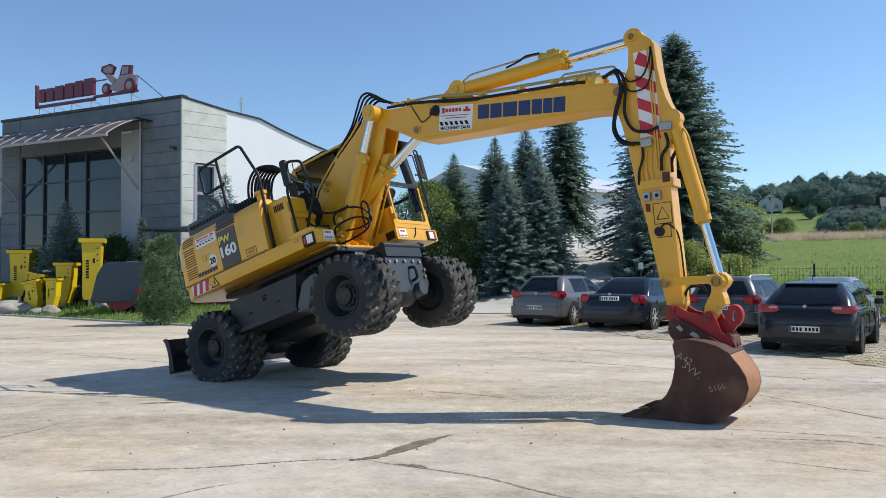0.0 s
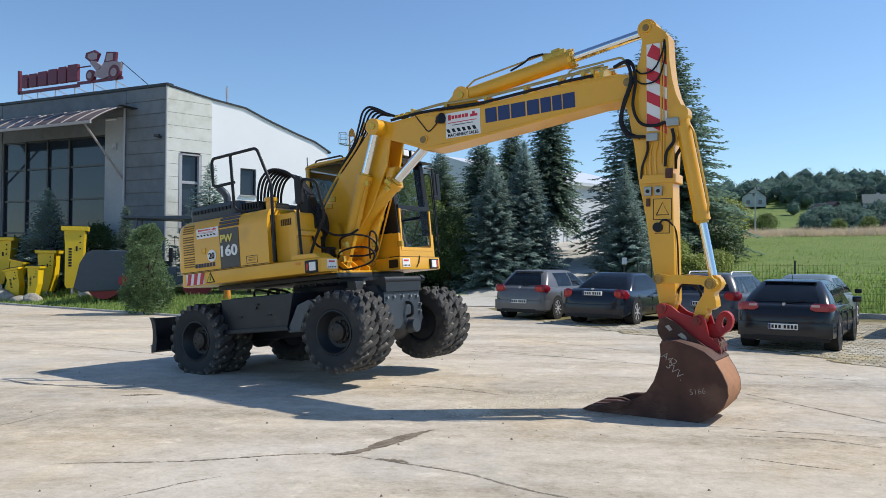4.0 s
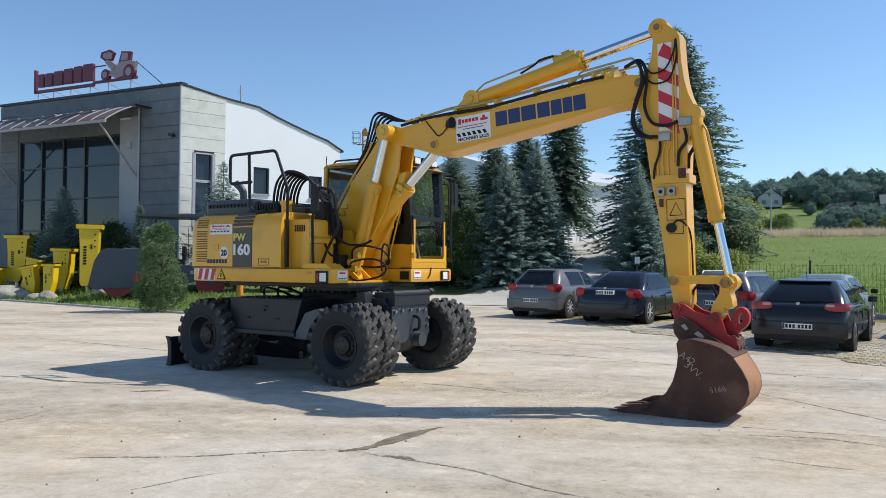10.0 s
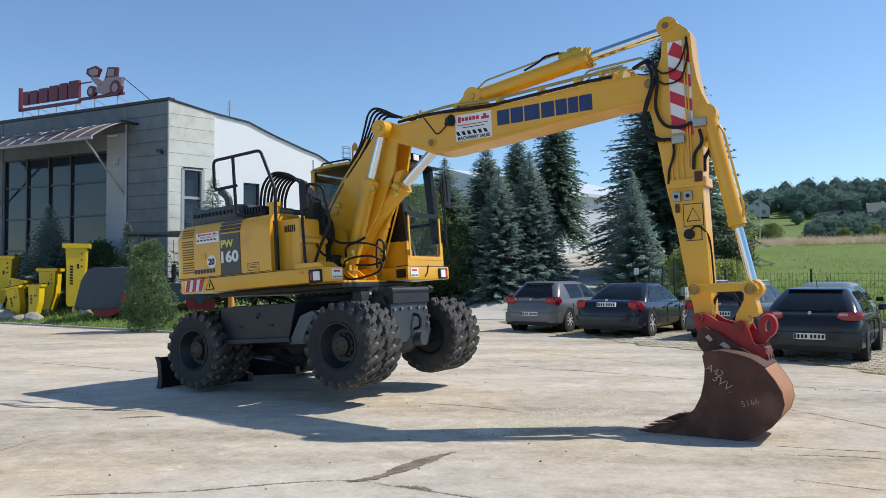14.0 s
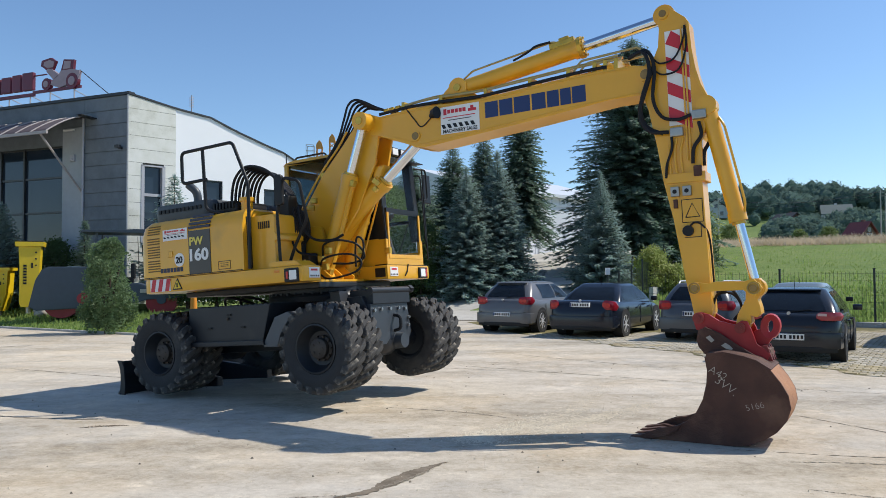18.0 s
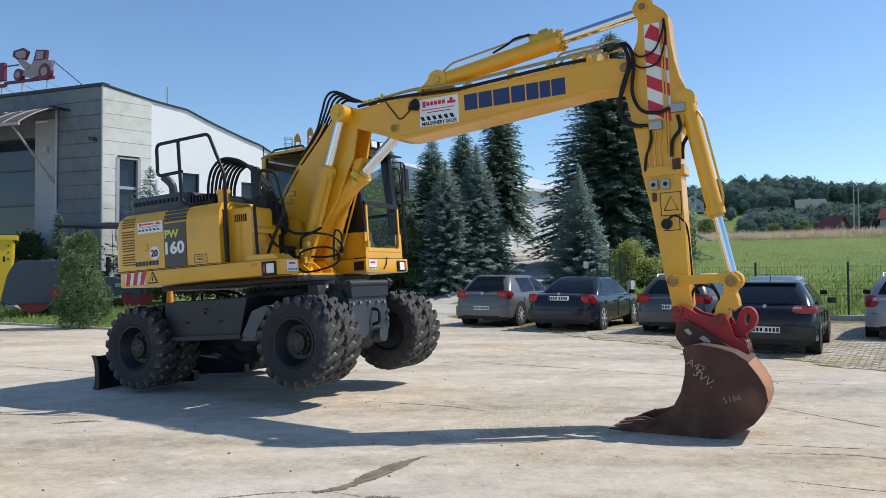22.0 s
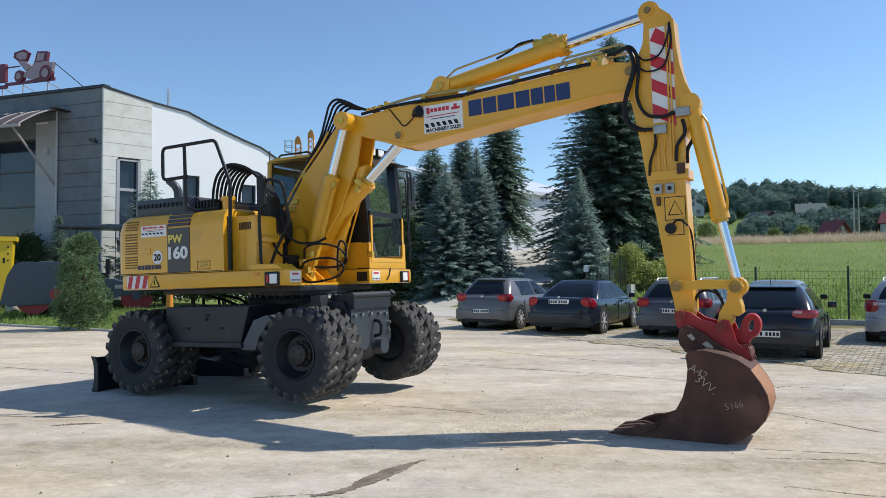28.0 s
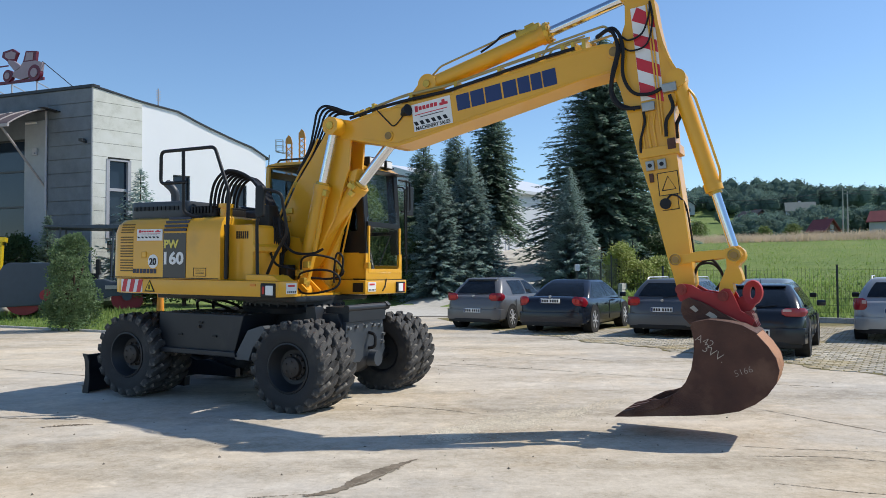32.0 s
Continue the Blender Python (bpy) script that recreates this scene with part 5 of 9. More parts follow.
    for ob, k, far in ((lo, 0.60, 1.2), (up, 0.68, 1.4), (arm, 0.75, 0.85), (la, 0.78, 1), (lp, 0.8, 1)):
        slim(ob, k, far)
    return lo, up, arm, bk, la, lp


M_STEELPIPE = mat("dull_yellow_pipe", (0.40, 0.30, 0.12), 0.4, 0.3, vary=0.2)
# mottled rust with the sun on the bucket's back put into its colour
M_RUST_LIT = mat("sunlit_orange_rust", (0.36, 0.17, 0.08), 0.75, 0.1, vary=0.35, scale=5, bump=0.4, bscale=60, dirt=(0.11, 0.05, 0.032), dirt_at=0.55)
M_PINEND = mat("greasy_pin_steel", (0.26, 0.16, 0.055), 0.4, 0.4, vary=0.3, scale=14)
M_CHALK = mat("chalk", (0.46, 0.40, 0.33), 0.9, vary=0.1)
M_REDPIN = mat("worn_red_pin", (0.22, 0.03, 0.025), 0.45, 0.3, vary=0.3, scale=12)


def build_ram(ex, name, barrel_len, rod_len, r, y, label, clevis=True):
    """A hydraulic ram in two rigid pieces along +x: the barrel from its foot, the rod ending at its eye."""
    b = part(name + "_barrel", smooth(add_cyl(cyl((0, 0, 0), (barrel_len, 0, 0), r, seg=24), (barrel_len - 0.09, 0, 0), (barrel_len, 0, 0), r * 1.14, seg=24)), M_YELLOW, ex, label)
    part("gland", smooth(cyl((barrel_len, 0, 0), (barrel_len + 0.03, 0, 0), r * 0.85, seg=20)), M_BRASS, b)
    part("foot_eye", smooth(cyl((0, -r * 1.1, 0), (0, r * 1.1, 0), r * 1.25, seg=20)), M_YELLOW, b)
    rod = part(name + "_rod", smooth(cyl((-rod_len, 0, 0), (-r * 0.8, 0, 0), r * 0.58, seg=20)), M_CHROME, ex, "bright chrome piston rod")
    part("rod_eye", smooth(cyl((0, -r * 1.1, 0), (0, r * 1.1, 0), r * 1.15, seg=20)), M_YELLOW, rod)
    return b, rod


excavator = thing("wheeled_excavator", "yellow wheeled excavator with dual tyres on concrete", "excavator")
blade = build_undercarriage(excavator)
build_superstructure(excavator)
build_cab(excavator)
lower, upper, arm, bucket, link_bar, push_link = build_boom(excavator)
lift_r = build_ram(excavator, "lift_ram", 1.40, 1.0, 0.098, -0.25, "yellow boom lift ram")
lift_l = build_ram(excavator, "lift_ram", 1.40, 1.0, 0.098, 0.25, "yellow boom lift ram")
pos_ram = build_ram(excavator, "boom_ram", 1.02, 0.9, 0.115, 0.0, "thick yellow boom adjusting ram")
arm_ram = build_ram(excavator, "arm_ram", 1.56, 1.35, 0.098, 0.0, "yellow arm ram on the boom")
bkt_ram = build_ram(excavator, "bucket_ram", 1.22, 0.9, 0.08, 0.0, "yellow bucket ram")
part("oil_pipe", tube(bent([(0.05, -0.03, 0.09), (0.20, -0.03, 0.16), (1.25, -0.03, 0.165), (1.32, -0.03, 0.12)], 0.04), 0.012, 7), M_STEELPIPE, arm_ram[0])
part("ram_hose", tube(curve([(0.75, -0.06, 0.10), (0.95, -0.08, 0.13), (1.05, -0.07, 0.17), (1.22, -0.04, 0.17)], 5), 0.013, 7), M_HOSE, arm_ram[0])
part("port_block", add_box(box(1.20, 1.50, -0.06, 0.06, 0.07, 0.145, 0.015), 1.32, 1.44, -0.05, 0.05, 0.13, 0.175, 0.012), M_BRASS, arm_ram[0])
part("gland_flange", smooth(cyl((1.53, 0, 0), (1.575, 0, 0), 0.125, seg=12), 25), M_BRASS, arm_ram[0])
for _k in range(8):
    part("flange_bolt", cyl((1.57, 0.105 * math.cos(_k * 0.785), 0.105 * math.sin(_k * 0.785)), (1.60, 0.105 * math.cos(_k * 0.785), 0.105 * math.sin(_k * 0.785)), 0.014, seg=6), M_BRASS, arm_ram[0])
part("oil_pipe", tube(bent([(0.15, -0.03, 0.08), (0.25, -0.06, 0.115), (1.05, -0.06, 0.115), (1.15, -0.03, 0.08)], 0.04), 0.013, 7), M_YELLOW, bkt_ram[0])
for _ram, _s in ((lift_r, -1), (lift_l, 1)):
    part("oil_pipe", tube(bent([(0.16, _s * 0.05, -0.07), (0.24, _s * 0.075, -0.118), (1.20, _s * 0.075, -0.118), (1.30, _s * 0.04, -0.09)], 0.04), 0.013, 7), M_YELLOW, _ram[0])
    part("port_block", box(1.27, 1.35, _s * 0.05 - 0.035, _s * 0.05 + 0.035, -0.14, -0.08, 0.008), M_BRASS, _ram[0])
    part("port_block", box(0.10, 0.18, _s * 0.05 - 0.04, _s * 0.05 + 0.04, -0.13, -0.06, 0.008), M_BRASS, _ram[0])
    part("pipe_band", smooth(cyl((0.80, 0, 0), (0.84, 0, 0), 0.106, seg=20)), M_YELLOW, _ram[0])
    part("rod_pin", smooth(cyl((0, -0.12, 0), (0, 0.12, 0), 0.05, seg=16)), M_BRASS, _ram[1])
part("oil_pipe", tube(bent([(0.14, -0.08, 0.09), (0.22, -0.10, 0.13), (0.80, -0.10, 0.13), (0.92, -0.06, 0.09)], 0.04), 0.015, 7), M_YELLOW, pos_ram[0])
for _x, _y, _z in ((0.92, -0.08, 0.13), (0.96, -0.11, 0.04), (1.0, -0.06, 0.13), (0.90, -0.12, -0.05), (0.98, -0.12, -0.02)):
    part("port_block", box(_x - 0.035, _x + 0.035, _y - 0.03, _y + 0.03, _z - 0.03, _z + 0.03, 0.008), M_BRASS, pos_ram[0])
part("loop_hose", tube(curve([(0.90, -0.60, 1.55), (1.00, -0.66, 1.62), (1.20, -0.62, 1.66), (1.38, -0.56, 1.64), (1.47, -0.52, 1.55), (1.42, -0.55, 1.44), (1.22, -0.62, 1.38), (1.02, -0.64, 1.37), (0.90, -0.60, 1.42)], 6), 0.0135, 8), M_HOSE, excavator)
part("loop_hose", tube(curve([(1.30, -0.40, 1.50), (1.33, -0.44, 1.70), (1.38, -0.46, 1.86), (1.45, -0.44, 1.82), (1.42, -0.40, 1.66), (1.33, -0.36, 1.56)], 6), 0.0135, 8), M_HOSE, excavator)
part("ram_hose", tube(curve([(0.10, -0.05, -0.02), (0.04, -0.16, 0.08), (-0.02, -0.2, 0.20), (0.02, -0.16, 0.34), (0.16, -0.10, 0.30)], 6), 0.02, 8), M_HOSE, lift_r[0])
part("swing_hose", tube(curve([(0.90, -0.55, 1.66), (0.98, -0.62, 1.80), (1.18, -0.60, 1.84), (1.36, -0.45, 1.78), (1.40, -0.35, 1.62), (1.24, -0.40, 1.55), (1.02, -0.50, 1.56)], 6), 0.014, 8), M_HOSE, excavator)
for _x, _y, _z in ((0.93, -0.62, 1.62), (1.0, -0.56, 1.72), (0.96, -0.58, 1.52), (1.32, -0.30, 1.70), (1.34, 0.30, 1.72)):
    part("ram_fitting", box(_x - 0.04, _x + 0.04, _y - 0.03, _y + 0.03, _z - 0.04, _z + 0.04, 0.01), M_BRASS, excavator)
for _s in (-1, 1):
    for _o in (-0.145, 0.115):
        part("ram_bracket", prism([(0.54, 1.36), (0.66, 1.52), (0.82, 1.53), (0.98, 1.40), (0.93, 1.27), (0.62, 1.27)], -0.12 + _s * 0.25 + _o, -0.12 + _s * 0.25 + _o + 0.03, 0.006), M_YELLOW, excavator)
    part("boom_mount", prism([(0.02, 1.36), (0.08, 1.68), (0.36, 1.98), (0.50, 2.10), (0.74, 2.06), (0.86, 1.70), (0.80, 1.36)], _s * 0.22 - 0.15, _s * 0.22 - 0.09, 0.006), M_YELLOW, excavator)


def turn2(p, q, deg):
    """Point p turned round q in the x-z plane, anticlockwise as seen with x to the right."""
    a = radians(deg)
    dx, dz = p[0] - q[0], p[1] - q[1]
    return (q[0] + dx * math.cos(a) - dz * math.sin(a), q[1] + dx * math.sin(a) + dz * math.cos(a))


def rigid(ref, now, deg):
    """The pose that takes the drawn point ref to now, turned by deg."""
    return Matrix.Translation((now[0], BOOM_Y, now[1])) @ Matrix.Rotation(-radians(deg), 4, "Y") @ Matrix.Translation((-ref[0], 0, -ref[1]))


def along(p, q, y):
    """A pose at p whose x axis points to q."""
    return Matrix.Translation((p[0], y + BOOM_Y, p[1])) @ Matrix.Rotation(-math.atan2(q[1] - p[1], q[0] - p[0]), 4, "Y")


def meet(p, rp, q, rq, side):
    """Where circles round p and q cross."""
    d = math.dist(p, q)
    a = (rp * rp - rq * rq + d * d) / (2 * d)
    h = math.sqrt(max(rp * rp - a * a, 0.0))
    ux, uz = (q[0] - p[0]) / d, (q[1] - p[1]) / d
    return (p[0] + a * ux - side * h * uz, p[1] + a * uz + side * h * ux)


def motions():
    rows = {k: [] for k in ("ex", "lo", "up", "arm", "bk", "la", "lp", "b0", "r0", "b1", "r1", "b2", "r2", "b3", "r3", "b4", "r4")}
    la_len, lp_len = math.dist(LINK_ARM, LINK_OUT), math.dist(LINK_OUT, COUPLER_PIN)
    base = Matrix.Translation((BASE_X, BASE_Y, 0)) @ Matrix.Rotation(radians(BASE_YAW), 4, "Z")
    for t, sh, lift, pitch, a1, a2, a3, a4 in JOINTS:
        rows["ex"].append((t, base @ Matrix.Translation((sh - AXLE, 0, WHEEL_R + lift)) @ Matrix.Rotation(-radians(pitch), 4, "Y") @ Matrix.Translation((AXLE, 0, -WHEEL_R))))
        kn = turn2(KNUCKLE, FOOT, a1)
        def on_up(p): return tuple(turn2(p, KNUCKLE, a2)[i] + kn[i] - KNUCKLE[i] for i in (0, 1))
        ap = on_up(ARM_PIN)
        def on_arm(p): return tuple(turn2(p, ARM_PIN, a3)[i] + ap[i] - ARM_PIN[i] for i in (0, 1))
        tp = on_arm(TIP_PIN)
        def on_bk(p): return tuple(turn2(p, TIP_PIN, a4)[i] + tp[i] - TIP_PIN[i] for i in (0, 1))
        rows["lo"].append((t, rigid(FOOT, FOOT, a1)))
        rows["up"].append((t, rigid(KNUCKLE, kn, a2)))
        rows["arm"].append((t, rigid(ARM_PIN, ap, a3)))
        rows["bk"].append((t, rigid(TIP_PIN, tp, a4)))
        p, q = on_arm(LINK_ARM), on_bk(COUPLER_PIN)
        m = meet(p, la_len, q, lp_len, 1)
        rows["la"].append((t, along(p, m, -0.09)))
        rows["lp"].append((t, along(m, q, -0.09)))
        lo_pin = turn2((1.381, 3.398), FOOT, a1)
        pos_foot = turn2((0.80, 1.98), FOOT, a1)
        for k, (f, e, y) in enumerate((((0.76, 1.37), lo_pin, -0.25), ((0.76, 1.37), lo_pin, 0.25), (pos_foot, on_up((2.11, 3.19)), 0.0), (on_up((2.64, 3.755)), on_arm((5.135, 4.29)), 0.0), (on_arm((5.52, 3.26)), m, -0.10))):
            rows["b%d" % k].append((t, along(f, e, y)))
            rows["r%d" % k].append((t, along(e, (2 * e[0] - f[0], 2 * e[1] - f[1]), y)))
    walk(excavator, rows["ex"])
    for ob, key in ((lower, "lo"), (upper, "up"), (arm, "arm"), (bucket, "bk"), (link_bar, "la"), (push_link, "lp")):
        walk(ob, rows[key])
    for k, ram in enumerate((lift_r, lift_l, pos_ram, arm_ram, bkt_ram)):
        walk(ram[0], rows["b%d" % k])
        walk(ram[1], rows["r%d" % k])
    walk(blade, [(t, pose(0, 0, 0) @ Matrix.Translation((0.17 * min(1, -d / 0.45), 0, d))) for t, d in BLADE])


# ---- land, yard and verge ----
def sstep(a, b, v):
    k = max(0.0, min(1.0, (v - a) / (b - a)))
    return k * k * (3 - 2 * k)


def rise(x, y):
    """Height of the land: a flat yard, a low verge on one side, a bank that climbs to a meadow behind."""
    s = x * 0.58 + y * 0.81 - 28.2 - 4.0 * (1 - sstep(1.0, 6.0, x))
    z = 0.125 * min(s, 30) + 0.035 * max(0, min(s - 30, 60)) if s > 0 else 0.0
    z *= sstep(-9, -1, x)
    d = (x + 8) * 0.56 + (y - 23.1) * 0.83
    return z + 0.6 * sstep(0.2, 6.0, d) * (1 - sstep(-7, -3, x))


def hills(x, y):
    if y < 120:
        return 0.0
    h = 23.0 + 4.0 * math.sin((x - 95) * 0.0135) + 2.2 * math.sin(x * 0.062 - 8.6) + 1.2 * math.sin(x * 0.15 + 2.0)
    return sstep(120, 380, y) * h * max(0.0, min(1.0, (x + 150) / 250.0))


def high(x, y):
    return rise(x, y) + hills(x, y)


def noise_mat(name, stops, scales, rough=0.9, bump=0.3, stretch=None, bdist=0.02):
    """Ground-like surface: a colour ramp over mixed noises of several sizes."""
    m = bpy.data.materials.new(name)
    m.use_nodes = True
    nt = m.node_tree
    b = nt.nodes["Principled BSDF"]
    b.inputs["Roughness"].default_value = rough
    b.inputs["Specular IOR Level"].default_value = 0.25
    tc = nt.nodes.new("ShaderNodeTexCoord")
    total = None
    for sc, amount in scales:
        mp = nt.nodes.new("ShaderNodeMapping")
        if stretch:
            mp.inputs["Rotation"].default_value = (0, 0, stretch[0])
            mp.inputs["Scale"].default_value = (stretch[1] if sc < 3 else 1, 1, 1)
        nt.links.new(tc.outputs["Object"], mp.inputs[0])
        n = nt.nodes.new("ShaderNodeTexNoise")
        n.inputs["Scale"].default_value, n.inputs["Detail"].default_value, n.inputs["Roughness"].default_value = sc, 7, 0.62
        nt.links.new(mp.outputs[0], n.inputs["Vector"])
        mu = nt.nodes.new("ShaderNodeMath")
        mu.operation = "MULTIPLY_ADD"
        nt.links.new(n.outputs[0], mu.inputs[0])
        mu.inputs[1].default_value = amount
        if total is None:
            mu.inputs[2].default_value = 0.5 - 0.5 * sum(a for _, a in scales)
        else:
            nt.links.new(total, mu.inputs[2])
        total = mu.outputs[0]
    ramp = nt.nodes.new("ShaderNodeValToRGB")
    els = ramp.color_ramp.elements
    while len(els) < len(stops):
        els.new(0.5)
    for e, (p, c) in zip(els, stops):
        e.position, e.color = p, (*c, 1)
    nt.links.new(total, ramp.inputs[0])
    nt.links.new(ramp.outputs[0], b.inputs["Base Color"])
    bp = nt.nodes.new("ShaderNodeBump")
    bp.inputs["Strength"].default_value, bp.inputs["Distance"].default_value = bump, bdist
    nt.links.new(total, bp.inputs["Height"])
    nt.links.new(bp.outputs[0], b.inputs["Normal"])
    return m


M_YARD = noise_mat("worn_yard_concrete", [(0.16, (0.305, 0.262, 0.20)), (0.36, (0.44, 0.386, 0.306)), (0.54, (0.535, 0.476, 0.39)), (0.80, (0.635, 0.575, 0.482))],
                   [(0.22, 1.3), (1.0, 0.9), (4.5, 0.7), (20.0, 0.55), (70.0, 0.35)], 0.9, 0.3, (0.35, 0.35))
def weather(m, scale, lo, hi, tint, detail=10, rough=0.7, streak=None):
    """Lays a patchy stain of its own shape over a surface: noise between lo and hi shifts the colour by tint."""
    nt = m.node_tree
    b = nt.nodes["Principled BSDF"]
    src = b.inputs["Base Color"].links[0].from_socket
    tc = nt.nodes.new("ShaderNodeTexCoord")
    n = nt.nodes.new("ShaderNodeTexNoise")
    n.inputs["Scale"].default_value, n.inputs["Detail"].default_value, n.inputs["Roughness"].default_value = scale, detail, rough
    if streak:
        mp = nt.nodes.new("ShaderNodeMapping")
        mp.inputs["Rotation"].default_value, mp.inputs["Scale"].default_value = (0, 0, streak[0]), (streak[1], 1, 1)
        nt.links.new(tc.outputs["Object"], mp.inputs[0])
        nt.links.new(mp.outputs[0], n.inputs["Vector"])
    else:
        nt.links.new(tc.outputs["Object"], n.inputs["Vector"])
    r = nt.nodes.new("ShaderNodeMapRange")
    r.inputs[1].default_value, r.inputs[2].default_value = lo, hi
    nt.links.new(n.outputs[0], r.inputs[0])
    mul = nt.nodes.new("ShaderNodeVectorMath")
    mul.operation, mul.inputs[1].default_value = "MULTIPLY", tint
    nt.links.new(src, mul.inputs[0])
    mix = nt.nodes.new("ShaderNodeMix")
    mix.data_type = "RGBA"
    nt.links.new(r.outputs[0], mix.inputs[0])
    nt.links.new(src, mix.inputs[6])
    nt.links.new(mul.outputs[0], mix.inputs[7])
    nt.links.new(mix.outputs[2], b.inputs["Base Color"])


weather(M_YARD, 0.16, 0.40, 0.62, (1.03, 0.995, 0.93), 3, 0.5)
weather(M_YARD, 0.9, 0.55, 0.63, (0.92, 0.92, 0.915))
weather(M_YARD, 1.7, 0.57, 0.62, (1.12, 1.12, 1.11))
weather(M_YARD, 0.5, 0.62, 0.68, (0.92, 0.89, 0.85))
weather(M_YARD, 0.35, 0.50, 0.60, (1.05, 1.01, 0.95), 6, 0.6)
weather(M_YARD, 3.2, 0.58, 0.66, (0.90, 0.895, 0.88), 6, 0.75)
weather(M_YARD, 7.0, 0.63, 0.68, (1.13, 1.13, 1.12), 6, 0.7)
weather(M_YARD, 1.6, 0.56, 0.66, (0.87, 0.85, 0.81), 8, 0.65, (0.30, 0.32))
weather(M_YARD, 2.6, 0.60, 0.64, (1.13, 1.13, 1.13), 8, 0.7, (0.42, 0.38))
weather(M_YARD, 0.75, 0.58, 0.61, (0.88, 0.86, 0.82), 12, 0.78)
weather(M_YARD, 0.28, 0.52, 0.56, (0.91, 0.925, 0.95), 9, 0.62)
weather(M_YARD, 1.15, 0.64, 0.655, (1.16, 1.165, 1.17), 10, 0.72)
weather(M_YARD, 14.0, 0.66, 0.70, (0.72, 0.70, 0.66), 4, 0.6)
M_MEADOW = noise_mat("mown_meadow", [(0.22, (0.085, 0.135, 0.032)), (0.45, (0.130, 0.192, 0.046)), (0.62, (0.172, 0.225, 0.058)), (0.82, (0.235, 0.245, 0.095))],
                     [(0.05, 0.6), (0.35, 0.5), (2.5, 0.8), (14.0, 1.2)], 0.95, 0.8)
M_DRY = leaf("bleached_grass", (0.56, 0.45, 0.32), 0.35, 0.4, 0.45)
M_ASPHALT = noise_mat("grey_driveway", [(0.3, (0.40, 0.375, 0.325)), (0.7, (0.56, 0.53, 0.465))], [(0.3, 1.0), (3.0, 0.8), (30, 0.5)], 0.9, 0.3)
M_SOIL = noise_mat("dry_soil", [(0.3, (0.13, 0.10, 0.065)), (0.7, (0.26, 0.21, 0.14))], [(1.0, 1.0), (9.0, 0.8)], 0.95, 0.6)
M_KERB = noise_mat("kerb_concrete", [(0.3, (0.33, 0.32, 0.30)), (0.7, (0.50, 0.49, 0.46))], [(2.0, 1.0), (20.0, 0.8)], 0.9, 0.3)
M_PAVER = noise_mat("grey_pavers", [(0.3, (0.32, 0.28, 0.21)), (0.5, (0.44, 0.395, 0.31)), (0.7, (0.53, 0.485, 0.40))], [(0.5, 1.0), (3.0, 1.0), (25.0, 0.6)], 0.9, 0.3)
weather(M_PAVER, 0.55, 0.50, 0.60, (0.92, 0.82, 0.58), 8, 0.7)
M_JOINT = noise_mat("mossy_joint_soil", [(0.3, (0.12, 0.105, 0.04)), (0.7, (0.24, 0.20, 0.09))], [(2.0, 1.0), (20.0, 0.8)], 0.95, 0.4)
M_STAIN = noise_mat("damp_brown_crack_fill", [(0.3, (0.15, 0.12, 0.085)), (0.7, (0.25, 0.205, 0.15))], [(4.0, 1.0), (25.0, 0.8)], 0.85, 0.4)
M_GRIT = mat("stone_chips", (0.60, 0.53, 0.41), 0.95, vary=0.3, scale=3)
M_FADED = noise_mat("crumbly_joint_fill", [(0.3, (0.24, 0.205, 0.15)), (0.7, (0.46, 0.41, 0.32))], [(3.0, 1.0), (20.0, 0.8)], 0.95, 0.3)
M_CRACK = mat("crack_grime", (0.25, 0.212, 0.155), 0.95, vary=0.3, scale=10)


def land():
    xs = sorted(set([-2500, -1500, -900, -500, -300, -190, -130, -95, -75] + list(range(-62, 74, 2)) + [80, 90, 102, 116, 134, 156, 180, 210, 250, 300, 370, 460, 600, 900, 1500, 2500]))
    ys = sorted(set([-1500, -600, -250, -100, -50] + list(range(-32, 90, 2)) + [94, 100, 108, 118, 130, 145, 160, 180, 200, 225, 250, 280, 310, 345, 385, 430, 500, 650, 900, 1400, 2500]))
    bm = bmesh.new()
    grid = [[bm.verts.new((x, y, high(x, y) - 0.05)) for x in xs] for y in ys]
    for a, b in zip(grid, grid[1:]):
        for k in range(len(xs) - 1):
            bm.faces.new((a[k], a[k + 1], b[k + 1], b[k]))
    return smooth(bm, 60)


def flat_patch(name, outline, z, material, label="", step=0.0):
    bm = bmesh.new()
    bm.faces.new([bm.verts.new((x, y, z)) for x, y in outline])
    bmesh.ops.recalc_face_normals(bm, faces=bm.faces[:])
    if bm.faces[:][0].normal.z < 0:
        bmesh.ops.reverse_faces(bm, faces=bm.faces[:])
    bmesh.ops.triangulate(bm, faces=bm.faces[:])
    return tagged(part(name, bm, material), label, name.replace("_", " "), kind="structure")


tagged(part("ground", land(), M_MEADOW), "green mown meadow rising to wooded hills", "ground", kind="structure")
YARD = [(-70, 64.8), (-16.9, 29.0), (-8, 23.05), (-5.0, 21.3), (-4.2, 23.0), (-6.0, 37.5), (-2.0, 38.6), (1.5, 38.2), (4.6, 32.6), (6.6, 28.5), (12, 24.6), (40, 4.57), (70, -17), (70, -50), (-70, -50)]
flat_patch("yard", YARD, 0.0, M_YARD, "worn pale concrete yard with cracks and dust")
PARK_EDGE = [(2.4, 22.3), (5.4, 15.9), (8.25, 9.6), (11.5, 2.0)]


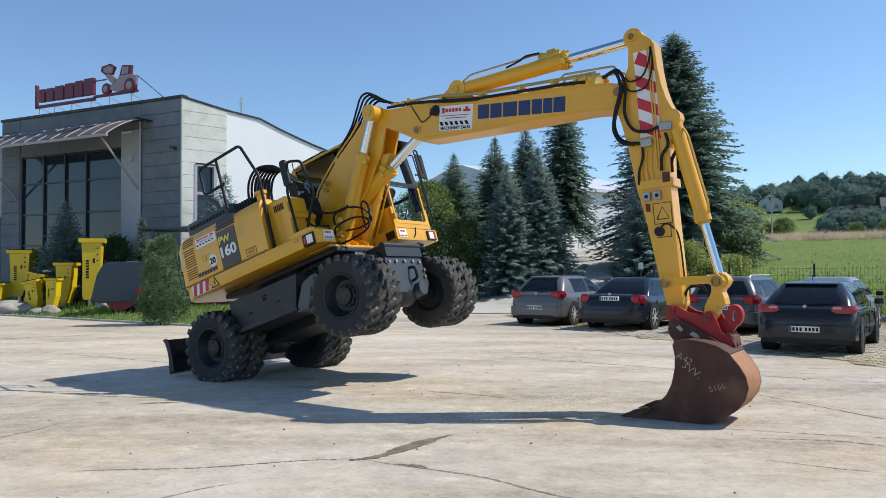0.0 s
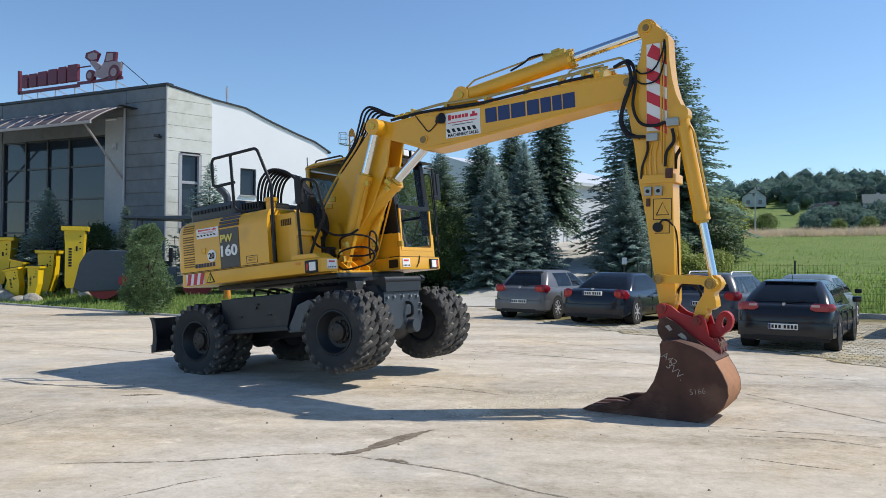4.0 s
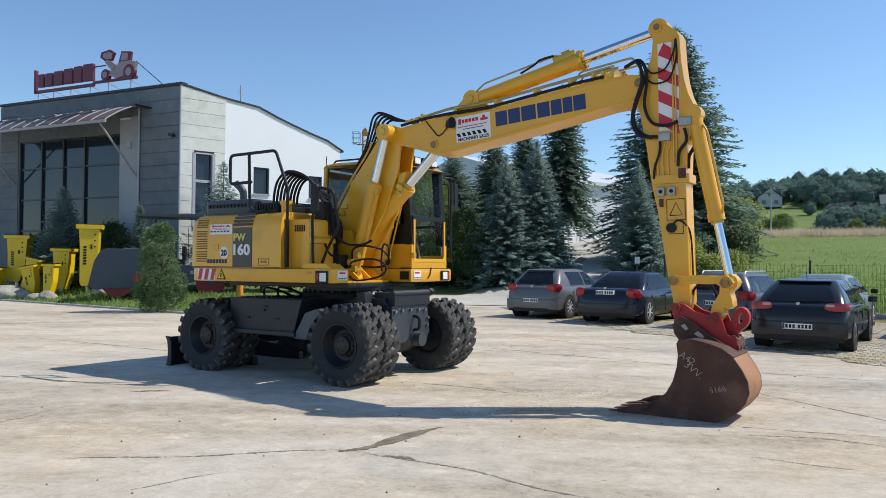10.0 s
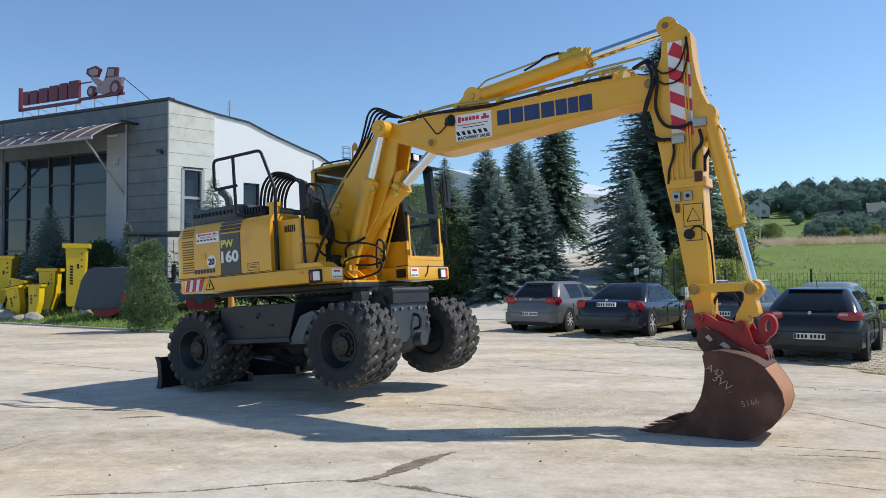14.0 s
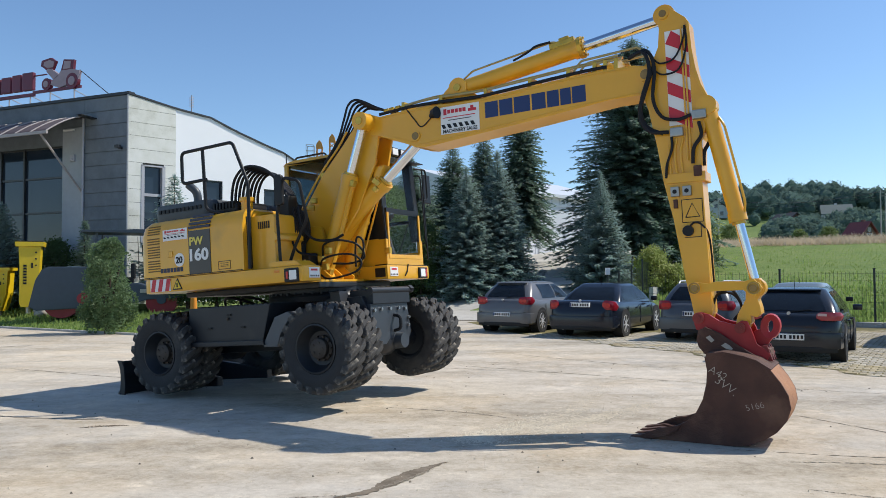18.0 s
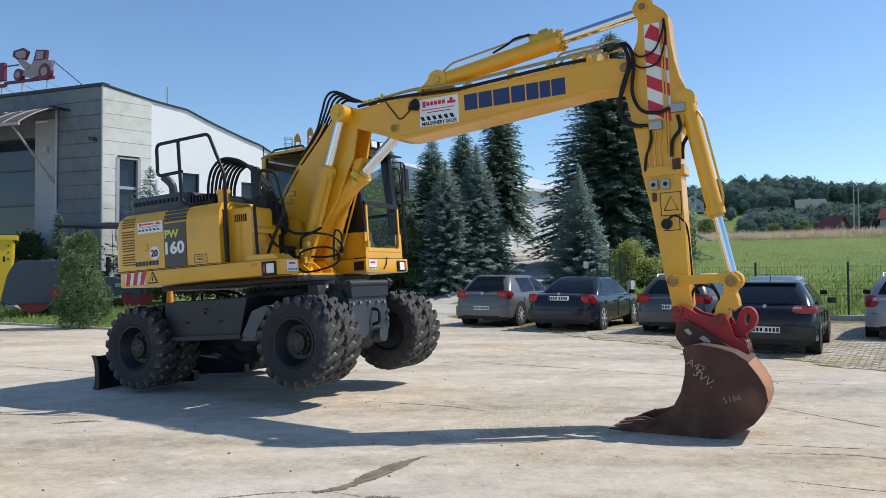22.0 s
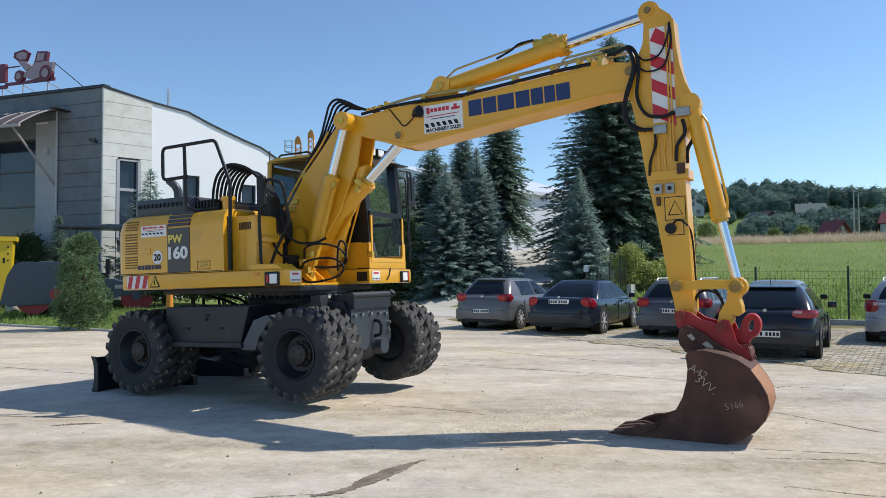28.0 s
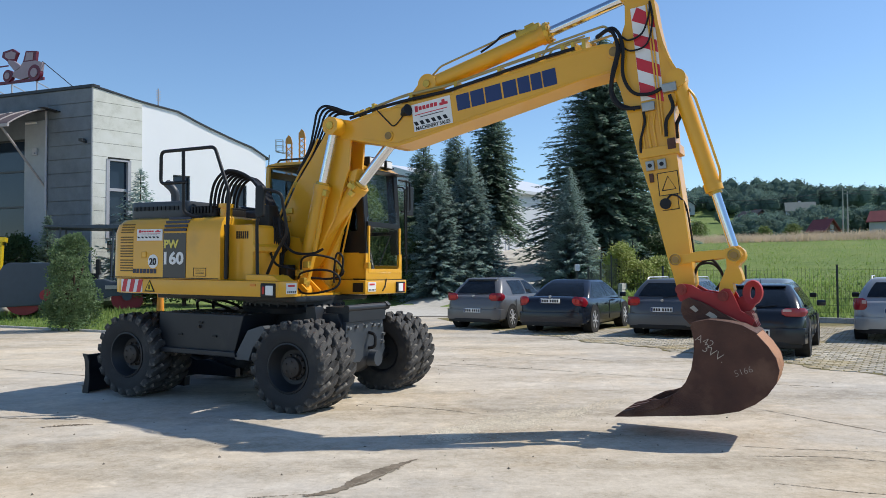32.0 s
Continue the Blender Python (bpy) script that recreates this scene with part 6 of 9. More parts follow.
def park_edge(y):
    """The ragged front edge of the paved ground."""
    for (x0, y0), (x1, y1) in zip(PARK_EDGE, PARK_EDGE[1:]):
        if y1 <= y <= y0:
            return x0 + (x1 - x0) * (y - y0) / (y1 - y0) + 0.12 + 0.15 * math.sin(y * 2.3) + 0.09 * math.sin(y * 6.1)
    return 99.0


PARKING = [(park_edge(22.3 - 0.1 * k) + 0.03, 22.3 - 0.1 * k) for k in range(203)] + [ (30, -8.0), (40, 4.5), (12, 24.55), (6.65, 28.4), (4.6, 31.2), (1.6, 28.0)]
bed = flat_patch("parking_bed", PARKING, 0.004, M_JOINT, "mossy joints between grey concrete pavers")


def strip(name, pts, width, z, material, label, category):
    """A ribbon laid on the land along points."""
    c = curve([(x, y, 0) for x, y in pts], 8)
    bm = bmesh.new()
    rows = []
    for i, p in enumerate(c):
        d = (c[min(i + 1, len(c) - 1)] - c[max(i - 1, 0)]).normalized()
        n = Vector((-d.y, d.x, 0))
        w = width[0] + (width[1] - width[0]) * i / (len(c) - 1)
        rows.append([bm.verts.new((*(p + n * w * s).xy, high(*(p + n * w * s).xy) + z)) for s in (-0.5, -0.25, 0, 0.25, 0.5)])
    for a, b in zip(rows, rows[1:]):
        for k in range(4):
            bm.faces.new((a[k], a[k + 1], b[k + 1], b[k]))
    bmesh.ops.recalc_face_normals(bm, faces=bm.faces[:])
    if bm.faces[:][0].normal.z < 0:
        bmesh.ops.reverse_faces(bm, faces=bm.faces[:])
    return tagged(part(name, bm, material), label, category, kind="structure")


# paving added across the driveway's end to throw sunlight onto the hall wall
strip("forecourt", [(3.5, 61.2), (10.5, 59.0), (19.0, 56.8)], (6.0, 6.0), 0.035, M_ASPHALT, "pale paving added before the storage hall to bounce sun", "forecourt")
strip("driveway", [(2.0, 29.0), (3.0, 35.0), (5.2, 42.0), (7.8, 49.0), (10.2, 56.0), (11.6, 62.0)], (7.5, 5.0), 0.02, M_ASPHALT, "pale asphalt driveway climbing to a hall", "driveway")


def dry_grass():
    """Tall bleached grass left standing along the crest of the meadow."""
    r = random.Random(61)
    verts, faces = [], []
    for _ in range(70000):
        x = r.uniform(14, 64)
        d = r.uniform(-1.4, 9.0)
        y = (58.4 + d - 0.58 * x) / 0.81
        h = r.uniform(0.30, 0.85) * (0.62 + 0.06 * d + 0.35 * noise.noise(Vector((x * 0.35, d * 0.5, 0))))
        z, a, w = high(x, y) - 0.06, r.uniform(0, 6.28), 0.019
        i = len(verts)
        c, e = w * math.cos(a), w * math.sin(a)
        verts += [(x - c, y - e, z), (x + c, y + e, z), (x + r.gauss(0, .45) * h, y + r.gauss(0, .45) * h, z + h * r.uniform(0.6, 1.0))]
        faces.append((i, i + 1, i + 2))
    me = bpy.data.meshes.new("dry_grass")
    me.from_pydata(verts, [], faces)
    me.materials.append(M_DRY)
    return tagged(new("dry_grass", me), "tall bleached grass along the meadow crest", "grass", kind="stuff")


dry_grass()


def kerb_run(name, pts, w, h, group, label):
    """Single kerb stones end to end along a line of the plan."""
    made = []
    for (x0, y0), (x1, y1) in zip(pts, pts[1:]):
        L = math.dist((x0, y0), (x1, y1))
        n = max(1, round(L / 1.0))
        a = math.atan2(y1 - y0, x1 - x0)
        me = bpy.data.meshes.new("kerb_stone")
        bm = box(-L / n / 2 + 0.006, L / n / 2 - 0.006, -w / 2, w / 2, -0.1, h, 0.012)
        bm.to_mesh(me)
        bm.free()
        me.materials.append(M_KERB)
        for k in range(n):
            f = (k + 0.5) / n
            x, y = x0 + (x1 - x0) * f, y0 + (y1 - y0) * f
            ob = new(name, me)
            ob.matrix_world = pose(x, y, high(x, y) * 0.3, 0, 0, math.degrees(a))
            made.append(tagged(ob, label, "kerb", group, "structure"))
    return made


kerb_run("kerb", [(-30, 37.9), (-16.9, 29.05), (-8, 23.1), (-5.0, 21.4)], 0.10, 0.06, "verge kerbs", "low grey concrete edging of the verge")
kerb_run("kerb", [(6.7, 28.45), (12, 24.62), (34, 8.95)], 0.22, 0.16, "parking kerbs", "grey concrete kerb below the fence")


# cracks and joints in the yard
def crack(pts, w, seed, material=M_CRACK, name="crack", z=0.003):
    r = random.Random(seed)
    wide = w > 0.04
    c = curve([(x, y, 0) for x, y in pts], 9 if wide else 26)
    bm = bmesh.new()
    prev = None
    k0 = 1.0
    for i, p in enumerate(c):
        d = (c[min(i + 1, len(c) - 1)] - c[max(i - 1, 0)]).normalized()
        n = Vector((-d.y, d.x, 0))
        k = (0.25 + math.sin(math.pi * (i + 0.2) / len(c))) * w * (r.choice((0.12, 0.3, 0.5, 0.8, 1.0, 1.3)) if not wide else k0)
        k0 = min(1.25, max(0.45, k0 + r.uniform(-0.25, 0.25)))
        o = r.uniform(-0.6, 0.6) * w * (0.4 if wide else 1.0)
        row = [bm.verts.new((*(p + n * (o + k)).xy, z)), bm.verts.new((*(p + n * (o - k)).xy, z))]
        if prev:
            bm.faces.new((prev[0], prev[1], row[1], row[0]))
        prev = row
    bmesh.ops.recalc_face_normals(bm, faces=bm.faces[:])
    if bm.faces[:][0].normal.z < 0:
        bmesh.ops.reverse_faces(bm, faces=bm.faces[:])
    return tagged(part(name, bm, material), "dirt-filled crack in the yard concrete", "crack", "yard cracks", "structure")


crack([(-3.21, 6.30), (-2.85, 6.36), (-2.17, 6.42), (-1.52, 6.62), (-1.28, 6.68), (-0.99, 6.71), (-0.85, 6.69)], 0.012, 1)
crack([(-0.98, 6.66), (-0.80, 6.76), (-0.66, 6.92), (-0.54, 7.12), (-0.42, 7.32), (-0.30, 7.48), (-0.12, 7.68)], 0.050, 2, M_STAIN, z=0.004)
crack([(-0.70, 6.90), (-0.56, 7.00), (-0.40, 7.22), (-0.24, 7.44)], 0.016, 22, M_CRACK, z=0.006)
crack([(-0.86, 6.69), (-0.63, 6.54), (-0.34, 6.39), (-0.08, 6.25), (0.17, 6.09), (0.42, 5.83), (0.65, 5.62), (0.87, 5.48), (1.21, 5.22), (1.7, 4.7)], 0.011, 3)
crack([(-0.60, 6.53), (-0.45, 6.50), (-0.32, 6.41)], 0.035, 23, M_STAIN, z=0.004)
crack([(-2.30, 5.44), (-2.08, 5.66), (-1.96, 5.80), (-1.7, 6.0)], 0.008, 24)
crack([(4.2, 12.0), (4.64, 11.75), (5.32, 11.4), (6.11, 10.92)], 0.014, 25)
crack([(2.70, 7.50), (2.95, 7.47), (3.41, 7.39), (3.69, 7.22), (3.93, 7.02)], 0.010, 26)
crack([(2.5, 6.66), (2.69, 6.54), (2.91, 6.40), (3.21, 6.26)], 0.008, 27)
crack([(-0.9, 15.0), (0.05, 14.6), (1.08, 14.14), (1.94, 13.71), (3.0, 13.2)], 0.012, 28, M_FADED)
crack([(-8.5, 10.9), (-6.2, 10.6), (-4.7, 10.1), (-3.7, 9.9)], 0.022, 5)
crack([(-3.95, 9.46), (-3.72, 9.55), (-3.45, 9.56)], 0.035, 15, M_STAIN, z=0.004)
crack([(-0.9, 10.6), (-0.08, 10.25), (0.4, 9.96), (0.87, 9.49)], 0.012, 6)
crack([(-0.6, 15.6), (0.66, 14.74), (2.51, 13.34), (4.0, 12.19), (5.4, 11.1)], 0.013, 7, M_FADED)
crack([(-9.5, 16.2), (-6.85, 14.79), (-6.1, 14.33), (-4.2, 13.2)], 0.016, 8)
crack([(-14.5, 17.0), (-11.2, 18.87), (-8.54, 20.48)], 0.03, 9)
crack([(3.4, 10.9), (3.82, 9.88), (4.55, 8.17), (5.2, 6.6)], 0.012, 10)
crack([(-5.5, 6.2), (-4.5, 7.58), (-4.2, 8.6)], 0.008, 11)
crack([(2.2, 8.1), (3.3, 7.7), (4.4, 7.4)], 0.008, 12)
crack([(1.2, 17.6), (2.2, 16.2), (3.6, 14.6), (4.6, 13.6)], 0.012, 13)


def grit():
    """Loose chips of stone along a worn joint, and single ones over the yard."""
    r = random.Random(21)
    bm = bmesh.new()
    line = curve([(0.25, 7.75, 0), (0.75, 8.7, 0), (1.2, 9.4, 0), (1.75, 9.9, 0), (2.3, 10.4, 0), (3.0, 12.2, 0)], 12)
    spots = []
    for _ in range(420):
        p = r.choice(line)
        spots.append((p.x + r.gauss(0, 0.16), p.y + r.gauss(0, 0.30), r.uniform(0.004, 0.013)))
    for _ in range(350):
        spots.append((r.uniform(-6, 6), r.uniform(4.5, 17), r.uniform(0.005, 0.014)))
    for x, y, s in spots:
        a = r.uniform(0, 6.28)
        v = [bm.verts.new((x + s * math.cos(a + k * 2.1) * r.uniform(.6, 1.2), y + s * math.sin(a + k * 2.1) * r.uniform(.6, 1.2), 0.0)) for k in range(3)]
        t = bm.verts.new((x, y, s * r.uniform(0.5, 0.9)))
        for k in range(3):
            bm.faces.new((v[k], v[(k + 1) % 3], t))
    return bm


M_SAND = noise_mat("spilled_sand", [(0.3, (0.56, 0.485, 0.36)), (0.7, (0.70, 0.615, 0.47))], [(2.0, 1.0), (20.0, 1.0)], 0.95, 0.1)
M_PEBBLE = mat("dark_pebble", (0.17, 0.145, 0.11), 0.9, vary=0.3, scale=10)


def sand():
    """Broken mortar and sand swept into two ragged drifts along joints of the yard."""
    r = random.Random(23)
    verts, faces = [], []
    drifts = [(curve([(0.20, 8.62, 0), (0.36, 8.79, 0), (0.71, 9.17, 0), (1.0, 9.46, 0), (1.53, 10.22, 0), (2.1, 11.6, 0), (3.0, 13.4, 0)], 14), 6500, 0.11),
              (curve([(0.95, 8.95, 0), (1.56, 9.53, 0), (1.91, 9.89, 0), (2.28, 10.27, 0), (2.55, 10.55, 0)], 14), 3600, 0.085)]
    for line, count, spread in drifts:
        for _ in range(count):
            k = r.random() ** 1.35
            p = line[int(k * (len(line) - 1))]
            x, y = p.x + r.gauss(0, spread), p.y + r.gauss(0, spread * 1.1)
            s = r.choice((0.005, 0.006, 0.008, 0.011, 0.016)) * r.uniform(0.7, 1.2) * (1.15 - 0.5 * k)
            a, n = r.uniform(0, 6.28), len(verts)
            for j in range(4):
                q = s * r.uniform(0.7, 1.3)
                verts.append((x + q * math.cos(a + 1.57 * j), y + q * math.sin(a + 1.57 * j), 0.001))
            h = s * r.uniform(0.18, 0.42)
            verts.append((x + r.uniform(-0.4, 0.4) * s, y + r.uniform(-0.4, 0.4) * s, 0.001 + h))
            faces += [(n + j, n + (j + 1) % 4, n + 4) for j in range(4)]
    me = bpy.data.meshes.new("sand")
    me.from_pydata(verts, [], faces)
    me.materials.append(M_SAND)
    return new("sand", me)


def pebbles():
    r = random.Random(29)
    bm = bmesh.new()
    for _ in range(130):
        x, y, s = r.uniform(-6, 6), r.uniform(4.3, 15), r.uniform(0.007, 0.016)
        v = [bm.verts.new((x + s * math.cos(k * 1.57 + s * 90) * r.uniform(0.6, 1.3), y + s * math.sin(k * 1.57 + s * 90), 0.0)) for k in range(4)]
        t = bm.verts.new((x, y, s))
        for k in range(4):
            bm.faces.new((v[k], v[(k + 1) % 4], t))
    return bm


tagged(sand(), "pale sand and mortar crumbs spilled along yard joints", "sand", kind="stuff")
tagged(part("pebbles", pebbles(), M_PEBBLE), "small dark pebbles scattered on concrete", "gravel", kind="stuff")
tagged(part("grit", grit(), M_GRIT), "loose stone chips and grit on concrete", "gravel", kind="stuff")


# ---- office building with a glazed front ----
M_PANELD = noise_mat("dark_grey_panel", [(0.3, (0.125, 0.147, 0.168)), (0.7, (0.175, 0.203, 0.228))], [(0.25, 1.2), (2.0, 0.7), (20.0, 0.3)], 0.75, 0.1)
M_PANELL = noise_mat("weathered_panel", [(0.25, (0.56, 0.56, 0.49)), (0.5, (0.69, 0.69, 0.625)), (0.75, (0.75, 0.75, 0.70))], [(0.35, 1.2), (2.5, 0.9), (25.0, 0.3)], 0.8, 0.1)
M_FRAME = mat("anthracite_frame", (0.03, 0.034, 0.038), 0.4, vary=0.1)
M_WINFRAME = mat("grey_window_frame", (0.42, 0.42, 0.45), 0.5, vary=0.1)
M_FASCIA = mat("dark_roof_fascia", (0.022, 0.026, 0.032), 0.5, vary=0.1)
M_CANOPY = mat("smoked_canopy_sheet", (0.085, 0.068, 0.07), 0.3, vary=0.15, scale=2)
M_CANRIB = mat("canopy_rib", (0.34, 0.31, 0.30), 0.45, vary=0.1)
M_SIGN = mat("crimson_sign", (0.12, 0.010, 0.028), 0.4, vary=0.06)
M_SIGNPALE = mat("pale_sign_panel", (0.30, 0.24, 0.27), 0.5, vary=0.1)
M_PANE = mat("dark_reflective_pane", (0.016, 0.026, 0.042), 0.05, vary=0.3, scale=0.6, spec=0.48)
BX, BY = -11.8, 33.0
FD, SD = Vector((-0.903, 0.43, 0)).normalized(), Vector((0.742, 0.67, 0)).normalized()
FN, SN = Vector((-0.43, -0.903, 0)).normalized(), Vector((0.67, -0.742, 0)).normalized()


def face_matrix(d, n):
    """Local x along the wall, y into the wall, z up."""
    return Matrix(((d.x, -n.x, 0, BX), (d.y, -n.y, 0, BY), (0, 0, 1, 0), (0, 0, 0, 1)))


FM, SM = face_matrix(FD, FN), face_matrix(SD, SN)


def wpart(name, bm, material, m, parent, label=""):
    bmesh.ops.remove_doubles(bm, verts=bm.verts[:], dist=1e-4)
    bmesh.ops.transform(bm, matrix=m, verts=bm.verts[:])
    bmesh.ops.recalc_face_normals(bm, faces=bm.faces[:])
    return part(name, bm, material, parent, label)


def roof_z(s):
    pts = [(0, 9.14), (2.03, 8.8), (3.66, 8.63), (4.83, 8.21), (6.37, 7.75), (7.5, 7.46), (8.13, 7.11), (9.0, 6.8)]
    for (a, za), (b, zb) in zip(pts, pts[1:]):
        if s <= b:
            return za + (zb - za) * (s - a) / (b - a)
    return 6.8


def build_office():
    th = thing("office_building", "grey office building with glazed front and curved white flank", "building")
    # flank: white wall, with openings left free, behind clad panels at the corner
    wins = [(0.62, 1.50, 3.0, 6.27), (3.44, 4.24, 4.66, 5.88), (6.35, 7.10, 4.62, 5.70)]
    bm = bmesh.new()
    cuts = sorted({0.02, 8.13} | {w[0] for w in wins} | {w[1] for w in wins} | {2.03} | {0.02 + 0.5 * k for k in range(17)})
    white, clad = bmesh.new(), bmesh.new()
    for a, b in zip(cuts, cuts[1:]):
        mid = (a + b) / 2
        tgt = clad if mid < 2.03 else white
        holes = [w for w in wins if w[0] <= mid <= w[1]]
        zs = [(0.0, holes[0][2]), (holes[0][3], None)] if holes else [(0.0, None)]
        for z0, z1 in zs:
            za, zb = (roof_z(a), roof_z(b)) if z1 is None else (z1, z1)
            lo = [tgt.verts.new((x, y, z)) for x, y, z in ((a, 0, z0), (b, 0, z0), (b, 0.3, z0), (a, 0.3, z0))]
            hi = [tgt.verts.new((x, y, z)) for x, y, z in ((a, 0, za), (b, 0, zb), (b, 0.3, zb), (a, 0.3, za))]
            tgt.faces.new(lo[::-1]), tgt.faces.new(hi)
            for k in range(4):
                tgt.faces.new((lo[k], lo[(k + 1) % 4], hi[(k + 1) % 4], hi[k]))
    wpart("flank_wall", white, M_WALLWHITE, SM, th, "white rendered flank wall")
    wpart("clad_wall", clad, M_JOINTDARK, SM, th)
    # cladding panels in courses
    z = 9.10
    course = 0
    while z > 0.3:
        z0 = z - 0.55
        for a, b in ([(-0.02, 2.03)] if course % 2 else [(-0.02, 2.03)]):
            spans = [(a, b)]
            for w in wins[:1]:
                if z0 < w[3] and z > w[2]:
                    spans = [(a, w[0] - 0.02), (w[1] + 0.02, b)]
            for u, v in spans:
                top = min(z - 0.014, roof_z(v) - 0.03)
                if top > z0 + 0.1:
                    bmx = bmesh.new()
                    lo = [bmx.verts.new((x, y, z0)) for x, y in ((u, -0.03), (v, -0.03), (v, 0.0), (u, 0.0))]
                    hi = [bmx.verts.new((x, y, min(z - 0.014, roof_z(max(x, 0)) - 0.03))) for x, y in ((u, -0.03), (v, -0.03), (v, 0.0), (u, 0.0))]
                    bmx.faces.new(lo[::-1]), bmx.faces.new(hi)
                    for k in range(4):
                        bmx.faces.new((lo[k], lo[(k + 1) % 4], hi[(k + 1) % 4], hi[k]))
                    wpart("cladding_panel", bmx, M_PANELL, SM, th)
        z -= 0.55
        course += 1
    for i, (a, b, z0, z1) in enumerate(wins):
        w = wpart("window", box(a + 0.05, b - 0.05, 0.14, 0.16, z0 + 0.05, z1 - 0.05), M_PANE, SM, th, "dark window in the flank wall")
        bm = bmesh.new()
        for q in ((a, a + 0.06, z0, z1), (b - 0.06, b, z0, z1), (a, b, z0, z0 + 0.06), (a, b, z1 - 0.06, z1)):
            add_box(bm, q[0] - (0.07 if i == 0 and q[0] == a else 0), q[1] + (0.07 if i == 0 and q[1] == b else 0), -0.05 if i == 0 else 0.06, 0.18, q[2], q[3])
        if i == 0:
            add_box(bm, a, b, 0.03, 0.17, 4.98, 5.10)
        wpart("window_frame", bm, M_WINFRAME if i == 0 else M_FRAME, SM, w)
        wpart("window_sill", box(a - 0.03, b + 0.03, -0.08, 0.1, z0 - 0.05, z0), M_WINFRAME, SM, w)
    # roof slab that follows the curve, with a dark fascia
    bm = bmesh.new()
    prev = None
    n_in = -SN
    for k in range(19):
        s = -0.05 + 8.35 * k / 18
        zt = roof_z(max(s, 0)) + 0.045
        row = []
        for off, zz in ((-0.06, zt), (-0.06, zt - 0.075), (9.0, zt - 0.075), (9.0, zt)):
            row.append(bm.verts.new((s, off, zz)))
        if prev:
            for j in range(4):
                bm.faces.new((prev[j], prev[(j + 1) % 4], row[(j + 1) % 4], row[j]))
        else:
            bm.faces.new(row)
        prev = row
    bm.faces.new(prev[::-1])
    wpart("roof", bm, M_FASCIA, SM, th, "curved roof with dark fascia")
    # front: solid parts round the glazing
    gl, gr, gt = 3.67, 10.55, 7.25
    for a, b, z0, z1 in ((0.0, gl, 0.0, 9.14), (gl, gr, gt, 9.14), (gr, 12.0, 0.0, 9.14)):
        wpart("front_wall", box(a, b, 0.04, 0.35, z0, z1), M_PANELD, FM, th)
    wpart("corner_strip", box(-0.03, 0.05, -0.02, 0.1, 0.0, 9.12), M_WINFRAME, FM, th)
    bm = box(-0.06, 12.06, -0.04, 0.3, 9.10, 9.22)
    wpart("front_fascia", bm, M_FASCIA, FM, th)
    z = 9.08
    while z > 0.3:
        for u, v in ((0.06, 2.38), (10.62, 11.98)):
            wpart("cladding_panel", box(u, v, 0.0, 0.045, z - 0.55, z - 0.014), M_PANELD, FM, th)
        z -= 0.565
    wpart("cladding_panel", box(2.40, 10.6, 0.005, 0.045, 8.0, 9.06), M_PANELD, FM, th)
    wpart("door_reveal", box(2.42, 3.64, 0.0, 0.045, 0.2, 7.95), M_WALLGREY, FM, th)
    wpart("corner_pipe", smooth(cyl((2.40, -0.06, 4.2), (2.40, -0.06, 8.3), 0.05, seg=12)), M_WINFRAME, FM, th)
    cols, rows = [3.67, 6.02, 7.47, 8.98, 10.55], [0.2, 1.45, 2.93, 4.42, 5.91, 7.22]
    for a, b in zip(cols, cols[1:]):
        for z0, z1 in zip(rows, rows[1:]):
            wpart("pane", box(a + 0.03, b - 0.03, 0.16, 0.18, z0 + 0.03, z1 - 0.03), M_PANE, FM, th)
    for a in cols:
        wpart("mullion", box(a - 0.045, a + 0.045, 0.06, 0.24, 0.2, gt), M_FRAME, FM, th)
    for z0 in rows:
        wpart("transom", box(gl, gr, 0.10, 0.22, z0 - 0.04, z0 + 0.04), M_FRAME, FM, th)
    # hall floor and rear, so that the place is closed
    wpart("rear_wall", box(-0.0, 12.0, 8.6, 8.9, 0.0, 6.3), M_WALLWHITE, FM, th)
    # set-back wing beyond the front, with a dark gateway under a pale upper wall
    wpart("wing_wall", box(12.003, 17.0, 0.9, 8.6, 4.5, 8.5), M_WALLGREY, FM, th, "pale grey upper wall of the set-back wing")
    wpart("wing_gate", box(12.003, 17.0, 1.5, 8.6, 0.0, 4.497), M_FRAME, FM, th, "dark gateway of the set-back wing")
    wpart("end_wall", box(11.7, 12.0, 0.35, 8.6, 0.0, 9.12), M_PANELD, FM, th)
    wpart("interior_back", box(3.0, 11.0, 2.2, 2.3, 0.0, 8.9), M_CABIN, FM, th)
    # arched canopy over the glazing
    can = new("canopy")
    can.parent = th
    def canopy_pt(k):
        f = k / 8
        return (-2.2 * f, 8.30 - 0.95 * f ** 1.7)
    bm = bmesh.new()
    prev = None
    for k in range(9):
        y, zz = canopy_pt(k)
        row = [bm.verts.new((x, y, zz + dz)) for x, dz in ((2.0, 0), (12.4, 0), (12.4, 0.025), (2.0, 0.025))]
        if prev:
            for j in range(4):
                bm.faces.new((prev[j], prev[(j + 1) % 4], row[(j + 1) % 4], row[j]))
        else:
            bm.faces.new(row)
        prev = row
    bm.faces.new(prev[::-1])
    wpart("canopy_sheet", smooth(bm, 30), M_CANOPY, FM, can, "smoked curved canopy sheet")
    for i in range(13):
        x = 2.0 + 0.866 * i
        wpart("canopy_rib", add_tube(bmesh.new(), [(x, canopy_pt(k)[0], canopy_pt(k)[1] + 0.045) for k in range(9)], 0.030, 6), M_CANRIB, FM, can)
    wpart("canopy_edge", box(1.95, 12.45, -2.25, -2.17, 7.27, 7.39), M_CANRIB, FM, can)
